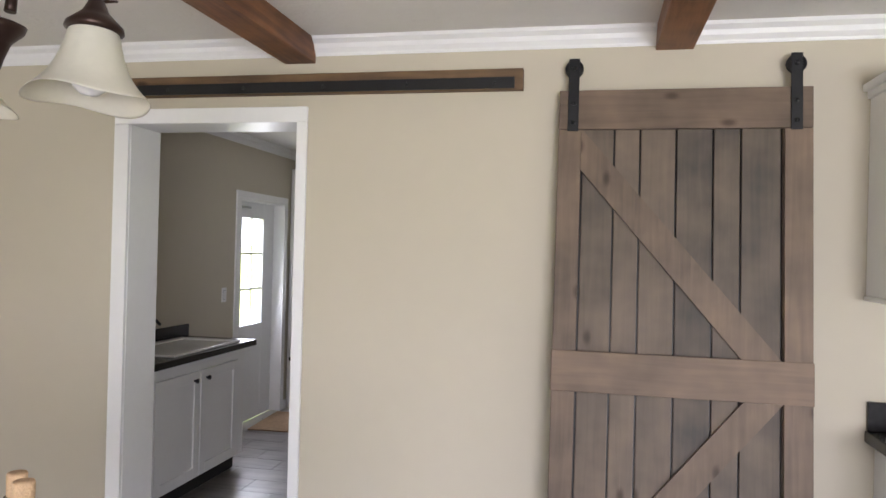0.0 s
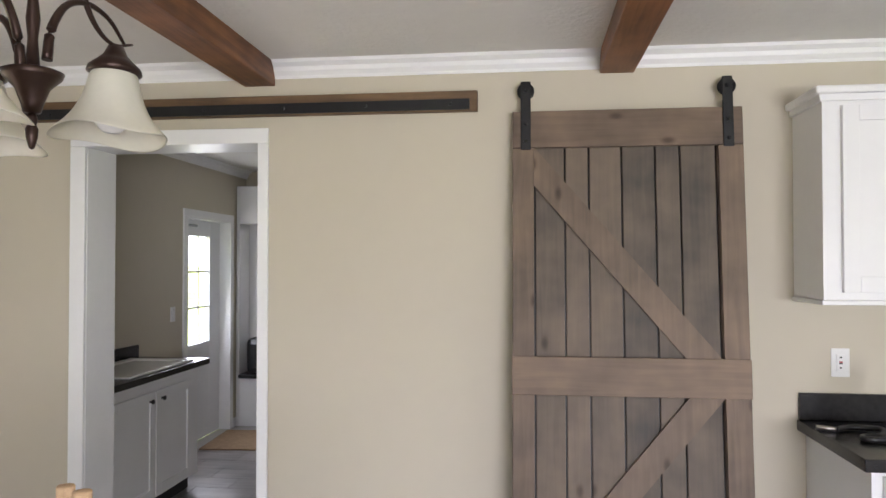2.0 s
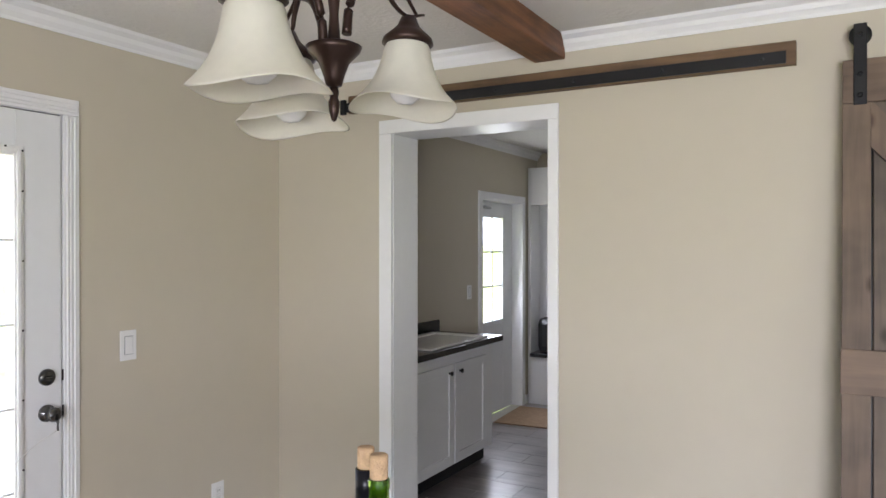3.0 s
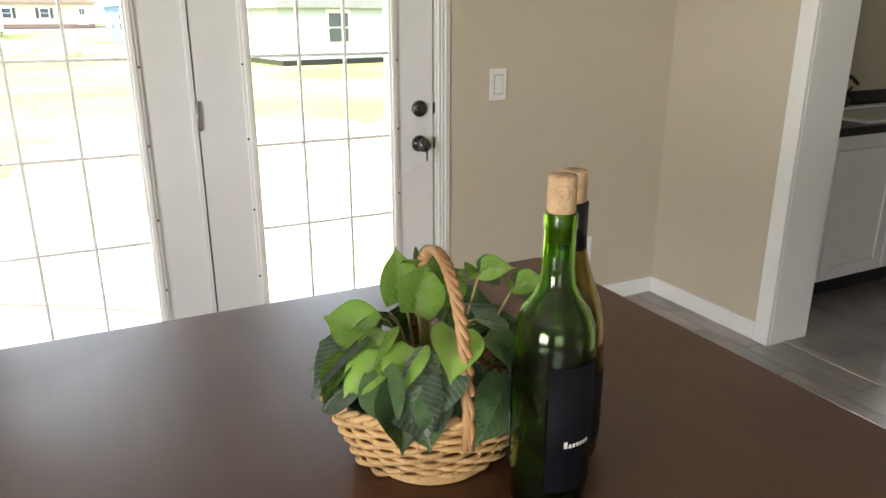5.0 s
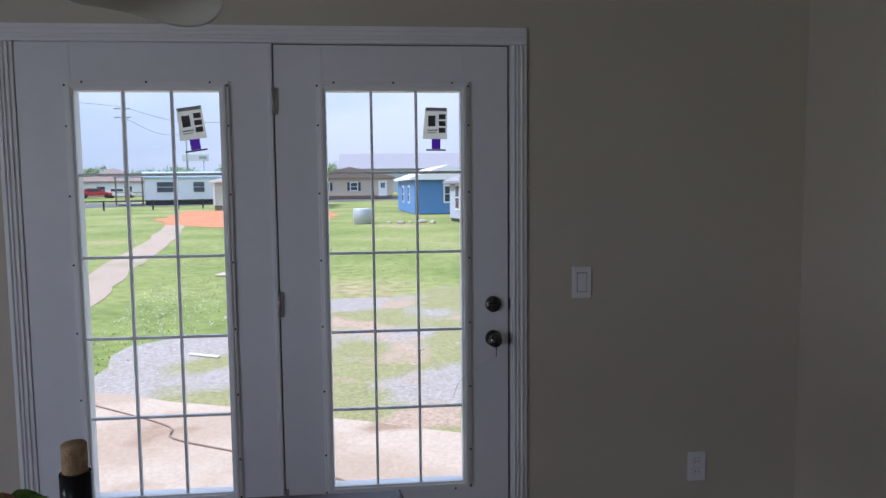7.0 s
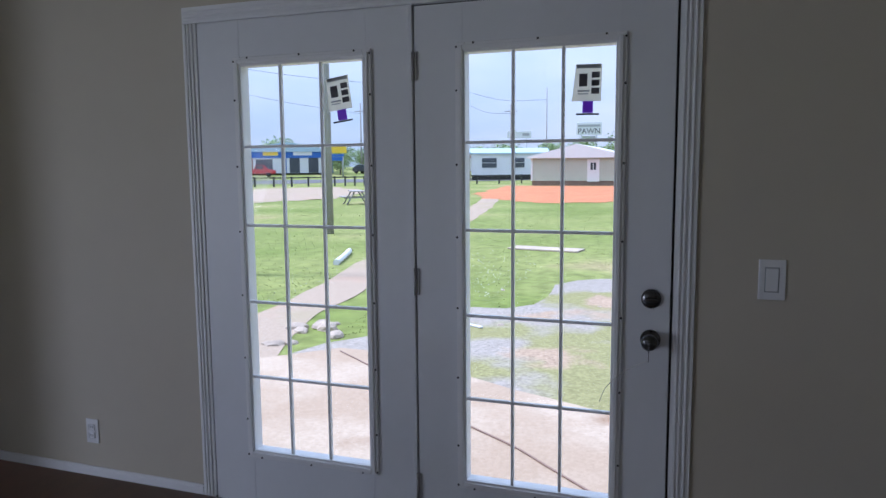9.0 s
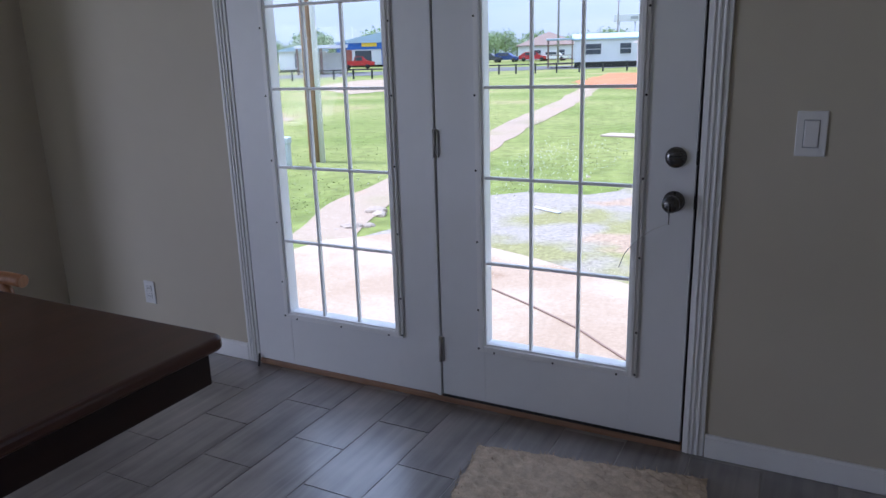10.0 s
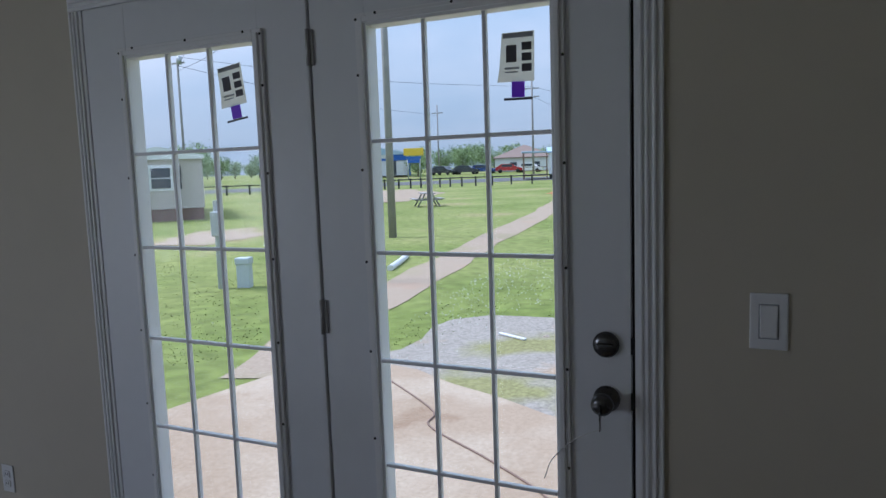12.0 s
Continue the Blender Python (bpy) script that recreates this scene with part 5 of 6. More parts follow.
# ---- laundry room ----
lc = thing("sink_cabinet", "white two-door laundry cabinet with black knobs and toe kick", "cabinet")
part("body", B(WX + 0.002, -2.112, 3.735, 5.19, 0.10, 0.841, 0.002), M_CAB, lc)
part("toe_kick", B(WX + 0.002, -2.165, 3.735, 5.16, 0.0, 0.0995), M_TOE, lc, "black toe kick")
for y0 in (4.12, 4.60):
    d = shaker_door("door", 0.465, 0.645, lc, Matrix.Translation((-2.1115, y0, 0.118)) @ Matrix.Rotation(radians(90), 4, "Z"), 0.06)
    ky = 0.395 if y0 < 4.3 else 0.055
    part("knob", turned(bmesh.new(), [(0, 0), (0.008, 0.001), (0.007, 0.014), (0.015, 0.018), (0.015, 0.026), (0, 0.029)], (0, 0, 0), 14), M_BLACK, d, "black knob", at=Matrix.Translation((ky, -0.020, 0.593)) @ Matrix.Rotation(radians(-90), 4, "Z"))
lt = thing("laundry_countertop", "black laminate laundry countertop", "countertop")
part("top", B(WX + 0.001, -2.050, 3.735, 5.250, 0.842, 0.882, 0.004), M_COUNTER, lt)
part("backsplash", B(WX + 0.001, WX + 0.02, 3.735, 5.250, 0.8825, 0.967, 0.003), M_COUNTER, lt)
sk = thing("laundry_sink", "white drop-in laundry sink", "sink")
rim = bmesh.new()
for q in ((-2.54, -2.085, 4.28, 4.34), (-2.54, -2.085, 5.02, 5.08), (-2.54, -2.48, 4.3405, 5.0195), (-2.145, -2.085, 4.3405, 5.0195)):
    box(rim, *q, 0.8825, 0.897, 0.006)
part("rim", rim, M_SINK, sk)
part("bowl", B(-2.4795, -2.1455, 4.341, 5.019, 0.8822, 0.8862), M_SINK, sk)
fc = thing("laundry_faucet", "black faucet behind the laundry sink", "faucet", at=Matrix.Translation((-2.51, 4.62, 0.8975)))
part("base", B(-0.025, 0.025, -0.08, 0.08, 0.0, 0.05, 0.008), M_DARK, fc)
part("spout", tube(bmesh.new(), curve3([(0, 0, 0.05), (0.0, 0, 0.13), (0.05, 0, 0.17), (0.11, 0, 0.13)], 14), 0.010, 8), M_DARK, fc)
part("lever", tube(bmesh.new(), [(0, 0.05, 0.05), (0.03, 0.07, 0.11)], 0.007, 8), M_DARK, fc)

ld = thing("door_laundry", "white exterior door with a nine-pane window, deep white jamb", "door", kind="structure")
for nm, b in (("casing_side", (WX, WX + 0.015, LY0 - 0.06, LY0 + 0.012, 0, LZ - 0.001)), ("casing_side", (WX, WX + 0.015, LY1 - 0.012, LY1 + 0.06, 0, LZ - 0.001)), ("casing_head", (WX, WX + 0.015, LY0 - 0.06, LY1 + 0.06, LZ, LZ + 0.06))):
    part(nm, B(*b, 0.003), M_TRIM, ld)
part("jamb", B(WX - 0.15, WX, LY0, LY0 + 0.012, 0, LZ - 0.001), M_TRIM, ld)
part("jamb", B(WX - 0.15, WX, LY1 - 0.012, LY1, 0, LZ - 0.001), M_TRIM, ld)
part("head_jamb", B(WX - 0.15, WX, LY0, LY1, LZ - 0.012, LZ), M_TRIM, ld)
dx0, dx1 = WX - 0.135, WX - 0.095
gy0, gy1, gz0, gz1 = 6.226, 6.64, 0.845, 1.785
slab = part("door_slab", B(dx0, dx1, LY0 + 0.0125, gy0, 0.0, LZ - 0.0125, 0.002), M_DOORW, ld)
part("stile", B(dx0, dx1, gy1, LY1 - 0.0125, 0.0, LZ - 0.0125, 0.002), M_DOORW, slab)
part("lower_panel", B(dx0, dx1 - 0.001, gy0, gy1, 0.0, gz0, 0.002), M_DOORW, slab)
part("top_rail", B(dx0, dx1 - 0.001, gy0, gy1, gz1, LZ - 0.0125, 0.002), M_DOORW, slab)
part("muntin", B(dx0 + 0.01, dx1 - 0.008, gy0 + 0.200, gy0 + 0.214, gz0, gz1, 0.003), M_TRIM, slab)
for i in (1, 2):
    z = gz0 + (gz1 - gz0) * i / 3
    part("muntin", B(dx0 + 0.01, dx1 - 0.009, gy0, gy1, z - 0.008, z + 0.008, 0.003), M_TRIM, slab)
for i in range(3):
    for k in range(2):
        p = part("pane", B(dx0 + 0.018, dx0 + 0.022, gy0 + 0.207 * k + 0.002, gy0 + 0.207 * (k + 1) - 0.002, gz0 + 0.313 * i + 0.002, gz0 + 0.313 * (i + 1) - 0.002), M_GLASS, slab)
        p.visible_shadow = False
part("closer", tube(bmesh.new(), [(dx1 + 0.01, 6.10, 1.87), (dx1 + 0.01, 6.35, 1.87)], 0.012, 8), M_GREYMET, ld)
wall_plate("light_switch", "white rocker light switch beside the laundry door", "light switch", Matrix.Translation((WX, 5.77, 1.146)), False)
mt = thing("doormat", "tan bristle doormat inside the laundry door", "doormat", at=pose(-2.33, 6.46, 0.0, 0, 0, 4), bm=B(-0.23, 0.25, -0.34, 0.34, 0.0, 0.012, 0.004), material=M_MAT)
mt2 = thing("doormat", "dark folded mat edge beside the tan doormat", "doormat", at=pose(-2.02, 6.62, 0.0, 0, 0, 10), bm=B(-0.04, 0.16, -0.22, 0.22, 0.0, 0.010, 0.003), material=M_DARK)
ht = thing("hall_bench", "white built-in bench with tall side panel and black seat", "bench")
part("side_panel", B(-2.585, -2.555, 6.98, 7.248, 0.0, 2.28, 0.002), M_CAB, ht)
part("top_box", B(-2.5545, -1.40, 6.98, 7.248, 1.92, 2.28, 0.003), M_CAB, ht)
part("base_box", B(-2.5545, -1.40, 6.98, 7.248, 0.0, 0.455, 0.003), M_CAB, ht)
part("bench_seat", B(-2.5545, -1.39, 6.95, 7.248, 0.456, 0.492, 0.004), M_COUNTER, ht, "black bench seat")
part("back_panel", B(-2.5545, -1.40, 7.22, 7.248, 0.493, 1.919), M_CAB, ht)
for x in (-2.42, -2.1, -1.8):
    part("coat_hook", tube(bmesh.new(), curve3([(x, 7.22, 1.72), (x, 7.17, 1.70), (x, 7.15, 1.74)], 8), 0.008, 6), M_BLACK, ht, "black coat hook")
# Dark block added on the bench to make its recess look dark.
bag = thing("backpack", "dark rounded block on the bench seat, added for the dark recess", "bag", at=Matrix.Translation((-2.40, 7.09, 0.493)), bm=B(-0.11, 0.11, -0.09, 0.09, 0.0, 0.34, 0.06), material=M_DARK)

# ---- outdoors ----
GZ = -0.6


def smooth(a, b, t):
    t = max(0.0, min(1.0, (t - a) / (b - a)))
    return t * t * (3 - 2 * t)


def lay(x, y):
    """Height of the ground: level near the house, rising a little towards the road."""
    return GZ + 1.15 * smooth(76, 140, math.hypot(x + 2.6, y - 1.0))


bm = bmesh.new()
rings = [3.0, 6, 10, 16, 24, 34, 46, 60, 76] + [76 + 3 * k for k in range(1, 24)] + [180, 260, 500, 1200, 2600]
prev = None
for r in rings:
    ring = [bm.verts.new((-2.6 + r * math.cos(2 * math.pi * k / 144), 1.0 + r * math.sin(2 * math.pi * k / 144), lay(-2.6 + r * math.cos(2 * math.pi * k / 144), 1.0 + r * math.sin(2 * math.pi * k / 144)))) for k in range(144)]
    if prev:
        for k in range(144):
            bm.faces.new((prev[k], ring[k], ring[(k + 1) % 144], prev[(k + 1) % 144]))
    else:
        bm.faces.new(ring)
    prev = ring
structure("ground", bm, M_GRASS, "patchy green spring grass reaching to the horizon", "ground")


def patch(name, pts, z, material, label, category, rough=0.25, seed=1, thick=0.0):
    """A sheet on the ground with a ragged outline through the given corners."""
    rr = random.Random(seed)
    bm = bmesh.new()
    out = []
    n = len(pts)
    for i in range(n):
        a, b = Vector(pts[i]), Vector(pts[(i + 1) % n])
        m = max(2, int((b - a).length / 0.5))
        m = min(m, 14)
        for k in range(m):
            p = a.lerp(b, k / m)
            o = rough * noise.noise(Vector((p.x * 0.9, p.y * 0.9, seed))) + rough * 0.4 * noise.noise(Vector((p.x * 4, p.y * 4, seed)))
            nrm = Vector((b.y - a.y, a.x - b.x)).normalized()
            q = p + nrm * o
            out.append(bm.verts.new((q.x, q.y, lay(q.x, q.y) + z)))
    f = bm.faces.new(out)
    bmesh.ops.triangulate(bm, faces=[f])
    if thick:
        g = bmesh.ops.extrude_face_region(bm, geom=bm.faces[:])
        bmesh.ops.translate(bm, verts=[v for v in g["geom"] if isinstance(v, bmesh.types.BMVert)], vec=(0, 0, -thick))
    return structure(name, bm, material, label, category)


patch("gravel_yard", [(-5.2, -1.6), (-8.0, -1.7), (-9.9, -1.0), (-12.6, 0.6), (-15.0, 3.2), (-13.0, 6.5), (-8.5, 6.8), (-5.0, 5.0)], 0.006, M_GRAVEL, "worn grey gravel patch with thin grass", "gravel", 0.9, 3)
patch("pavement_slab", [(-2.76, -2.5), (-5.2, -2.45), (-6.5, -2.2), (-7.2, -1.5), (-7.1, -0.9), (-6.4, 0.8), (-6.05, 1.6), (-5.6, 2.4), (-4.8, 3.4), (-2.76, 3.8)], 0.022, M_SLAB, "pinkish dusty concrete slab outside the doors", "pavement", 0.14, 5, 0.02)


def ribbon(name, line, widths, z, material, label, category):
    bm = bmesh.new()
    pts = [p.to_2d() for p in curve3([(x, y, 0) for x, y in line], 60)]
    prev = None
    for i, p in enumerate(pts):
        d = (pts[min(i + 1, 60)] - pts[max(i - 1, 0)]).normalized()
        nrm = Vector((-d.y, d.x))
        w = widths[0] + (widths[1] - widths[0]) * i / 60
        row = []
        for s in (-0.5, 0.5):
            q = p + nrm * s * w * (1 + 0.28 * noise.noise(Vector((p.x * 0.7, p.y * 0.7, s * 9))))
            row.append(bm.verts.new((q.x, q.y, lay(q.x, q.y) + z)))
        if prev:
            bm.faces.new((prev[0], prev[1], row[1], row[0]))
        prev = row
    return structure(name, bm, material, label, category)


ribbon("path_track", [(-6.4, -2.3), (-8.6, -3.05), (-10.6, -3.35), (-18.8, -5.0), (-31.5, -7.3), (-46, -10.5), (-62, -14.0)], (0.85, 1.15), 0.010, M_TRACK, "narrow pinkish dirt track through the grass", "path")
patch("clay_patch", [(-40, -2.5), (-39.0, -6.0), (-44, -10.5), (-52, -13.5), (-71, -16), (-71, -3), (-56, -1.0), (-46, -1.6)], 0.014, M_DIRT, "orange clay patch before the sage house", "dirt", 0.8, 7)
patch("dirt_lot", [(-36, -22.5), (-42, -20), (-56, -24), (-66, -33), (-60, -38), (-46, -33)], 0.014, M_TRACK, "pale pink dirt lot in the grass", "dirt", 1.0, 9)
patch("dirt_lot_far", [(-17, -13.2), (-20, -13.6), (-23, -16.5), (-21, -17.6), (-17, -15.4)], 0.014, M_TRACK, "pale dirt strip by the utility pole", "dirt", 0.5, 11)
ribbon("road", [(-30, -92), (-62, -66), (-84, -43), (-96, -20), (-112, 20)], (11, 11), 0.03, M_ASPHALT, "grey road beyond the fence", "road")


def house(name, label, at, yaw, L, W, base, eave, peak, wallm, roofm, skirt=None, openings=(), overhang=0.35, hip=False, group="", category="house", trim=M_TRIM):
    """A gabled house; local x along the ridge, gable ends at both ends. openings: (side, along, z0, w, h, kind)."""
    e = thing(name, label, category, at=Matrix.Translation((at[0], at[1], 0)) @ Matrix.Rotation(radians(yaw), 4, "Z"), group=group)
    b = bmesh.new()
    prof = [(-W / 2, base), (W / 2, base), (W / 2, eave), (0, peak - 0.05 if not hip else eave), (-W / 2, eave)]
    ends = [[b.verts.new((x, y, z)) for y, z in prof] for x in (-L / 2, L / 2)]
    for i in range(5):
        b.faces.new((ends[0][i], ends[0][(i + 1) % 5], ends[1][(i + 1) % 5], ends[1][i]))
    b.faces.new(ends[0][::-1])
    b.faces.new(ends[1])
    part("wall", b, wallm, e)
    ground = min(base - 0.02, lay(*at) - 0.05)
    part("skirting", B(-L / 2 + 0.06, L / 2 - 0.06, -W / 2 + 0.06, W / 2 - 0.06, ground, base - 0.001), skirt or M_DARK, e)
    r = bmesh.new()
    o = overhang
    drop = (peak - eave) / (W / 2) * o
    rid = L / 2 + o if not hip else L / 2 - W * 0.35
    lo = [(-L / 2 - o, -W / 2 - o, eave - drop), (L / 2 + o, -W / 2 - o, eave - drop), (L / 2 + o, W / 2 + o, eave - drop), (-L / 2 - o, W / 2 + o, eave - drop)]
    low = [r.verts.new(p) for p in lo]
    up = [r.verts.new((x, y, z + 0.16)) for x, y, z in lo]
    ra, rb = r.verts.new((-rid, 0, peak + 0.16)), r.verts.new((rid, 0, peak + 0.16))
    r.faces.new((up[0], up[1], rb, ra))
    r.faces.new((up[2], up[3], ra, rb))
    r.faces.new((up[1], up[2], rb))
    r.faces.new((up[3], up[0], ra))
    for i in range(4):
        r.faces.new((low[i], low[(i + 1) % 4], up[(i + 1) % 4], up[i]))
    la, lb = r.verts.new((-rid, 0, peak)), r.verts.new((rid, 0, peak))
    r.faces.new((low[1], low[0], la, lb))
    r.faces.new((low[3], low[2], lb, la))
    part("roof", r, roofm, e)
    for side, s, z0, w, h, kind in openings:
        if side in "EW":
            sg = 1 if side == "E" else -1
            m = Matrix.Translation((sg * L / 2, s, z0)) @ Matrix.Rotation(radians(90 if sg > 0 else -90), 4, "Z")
        else:
            sg = 1 if side == "N" else -1
            m = Matrix.Translation((s, sg * W / 2, z0)) @ Matrix.Rotation(radians(180 if sg > 0 else 0), 4, "Z")
        if kind == "garage":
            part("door", B(-w / 2, w / 2, -0.05, 0.02, 0, h, 0.01), M_WIN, e, at=m)
            continue
        fr = B(-w / 2 - 0.12, w / 2 + 0.12, -0.05, 0.02, -0.1, h + 0.12, 0.01)
        f = part("door" if kind == "door" else "window", fr, M_WHITESID, e, at=m)
        if kind == "door":
            part("door_glass", B(-w * 0.28, w * 0.28, -0.075, -0.055, h * 0.52, h * 0.88), M_WIN, f)
            part("muntin", B(-0.03, 0.03, -0.085, -0.076, h * 0.52, h * 0.88), M_WHITESID, f)
        else:
            for q in (0, 1):
                part("pane", B(-w / 2, w / 2, -0.075, -0.055, h * (0.02 + 0.5 * q), h * (0.47 + 0.5 * q)), M_WIN, f)
            if kind == "shutter":
                for sx in (-1, 1):
                    part("shutter", B(sx * (w / 2 + 0.32) - 0.17, sx * (w / 2 + 0.32) + 0.17, -0.06, -0.02, -0.05, h + 0.05), M_CARD, f)
    return e


house("sage_house", "sage green gabled house with white trim and brown skirting", (-80.2, -9.2), 0, 16, 9.2, -0.12, 2.22, 3.35, M_SAGE, M_ROOFW, M_SKIRT, [("E", 1.6, -0.10, 0.95, 2.0, "door")])
ct = thing("corner_trim", "white corner boards on the sage house", "trim", kind="structure")
for y in (-13.75, -4.65):
    part("corner_board", B(-72.22, -72.14, y - 0.09, y + 0.09, -0.12, 2.2), M_WHITESID, ct)
house("tan_house", "tan gabled house with dark shutters far behind", (-111, -1.5), 0, 14, 12, 0.35, 2.9, 4.3, M_TAN, M_ROOFB, M_SKIRT, [("E", 0.5, 1.1, 0.9, 1.1, "shutter"), ("E", -3.5, 1.1, 0.9, 1.1, "shutter"), ("E", 4.6, 0.4, 1.0, 2.0, "door")])
house("blue_house", "blue gabled house with white-framed window and white roof", (-60.6, 6.9), 4, 12, 5.0, -0.55, 2.15, 3.0, M_BLUE, M_ROOFW, M_DARK, [("E", 0.3, 0.35, 0.95, 1.2, "window"), ("S", 2.5, 0.3, 0.8, 1.2, "window"), ("S", -1.5, 0.3, 0.8, 1.2, "window")])
gdx, gdy = 0.987, 0.163
house("grey_house", "long pale grey house with white windows and grey shingle roof", (-29.75 - gdx * 7.0 - gdy * 2.6, 8.63 - gdy * 7.0 + gdx * 2.6), 9.4, 14, 5.2, -0.38, 1.80, 2.75, M_GREYSID, M_ROOFG, M_DARK, [("S", -5.2, 0.20, 0.62, 1.35, "window"), ("S", -2.3, 0.25, 0.55, 1.25, "window"), ("S", 0.6, 0.05, 0.6, 1.5, "window"), ("S", 2.0, -0.33, 0.9, 1.9, "door"), ("E", 0.0, 0.3, 0.9, 1.2, "window")])
sid = thing("house_siding", "pale grey lap siding boards on the house side", "siding", at=Matrix.Translation((-29.75 - gdx * 7.0 - gdy * 2.6, 8.63 - gdy * 7.0 + gdx * 2.6, 0)) @ Matrix.Rotation(radians(9.4), 4, "Z"), kind="structure")
for k in range(14):
    z = -0.36 + k * 0.152
    part("siding_board", B(3.0, 7.02, -2.632, -2.603, z, z + 0.140), M_GREYSID, sid)
    part("siding_board", B(7.003, 7.03, -2.60, 2.60, z, z + 0.140), M_GREYSID, sid)
house("grey_warehouse", "wide pale grey metal warehouse in the distance", (-158, 30), 90, 70, 24, 0.5, 5.2, 8.6, M_GREYSID, M_ROOFG, None, [])
house("blue_store", "blue-fronted metal store building with yellow and white signs", (-112.5, -67.5), 33, 24, 15, 0.5, 4.0, 5.4, M_WHITESID, M_ROOFBLUE, M_DARK, [("E", 4.4, 0.55, 1.6, 2.4, "garage"), ("E", 1.4, 0.55, 1.6, 2.4, "garage"), ("E", -3.4, 0.55, 2.6, 2.2, "garage")])
sf = thing("store_front", "blue metal store front panel with sign boards", "facade", at=Matrix.Translation((-112.5, -67.5, 0)) @ Matrix.Rotation(radians(33), 4, "Z"))
b = bmesh.new()
pr = [(-7.6, 2.95), (7.6, 2.95), (7.6, 4.05), (0, 5.5), (-7.6, 4.05)]
v = [[b.verts.new((x, y, z)) for y, z in pr] for x in (12.02, 12.14)]
for i in range(5):
    b.faces.new((v[0][i], v[0][(i + 1) % 5], v[1][(i + 1) % 5], v[1][i]))
b.faces.new(v[0][::-1])
b.faces.new(v[1])
part("panel", b, M_BLUESIGN, sf)
part("sign_board", B(12.15, 12.2, -3.6, -1.2, 3.35, 4.1), M_YELLOW, sf, "yellow sign board")
part("sign_board", B(12.15, 12.2, 1.2, 4.2, 3.35, 4.1), M_WHITESID, sf, "white sign board")
for y in (-7.3, -0.2, 7.3):
    part("pilaster", B(12.02, 12.12, y - 0.3, y + 0.3, 0.5, 2.94), M_BLUESIGN, sf)
part("shop_window_band", B(12.02, 12.08, -6.9, -5.2, 0.6, 2.9), M_REDBRICK, sf)
house("brown_roof_house", "white house with a broad brown hip roof and parked cars", (-128.5, -42.5), 20, 14, 10.5, 0.5, 2.9, 5.0, M_WHITESID, M_ROOFB, None, [("E", 2, 0.9, 1.2, 1.2, "window"), ("E", -2, 0.9, 1.2, 1.2, "window")], hip=True)
# The brown skirting block of this home stands for the shadow under it.
house("beige_mobile_home", "beige mobile home end with a shuttered window, brown block below for its shadow", (-30.2, -29.2), 47, 13, 4.0, -0.02, 2.35, 2.78, M_BEIGESID, M_ROOFW, M_SKIRT, [("E", 0.1, 0.95, 0.85, 1.0, "shutter")], overhang=0.12)
house("white_trailer", "white office trailer with dark windows and pale blue roof", (-93.4, -21.6), -72, 9.8, 3.6, 0.25, 3.0, 3.55, M_WHITESID, M_ROOFBLUE, M_DARK, [("N", 2.6, 1.15, 1.9, 1.3, "window"), ("N", -1.3, 1.15, 1.3, 1.3, "window"), ("N", -4.0, 0.3, 0.9, 2.0, "door")], overhang=0.25)
pc = thing("trailer_porch", "white trailer porch with posts, rail and pale blue roof", "porch", at=Matrix.Translation((-91.3, -27.9, 0)) @ Matrix.Rotation(radians(-72), 4, "Z"))
part("porch_roof", B(-1.7, 1.7, -1.9, 1.9, 3.0, 3.2, 0.03), M_ROOFBLUE, pc)
part("deck", B(-1.6, 1.6, -1.8, 1.8, 0.05, 0.25), M_SKIRT, pc)
for x in (-1.5, 1.5):
    for y in (-1.7, 1.7):
        part("post", B(x - 0.07, x + 0.07, y - 0.07, y + 0.07, -0.6, 3.0), M_SKIRT, pc)
for z in (0.7, 1.15):
    part("railing", B(-1.5, 1.5, 1.68, 1.74, z, z + 0.08), M_SKIRT, pc)
cp = thing("carport", "dark open carport with a pale flat roof and posts", "carport", at=Matrix.Translation((-80.5, -57.2, 0)) @ Matrix.Rotation(radians(-52), 4, "Z"))
part("carport_roof", B(-3.4, 3.4, -3, 3, 2.9, 3.3, 0.05), M_ROOFW, cp)
for x in (-3.1, 0, 3.1):
    for y in (-2.8, 2.8):
        part("post", B(x - 0.12, x + 0.12, y - 0.12, y + 0.12, -0.4, 2.9), M_SKIRT, cp)
part("back_wall", B(-3.3, 3.3, -2.95, -2.85, -0.4, 2.4), M_WHITESID, cp)
house("long_white_shop", "long low white shop building behind the road", (-96, -72), 36, 16, 7, 0.2, 2.9, 3.6, M_WHITESID, M_ROOFBLUE, None, [("E", 0, 0.5, 2.4, 2.0, "garage"), ("N", -4, 0.5, 2.4, 2.0, "garage")])


def board_sign(name, label, at, yaw, z0, z1, w, face, extra=()):
    e = thing(name, label, "sign", at=Matrix.Translation((at[0], at[1], 0)) @ Matrix.Rotation(radians(yaw), 4, "Z"))
    part("panel", B(-0.15, 0.15, -w / 2, w / 2, z0, z1, 0.03), face, e)
    for y in (-w * 0.3, w * 0.3):
        part("post", tube(bmesh.new(), [(0, y, lay(*at) - 0.1), (0, y, z0)], 0.12, 8), M_GREYMET, e)
    for y0, y1, a, b2, m in extra:
        part("text_bar", B(0.16, 0.20, y0, y1, a, b2), m, e)
    return e


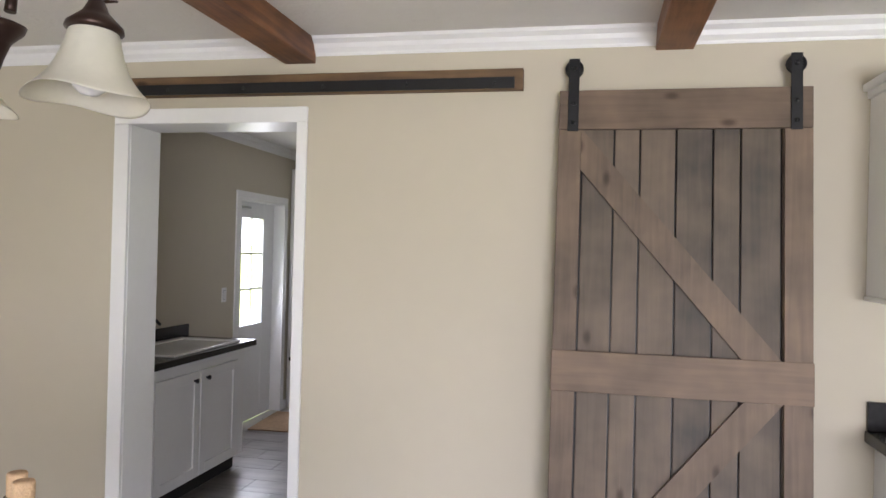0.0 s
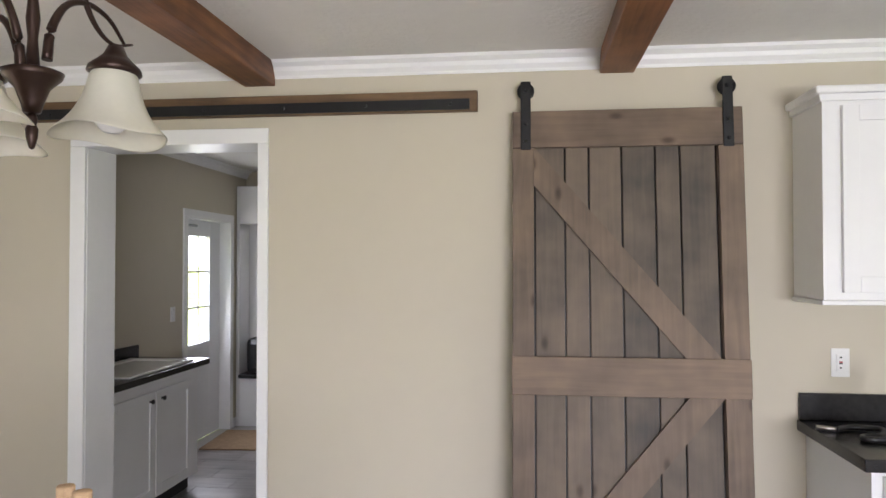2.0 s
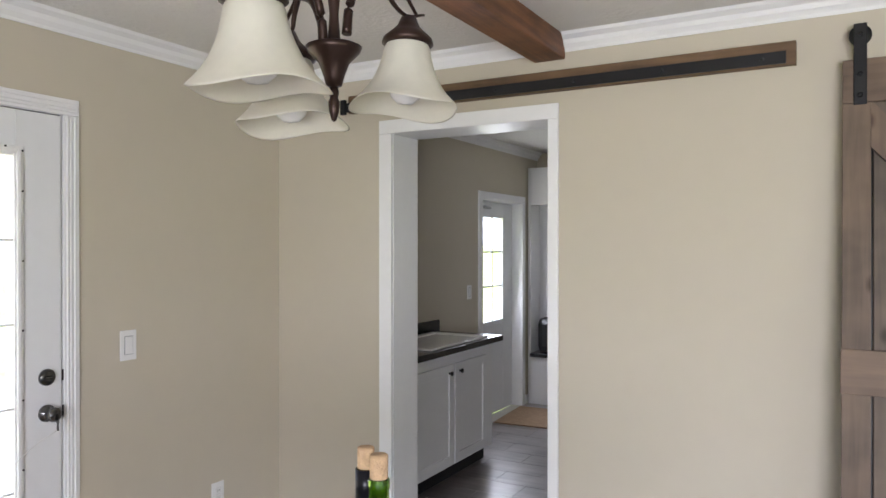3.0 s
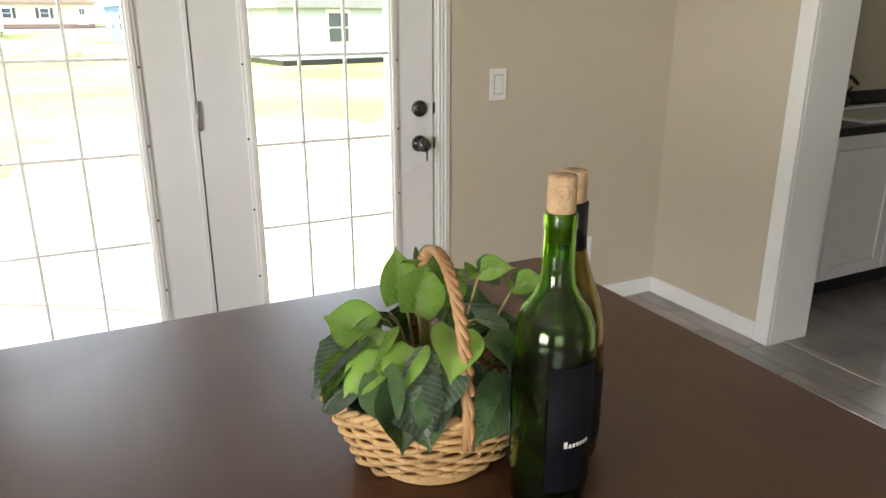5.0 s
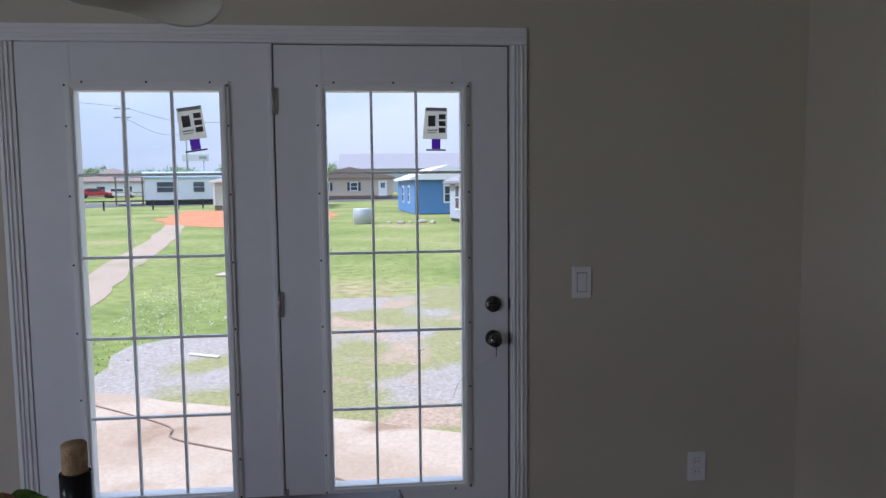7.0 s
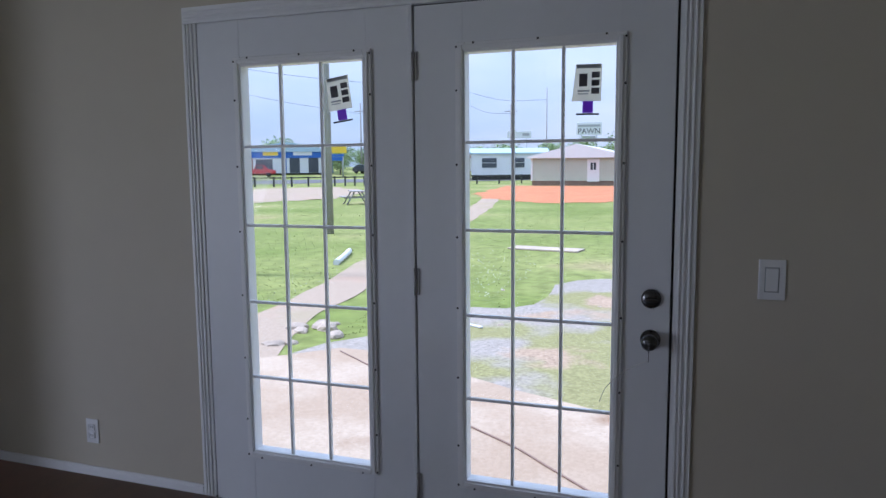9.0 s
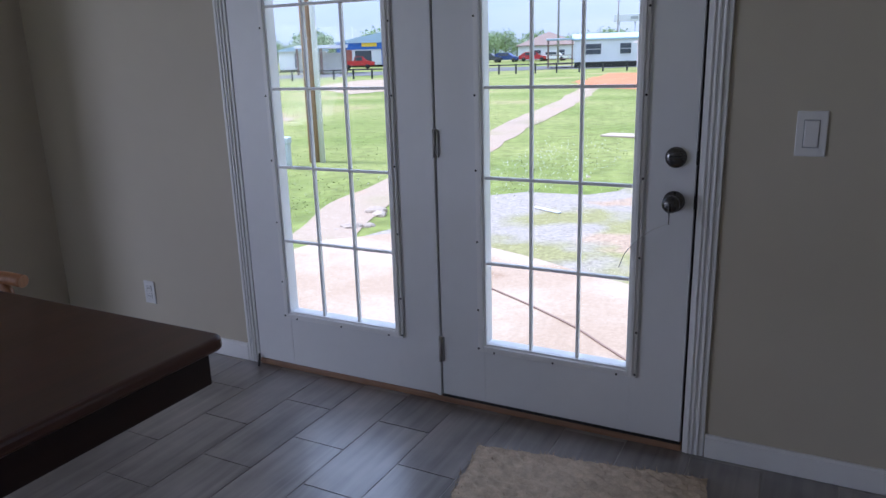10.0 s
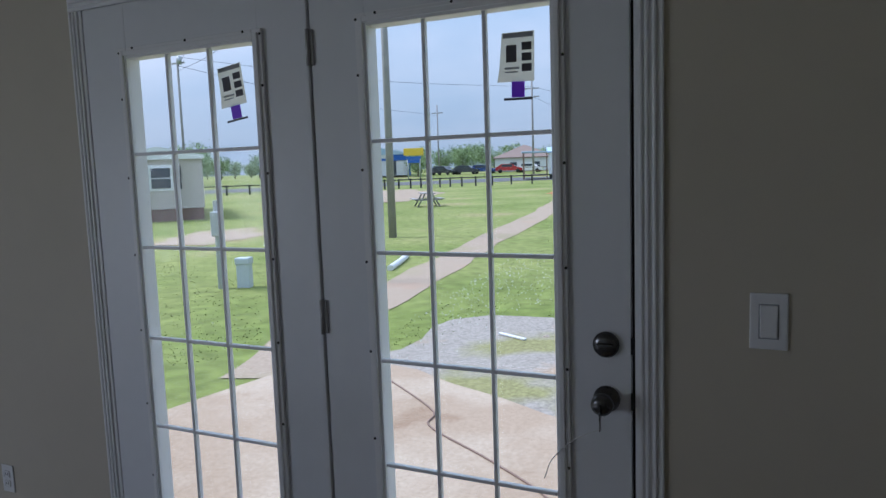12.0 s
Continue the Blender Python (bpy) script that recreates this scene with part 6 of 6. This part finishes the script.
rs = board_sign("roadside_sign", "white shop sign reading PAWN on two posts", (-148.2, -19.0), 7, 7.4, 9.9, 5.0, M_WHITESID, [(-2.2, 2.2, 9.0, 9.45, M_PRINT2), ])
cu = bpy.data.curves.new("sign_text", "FONT")
cu.body, cu.size, cu.extrude, cu.align_x = "PAWN", 1.5, 0.02, "CENTER"
cu.materials.append(M_PRINT)
tx = new("sign_text", cu)
tx.parent = rs
tx.matrix_basis = Matrix(((0, 0, 1, 0.18), (1, 0, 0, 0), (0, 1, 0, 7.65), (0, 0, 0, 1)))
board_sign("roadside_sign", "small lower sign board with grey panel", (-148.0, -19.0), 7, 6.2, 7.2, 2.6, M_PRINT2)
board_sign("billboard", "plain white billboard far off", (-136, -30.4), 12, 6.6, 7.9, 4.6, M_WHITESID, [(0.6, 1.9, 7.0, 7.5, M_PRINT2)])
ys = board_sign("drive_in_sign", "yellow and blue roadside sign on a pale pedestal", (-98, -49.4), 27, 3.5, 4.6, 3.0, M_YELLOW, [(-1.1, 1.1, 3.0, 3.35, M_BLUESIGN), (-0.9, 0.9, 2.4, 2.95, M_BLUESIGN)])


def pole(label, at, h, r, material, arms=(), can=False, lean=0.0):
    e = thing("utility_pole", label, "utility pole", at=Matrix.Translation((at[0], at[1], lay(*at) - 0.3)) @ Matrix.Rotation(lean, 4, "X"), group="utility poles")
    part("shaft", tube(bmesh.new(), [(0, 0, 0), (0, 0, h * 0.5), (0, 0, h)], r, 12, 0.7), material, e)
    for z in arms:
        part("crossarm", B(-0.06, 0.06, -1.1, 1.1, z, z + 0.14), material, e)
        for y in (-1.0, -0.5, 0.5, 1.0):
            part("insulator", revolve(bmesh.new(), [(0.0, z + 0.14), (0.05, z + 0.15), (0.03, z + 0.28), (0.0, z + 0.3)], 8, at=(0, y, 0)), M_GREYMET, e)
    if can:
        part("transformer", revolve(bmesh.new(), [(0.0, h - 1.9), (0.28, h - 1.88), (0.28, h - 1.0), (0.0, h - 0.95)], 16, at=(0.1, 0.42, 0)), M_GREYMET, e)
    return e


pole("weathered grey wooden utility pole in the grass", (-20.0, -8.5), 10.5, 0.125, M_POLE2, (), False)
pb = pole("brown wooden utility pole with a white conduit", (-11.8, -6.35), 10.0, 0.115, M_POLE, (9.0,), False)
part("conduit", tube(bmesh.new(), [(0.02, 0.20, 0.0), (0.02, 0.20, 6.5)], 0.055, 8), M_WHITESID, pb, "white conduit pipe")
pole("tall grey pole with transformer can", (-64, -61.5), 17, 0.17, M_POLE2, (15.2,), True)
pole("tall grey power pole by the road", (-105, -32.8), 16.5, 0.18, M_POLE2, (13.0, 11.8), False)
pole("grey power pole beyond the road", (-118, -55), 12.5, 0.15, M_POLE2, (11.0,), False)
pole("grey power pole beyond the road", (-124, -29), 12.0, 0.15, M_POLE2, (10.6,), False)
pole("thin pale mast behind the sage house", (-118, -21.5), 14, 0.10, M_POLE2, (), False)
wires = thing("power_lines", "thin dark power lines between the poles", "wires", kind="structure")
for (a, z1), (b2, z2) in ((((-64, -61.5), 15.2), ((-105, -32.8), 13.0)), (((-64, -61.5), 13.6), ((-20, -8.5), 9.4)), (((-105, -32.8), 13.0), ((-118, -21.5), 12.0)), (((-11.8, -6.35), 8.6), ((-20, -8.5), 9.3)), (((-105, -32.8), 11.6), ((-124, -29), 10.4)), (((-11.8, -6.35), 8.6), ((-64, -61.5), 14.0)), (((-118, -55), 10.8), ((-64, -61.5), 14.2))):
    mid = ((a[0] + b2[0]) / 2, (a[1] + b2[1]) / 2, (z1 + z2) / 2 - 0.9)
    part("wire", tube(bmesh.new(), curve3([(*a, z1), mid, (*b2, z2)], 14), 0.022, 4), M_FENCE, wires)

ub = thing("utility_box", "pale blue-grey utility pedestal box in the grass", "utility box", at=pose(-11.1, -6.55, GZ - 0.02, 0, 0, 20) @ Matrix.Diagonal((0.6, 0.6, 0.9, 1)))
part("cabinet", B(-0.17, 0.17, -0.20, 0.20, 0.0, 0.52, 0.02), M_PALEBOX, ub)
part("lid", B(-0.20, 0.20, -0.23, 0.23, 0.50, 0.64, 0.03), M_PALEBOX, ub)
mp_ = thing("meter_post", "grey post with an electric meter box", "meter post", at=pose(-10.85, -6.9, GZ - 0.02, 0, 0, 25))
part("post", B(-0.045, 0.045, -0.045, 0.045, 0.0, 1.65, 0.01), M_GREYMET, mp_)
part("meter_box", B(0.0455, 0.17, -0.07, 0.15, 1.0, 1.45, 0.02), M_GREYMET, mp_)
part("conduit", tube(bmesh.new(), [(0.1, 0.1, 0.0), (0.1, 0.1, 0.96)], 0.03, 8), M_GREYMET, mp_)

# picnic table
pt = thing("picnic_table", "grey weathered picnic table with benches", "picnic table", at=pose(-36.2, -15.6, lay(-36, -15.6) - 0.01, 0, 0, 35))
for k in range(4):
    part("top_plank", B(-0.9, 0.9, -0.36 + 0.185 * k, -0.19 + 0.185 * k, 0.72, 0.76, 0.004), M_POLE2, pt)
for y in (-0.72, 0.72):
    part("bench_plank", B(-0.9, 0.9, y - 0.13, y + 0.13, 0.42, 0.46, 0.004), M_POLE2, pt)
for x in (-0.65, 0.65):
    for s in (-1, 1):
        part("leg", tube(bmesh.new(), [(x, s * 0.20, 0.72), (x, s * 0.62, 0.0)], 0.045, 6), M_POLE2, pt)
    part("crossbar", B(x - 0.03, x + 0.03, -0.75, 0.75, 0.36, 0.42), M_POLE2, pt)

# concrete ring and blocks
cr = bmesh.new()
revolve(cr, [(0.50, 0.0), (0.52, 0.02), (0.52, 0.86), (0.49, 0.90), (0.42, 0.90), (0.42, 0.0)], 28)
thing("concrete_ring", "grey ribbed concrete well ring standing in the grass", "concrete ring", at=pose(-41.7, 1.05, lay(-41, 1)), bm=cr, material=M_GREYMET)
rr = random.Random(11)


def rock(name, label, x, y, s, flat, material, group=""):
    b = bmesh.new()
    bmesh.ops.create_icosphere(b, subdivisions=2, radius=1.0)
    sd = rr.uniform(0, 50)
    for v in b.verts:
        v.co *= 1 + 0.28 * noise.noise(v.co * 1.4 + Vector((sd, 0, 0)))
        v.co = Vector((v.co.x * s, v.co.y * s * rr.uniform(0.98, 1.02) * 0.7, max(-0.3, v.co.z) * s * flat))
    return thing(name, label, "rock", at=pose(x, y, lay(x, y) + 0.3 * s * flat - 0.01, 0, 0, rr.uniform(0, 360)), group=group, bm=b, material=material)


for k in range(13):
    rock("rubble_stone", "broken pale concrete rubble beside the track", -7.75 + rr.gauss(0, 0.38), -2.32 + rr.gauss(0, 0.22), rr.uniform(0.06, 0.17), rr.uniform(0.3, 0.6), M_STONE, "rubble by the track")
for k in range(5):
    rock("concrete_block", "pale broken concrete block in the far grass", -41.5 + rr.gauss(0, 0.6), 2.6 + k * 0.62, rr.uniform(0.12, 0.36), 0.6, M_STONE, "blocks in the grass")
for k in range(16):
    rock("gravel_stone", "small pale stone on the gravel", rr.uniform(-12.5, -7.6), rr.uniform(-0.8, 4.6), rr.uniform(0.025, 0.07), 0.5, M_STONE, "stones on the gravel")
thing("wood_scrap", "white painted wood scrap lying on the gravel", "wood scrap", at=pose(-8.85, -0.45, GZ + 0.012, 0, 0, 62), bm=B(-0.23, 0.23, -0.025, 0.025, 0.0, 0.02, 0.004), material=M_WHITESID)
thing("wood_scrap", "pale flat board lying in the grass", "wood scrap", at=pose(-17.5, -1.2, GZ + 0.002, 0, 0, 80), bm=B(-0.9, 0.9, -0.3, 0.3, 0.0, 0.04, 0.01), material=M_STONE)
thing("drain_pipe", "white corrugated drain pipe end beside the track", "pipe", at=pose(-14.5, -5.25, GZ + 0.05, 0, 0, 0), bm=tube(bmesh.new(), curve3([(-1.1, -0.35, 0), (-0.3, -0.05, 0.0), (0.9, 0.35, 0)], 12), 0.07, 10), material=M_WHITESID)
hs = thing("ground_cable", "dark cable snaking across the concrete slab", "cable", at=pose(0, 0, GZ + 0.030))
part("cable", tube(bmesh.new(), curve3([(-7.1, -1.4, 0), (-6.79, -1.0, 0), (-6.1, -0.15, 0), (-5.75, 0.0, 0.0), (-5.35, 0.62, 0), (-5.02, 1.1, 0), (-4.75, 1.4, 0), (-4.3, 1.9, 0)], 40), 0.008, 6), M_SKIRT, hs)

# fence by the road
fence = thing("ranch_fence", "dark post-and-rail fence along the road", "fence")
line = [p.to_2d() for p in curve3([(-40, -66, 0), (-58, -51.5, 0), (-68, -37, 0), (-74, -28, 0), (-84, -10, 0)], 34)]
for i, p in enumerate(line):
    z = lay(p.x, p.y)
    part("post", B(p.x - 0.07, p.x + 0.07, p.y - 0.07, p.y + 0.07, z - 0.1, z + 1.05), M_FENCE, fence)
    if i:
        q = line[i - 1]
        zq = lay(q.x, q.y)
        part("rail", tube(bmesh.new(), [(q.x, q.y, zq + 0.95), (p.x, p.y, z + 0.95)], 0.07, 6), M_FENCE, fence)


def car(label, at, yaw, paint, truck=False, group="parked cars"):
    e = thing("car", label, "car", at=pose(at[0], at[1], lay(*at) + 0.03, 0, 0, yaw), group=group)
    prof = [(-2.2, 0.35), (2.2, 0.35), (2.25, 0.75), (1.2, 0.95), (0.55, 1.45), (-1.2, 1.5), (-2.0, 1.0), (-2.25, 0.9)]
    if truck:
        prof = [(-2.6, 0.45), (2.5, 0.45), (2.55, 0.95), (1.4, 1.15), (0.8, 1.75), (-0.4, 1.78), (-0.6, 1.15), (-2.6, 1.12)]
    b = bmesh.new()
    sides = [[b.verts.new((x, y * (0.92 if z > 1.2 else 1.0), z)) for x, z in prof] for y in (-0.88, 0.88)]
    n = len(prof)
    for i in range(n):
        b.faces.new((sides[0][i], sides[0][(i + 1) % n], sides[1][(i + 1) % n], sides[1][i]))
    b.faces.new(sides[0][::-1])
    b.faces.new(sides[1])
    part("body", b, paint, e)
    z0, z1 = (1.15, 1.68) if truck else (0.98, 1.38)
    for y in (-1, 1):
        part("side_window", B(-0.35 if truck else -1.2, 0.75 if truck else 0.6, y * 0.87 - 0.03, y * 0.87 + 0.03, z0, z1), M_WIN, e)
    for x in (-1.45, 1.45):
        for y in (-0.82, 0.82):
            w = part("wheel", revolve(bmesh.new(), [(0.0, -0.1), (0.33, -0.1), (0.34, 0.0), (0.33, 0.1), (0.0, 0.1)], 16), M_TYRE, e, at=Matrix.Translation((x, y, 0.33)) @ Matrix.Rotation(radians(90), 4, "X"))
    return e


car("red pickup truck parked before the blue store", (-94, -60.5), 120, M_RED, True)
car("dark red car parked before the blue store", (-92.5, -64), 40, M_RED)
car("dark car parked by the road", (-112, -47), 100, M_CARD)
car("dark blue car parked by the road", (-113.5, -44.5), 95, M_DBLUE)
car("red car parked by the road", (-115, -40.5), 110, M_RED)
car("white car parked by the road", (-116, -37.2), 95, M_CARW)
car("dark car parked by the road", (-110.5, -50.5), 80, M_CARD)
car("white van parked far off", (-120, -30), 60, M_CARW, True)

# trees
tr_ = random.Random(21)


def tree_meshes(seed, h):
    rt = random.Random(seed)
    t = bmesh.new()
    tube(t, curve3([(0, 0, 0), (0.1, 0.05, h * 0.25), (0.0, 0.1, h * 0.5)], 8), h * 0.028, 8, 0.5)
    for k in range(6):
        a = k * 1.05 + rt.random()
        z = h * rt.uniform(0.25, 0.45)
        tube(t, curve3([(0, 0, z), (h * 0.12 * math.cos(a), h * 0.12 * math.sin(a), z + h * 0.12), (h * 0.26 * math.cos(a), h * 0.26 * math.sin(a), z + h * 0.25)], 6), h * 0.011, 6, 0.4)
    c = bmesh.new()
    verts, n = [], 0
    for k in range(460):
        a, u = rt.uniform(0, 6.283), rt.uniform(-1, 1)
        lump = 0.75 + 0.35 * noise.noise(Vector((math.cos(a) * 1.6, math.sin(a) * 1.6, u * 2 + seed)))
        r = (rt.random() ** 0.4) * lump
        x, y, z = h * 0.50 * r * math.cos(a) * math.sqrt(1 - u * u), h * 0.50 * r * math.sin(a) * math.sqrt(1 - u * u), h * 0.48 + h * 0.46 * r * u
        s = h * rt.uniform(0.020, 0.045)
        for q in range(4):
            d = [Vector((rt.gauss(0, 1), rt.gauss(0, 1), rt.gauss(0, 1))).normalized() * s for _ in range(3)]
            o = Vector((x, y, z)) + Vector((rt.gauss(0, s), rt.gauss(0, s), rt.gauss(0, s)))
            c.faces.new([c.verts.new(o + e) for e in d])
    return mesh_of("trunk", t, M_BARK), mesh_of("crown", c, M_TREE)


TREES = [tree_meshes(31 + k, 9.0) for k in range(3)]
count = 0
for k in range(104):
    a = radians(170 + 66 * k / 103 + tr_.uniform(-0.7, 0.7))
    d = tr_.uniform(165, 215)
    x, y = d * math.cos(a), d * math.sin(a)
    if abs(y - 30) < 20 and x < -140:
        continue
    s = tr_.uniform(0.5, 1.0)
    e = thing("tree", "leafy spring tree in the distant tree line", "tree", at=pose(x, y, lay(x, y) - 0.2, 0, 0, tr_.uniform(0, 360)) @ Matrix.Scale(s, 4), group="distant tree line")
    tm, cm = TREES[k % 3]
    shared("trunk", tm, e, Matrix.Identity(4))
    shared("crown", cm, e, Matrix.Identity(4))
for x, y, s in ((-122, -10, 0.9), (-126, -17, 0.8), (-118, -72, 0.9), (-108, -80, 0.95), (-88, -84, 0.9), (-80, -80, 0.8), (-106, -53, 0.55)):
    e = thing("tree", "leafy spring tree beside the road", "tree", at=pose(x, y, lay(x, y) - 0.2, 0, 0, tr_.uniform(0, 360)) @ Matrix.Scale(s, 4), group="roadside trees")
    tm, cm = TREES[int(abs(x)) % 3]
    shared("trunk", tm, e, Matrix.Identity(4))
    shared("crown", cm, e, Matrix.Identity(4))

# grass tufts and clover near the house
tf = random.Random(8)


def on_bare(x, y):
    return (-7.4 < x and -2.6 < y < 4) or abs(y - (-2.35 - 0.155 * (-x - 6))) < 0.75


verts, faces = [], []
for k in range(14000):
    r = 6 + 26 * tf.random() ** 1.6
    a = radians(tf.uniform(150, 238))
    x, y = -2.6 + r * math.cos(a), 1 + r * math.sin(a)
    if on_bare(x, y) or (-15 < x < -5 and -1.3 - 0.1 * (x + 8) < y < 6.5 and tf.random() < 0.88):
        continue
    h, w, b_ = tf.uniform(0.008, 0.018), tf.uniform(0.005, 0.011) * (1 + r / 14), tf.uniform(0, 6.28)
    n = len(verts)
    dx, dy = math.cos(b_), math.sin(b_)
    z = lay(x, y)
    verts += [(x - dx * w, y - dy * w, z), (x + dx * w, y + dy * w, z), (x + dy * h * 0.4, y - dx * h * 0.4, z + h)]
    faces.append((n, n + 1, n + 2))
me = bpy.data.meshes.new("grass_tufts")
me.from_pydata(verts, [], faces)
me.materials.append(mat("grass_blades", (0.138, 0.190, 0.036), rough=0.8, var=0.3, scale=0.5, tint=(0.22, 0.24, 0.09), spec=0.2))
tagged(new("grass_tufts", me), "tufts of mown spring grass", "grass", "", "stuff")
verts, faces = [], []
for k in range(800):
    x, y = tf.gauss(-12.0, 2.2), tf.gauss(-2.3, 1.0)
    if on_bare(x, y) or y > -0.6:
        continue
    z, s = lay(x, y) + tf.uniform(0.03, 0.06), tf.uniform(0.006, 0.013)
    n = len(verts)
    verts += [(x - s, y, z), (x, y - s, z), (x + s, y, z), (x, y + s, z), (x, y, z + s * 1.3)]
    faces += [(n, n + 1, n + 4), (n + 1, n + 2, n + 4), (n + 2, n + 3, n + 4), (n + 3, n, n + 4)]
me = bpy.data.meshes.new("clover_flowers")
me.from_pydata(verts, [], faces)
me.materials.append(mat("clover_white", (0.62, 0.64, 0.55), rough=0.8, var=0.1))
tagged(new("clover_flowers", me), "small white clover flowers in the grass", "flowers", "", "stuff")

# outer shell of the house above the ground
shell = thing("house_shell", "plain outer skirting below the house floor", "wall", kind="structure")
part("skirting", B(WX - 0.16, WX - 0.10, -3.6, 7.4, GZ - 0.05, -0.121), M_WHITESID, shell)
part("roof_deck", B(WX - 0.45, EX + 0.3, -3.9, 7.6, H + 0.13, H + 0.22), M_ROOFG, shell)

# ---- floor tiles ----
TL, TW = 0.4625, 0.2225
near, rest_v, rest_f = [], [], []
tile_me = mesh_of("tile", B(-TL / 2 + 0.002, TL / 2 - 0.002, -TW / 2 + 0.002, TW / 2 - 0.002, -0.004, 0.0), M_TILE)
tr2 = random.Random(5)
for j in range(-32, 18):
    cy = 3.166 + TW * (j - 0.5)
    sh = 0.0 if j % 2 == 0 else 0.5
    for i in range(-8, 16):
        cx = -0.03 + TL * (i + sh + 0.5)
        x0, x1 = max(WX, cx - TL / 2), min(EX, cx + TL / 2)
        y0, y1 = cy - TW / 2, cy + TW / 2
        if x1 - x0 < 0.03:
            continue
        inside = x1 - x0 > TL - 1e-4
        dining = -2.6 < cx < 1.9 and 0.9 < cy < NY - 0.05
        walked = dining and (cy > 1.9 or cx < -1.2 or cx > 0.1)
        if inside and walked and len(near) < 300 and y1 < NY + 0.01:
            near.append((cx, cy))
            continue
        y1 = min(y1, 7.25)
        if y1 - y0 < 0.02:
            continue
        n = len(rest_v)
        g = 0.002
        rest_v += [(x0 + g, y0 + g, 0), (x1 - g, y0 + g, 0), (x1 - g, y1 - g, 0), (x0 + g, y1 - g, 0), (x0 + g, y0 + g, -0.004), (x1 - g, y0 + g, -0.004), (x1 - g, y1 - g, -0.004), (x0 + g, y1 - g, -0.004)]
        rest_f += [(n, n + 1, n + 2, n + 3), (n, n + 4, n + 5, n + 1), (n + 1, n + 5, n + 6, n + 2), (n + 2, n + 6, n + 7, n + 3), (n + 3, n + 7, n + 4, n)]
me = bpy.data.meshes.new("tile_field")
me.from_pydata(rest_v, [], rest_f)
me.materials.append(M_TILE)
tf_ob = new("tile_field", me)
tf_ob.parent = floor
tagged(tf_ob, "grey-brown vinyl tiles further off", "", "", "stuff")
for cx, cy in near:
    shared("tile", tile_me, floor, Matrix.Translation((cx, cy, 0.0)))
